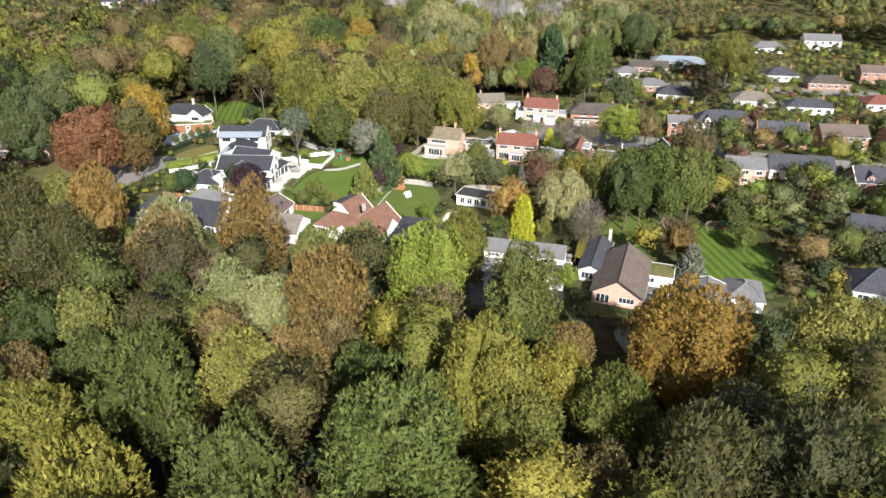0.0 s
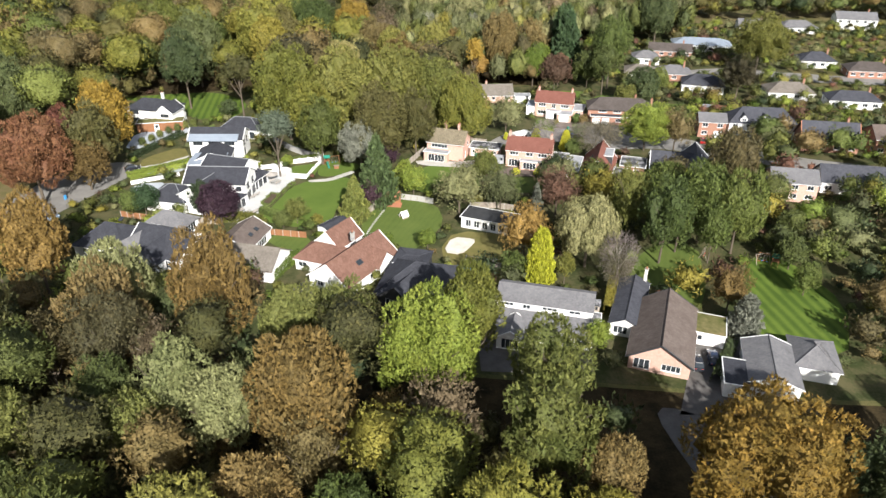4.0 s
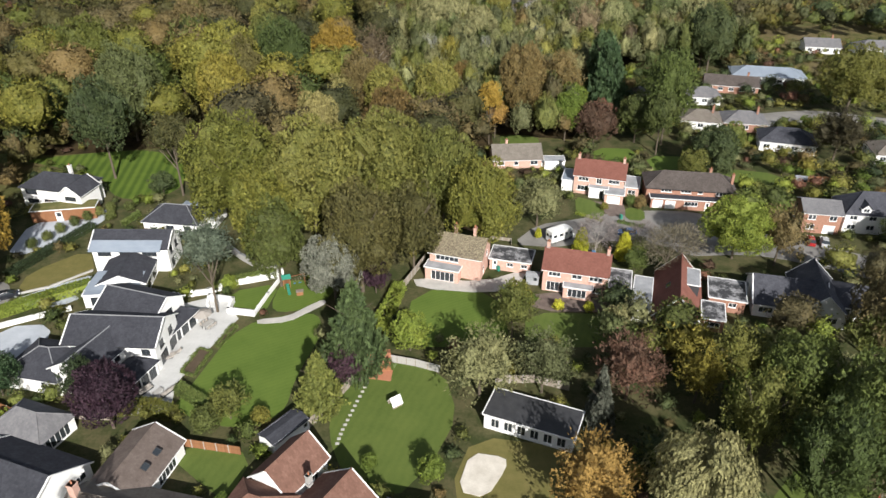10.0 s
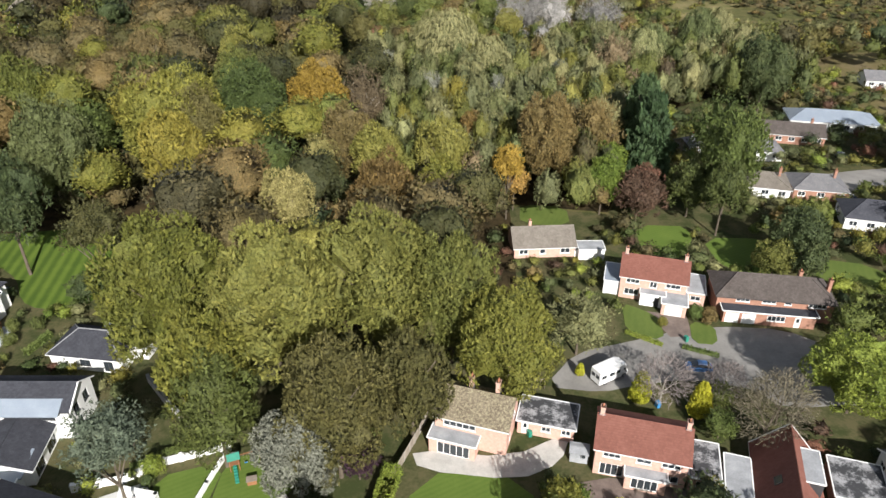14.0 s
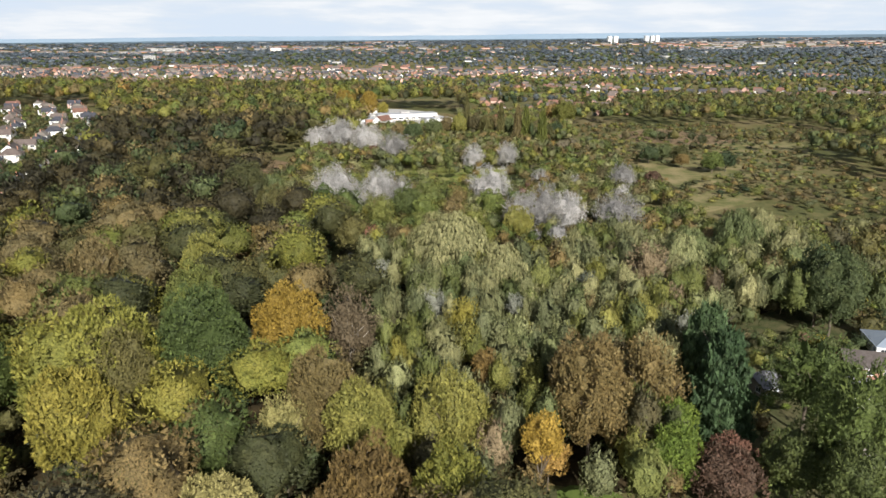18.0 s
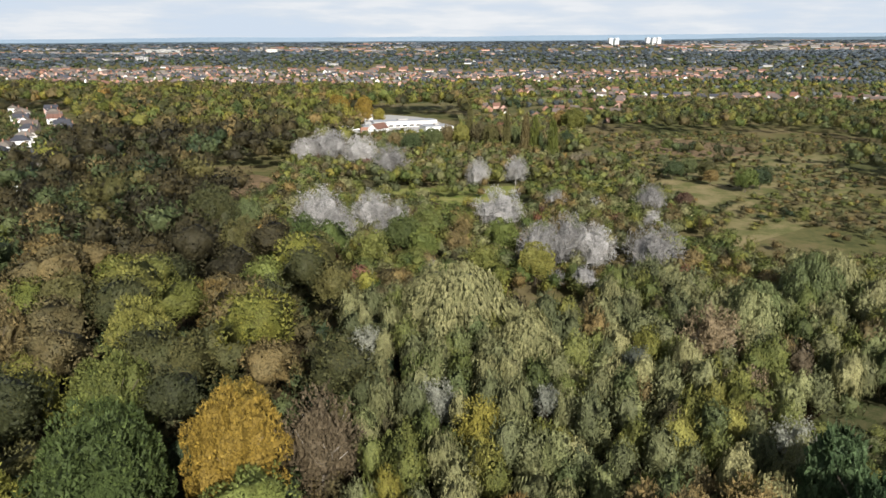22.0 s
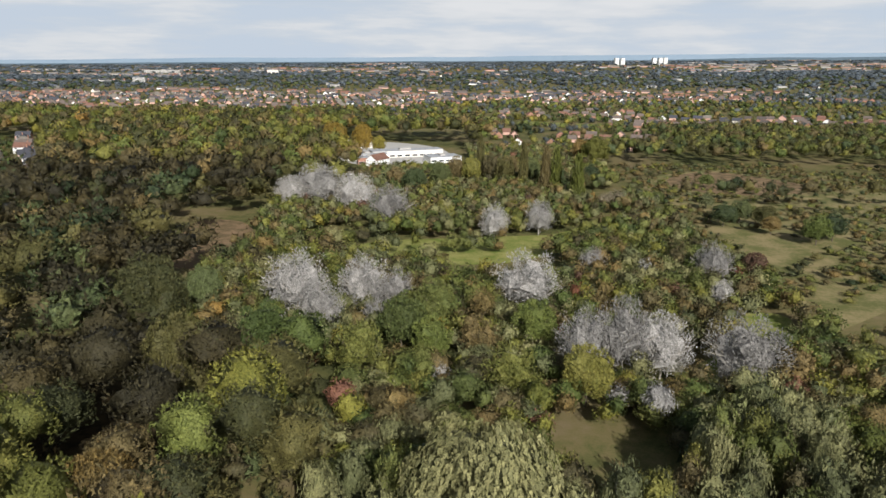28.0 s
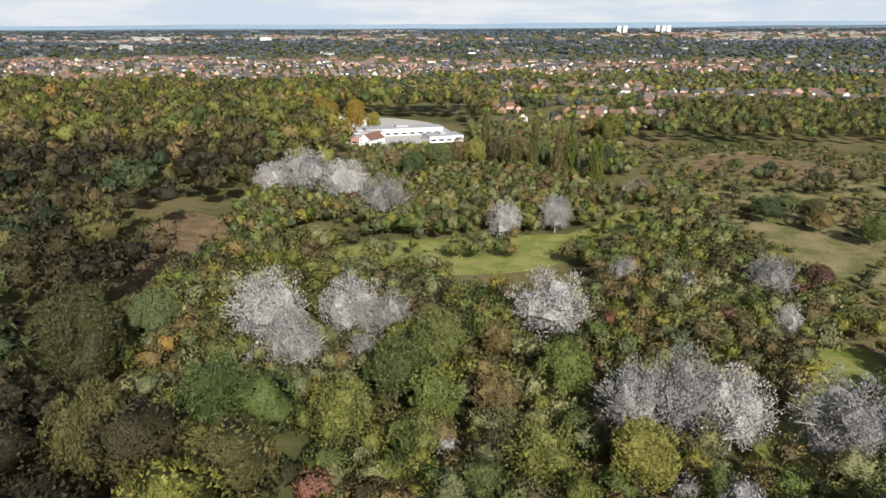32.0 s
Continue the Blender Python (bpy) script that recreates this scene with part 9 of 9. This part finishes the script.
_y = 860.0
while _y < 4380:
    _deep = 31.0 if _y < 1700 else 44.0 if _y < 2700 else 80.0
    _wide = 15.0 if _y < 1700 else 30.0 if _y < 2700 else 62.0
    _x = -0.66 * (_y - 150) - 60
    while _x < 0.66 * (_y - 150) + 60:
        x, y = _x + rng_t.uniform(-.12, .12) * _wide, _y + 0.42 * _deep * math.sin(_x * 0.011 + _y * 0.004) + rng_t.uniform(-.14, .14) * _deep
        _x += _wide
        if zone(x, y) or any(inside((x, y), ring) for ring in THIN_AREAS) or (y < 1010 and -430 < x < 44) or (y < 1160 and -560 < x < 30 and y < 1150):
            continue
        dist = math.hypot(x, y - 330)
        if is_town(x, y):
            if rng_t.random() < (0.52 if dist < 2600 else 0.5):
                ang = noise.noise((x * 0.0011, y * 0.0011, 9)) * 1.3 + rng_t.choice((0, 0, 0, 1.57))
                red = noise.noise((x * .0035, y * .0035, 4)) > 0.02
                wall = rng_t.choice(("brickred",) * 6 + ("brick",) * 5 + ("white", "cream"))
                tl = rng_t.choice(("t_terra", "t_brown", "t_brown")) if red else rng_t.choice(("t_grey", "t_darkbrown", "t_brown", "t_taupe"))
                # Beyond 2300 m, greyer walls and roofs put haze into the colours.
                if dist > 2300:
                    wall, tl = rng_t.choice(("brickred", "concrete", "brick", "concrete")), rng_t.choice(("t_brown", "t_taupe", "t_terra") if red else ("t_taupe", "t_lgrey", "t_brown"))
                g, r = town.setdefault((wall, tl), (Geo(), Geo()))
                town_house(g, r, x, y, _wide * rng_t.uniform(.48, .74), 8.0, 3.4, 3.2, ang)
            for _ in range(2):
                if rng_t.random() < 0.62:
                    tree_clump(x + rng_t.uniform(-.5, .5) * _wide, y - rng_t.uniform(.2, .6) * _deep, dist)
        else:
            for _ in range(2 if dist < 2300 else 3):
                tree_clump(x + rng_t.uniform(-.6, .6) * _wide, y + rng_t.uniform(-.5, .5) * _deep, dist, True)
            if 1500 < dist < 4200 and rng_t.random() < 0.015:
                g, r = town.setdefault(("concrete", "t_lgrey"), (Geo(), Geo()))
                town_house(g, r, x, y, _wide * rng_t.uniform(.5, 1.2), 14, rng_t.uniform(4, 6), 1.0, rng_t.uniform(-.2, .2))
    _y += _deep
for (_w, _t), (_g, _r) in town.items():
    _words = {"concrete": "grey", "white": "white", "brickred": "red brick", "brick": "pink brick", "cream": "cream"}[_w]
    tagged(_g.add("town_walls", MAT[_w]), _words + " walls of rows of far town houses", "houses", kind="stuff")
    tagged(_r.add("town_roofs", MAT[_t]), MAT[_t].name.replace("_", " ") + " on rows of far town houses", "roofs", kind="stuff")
# Blue-green and blue-grey labels here name leaf colours tinted for haze.
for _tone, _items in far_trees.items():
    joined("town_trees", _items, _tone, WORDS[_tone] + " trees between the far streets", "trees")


# ---- low hills along the horizon, haze put into their blue colours ----
for _k, (_d, _h0, _h1, _tone, _lb) in enumerate(((4380, 5, 26, "ridge_mid", "wooded rise on the horizon, blue-grey haze in its colour"), (4760, 24, 44, "ridge_far", "line of far hills, pale blue haze in their colour"))):
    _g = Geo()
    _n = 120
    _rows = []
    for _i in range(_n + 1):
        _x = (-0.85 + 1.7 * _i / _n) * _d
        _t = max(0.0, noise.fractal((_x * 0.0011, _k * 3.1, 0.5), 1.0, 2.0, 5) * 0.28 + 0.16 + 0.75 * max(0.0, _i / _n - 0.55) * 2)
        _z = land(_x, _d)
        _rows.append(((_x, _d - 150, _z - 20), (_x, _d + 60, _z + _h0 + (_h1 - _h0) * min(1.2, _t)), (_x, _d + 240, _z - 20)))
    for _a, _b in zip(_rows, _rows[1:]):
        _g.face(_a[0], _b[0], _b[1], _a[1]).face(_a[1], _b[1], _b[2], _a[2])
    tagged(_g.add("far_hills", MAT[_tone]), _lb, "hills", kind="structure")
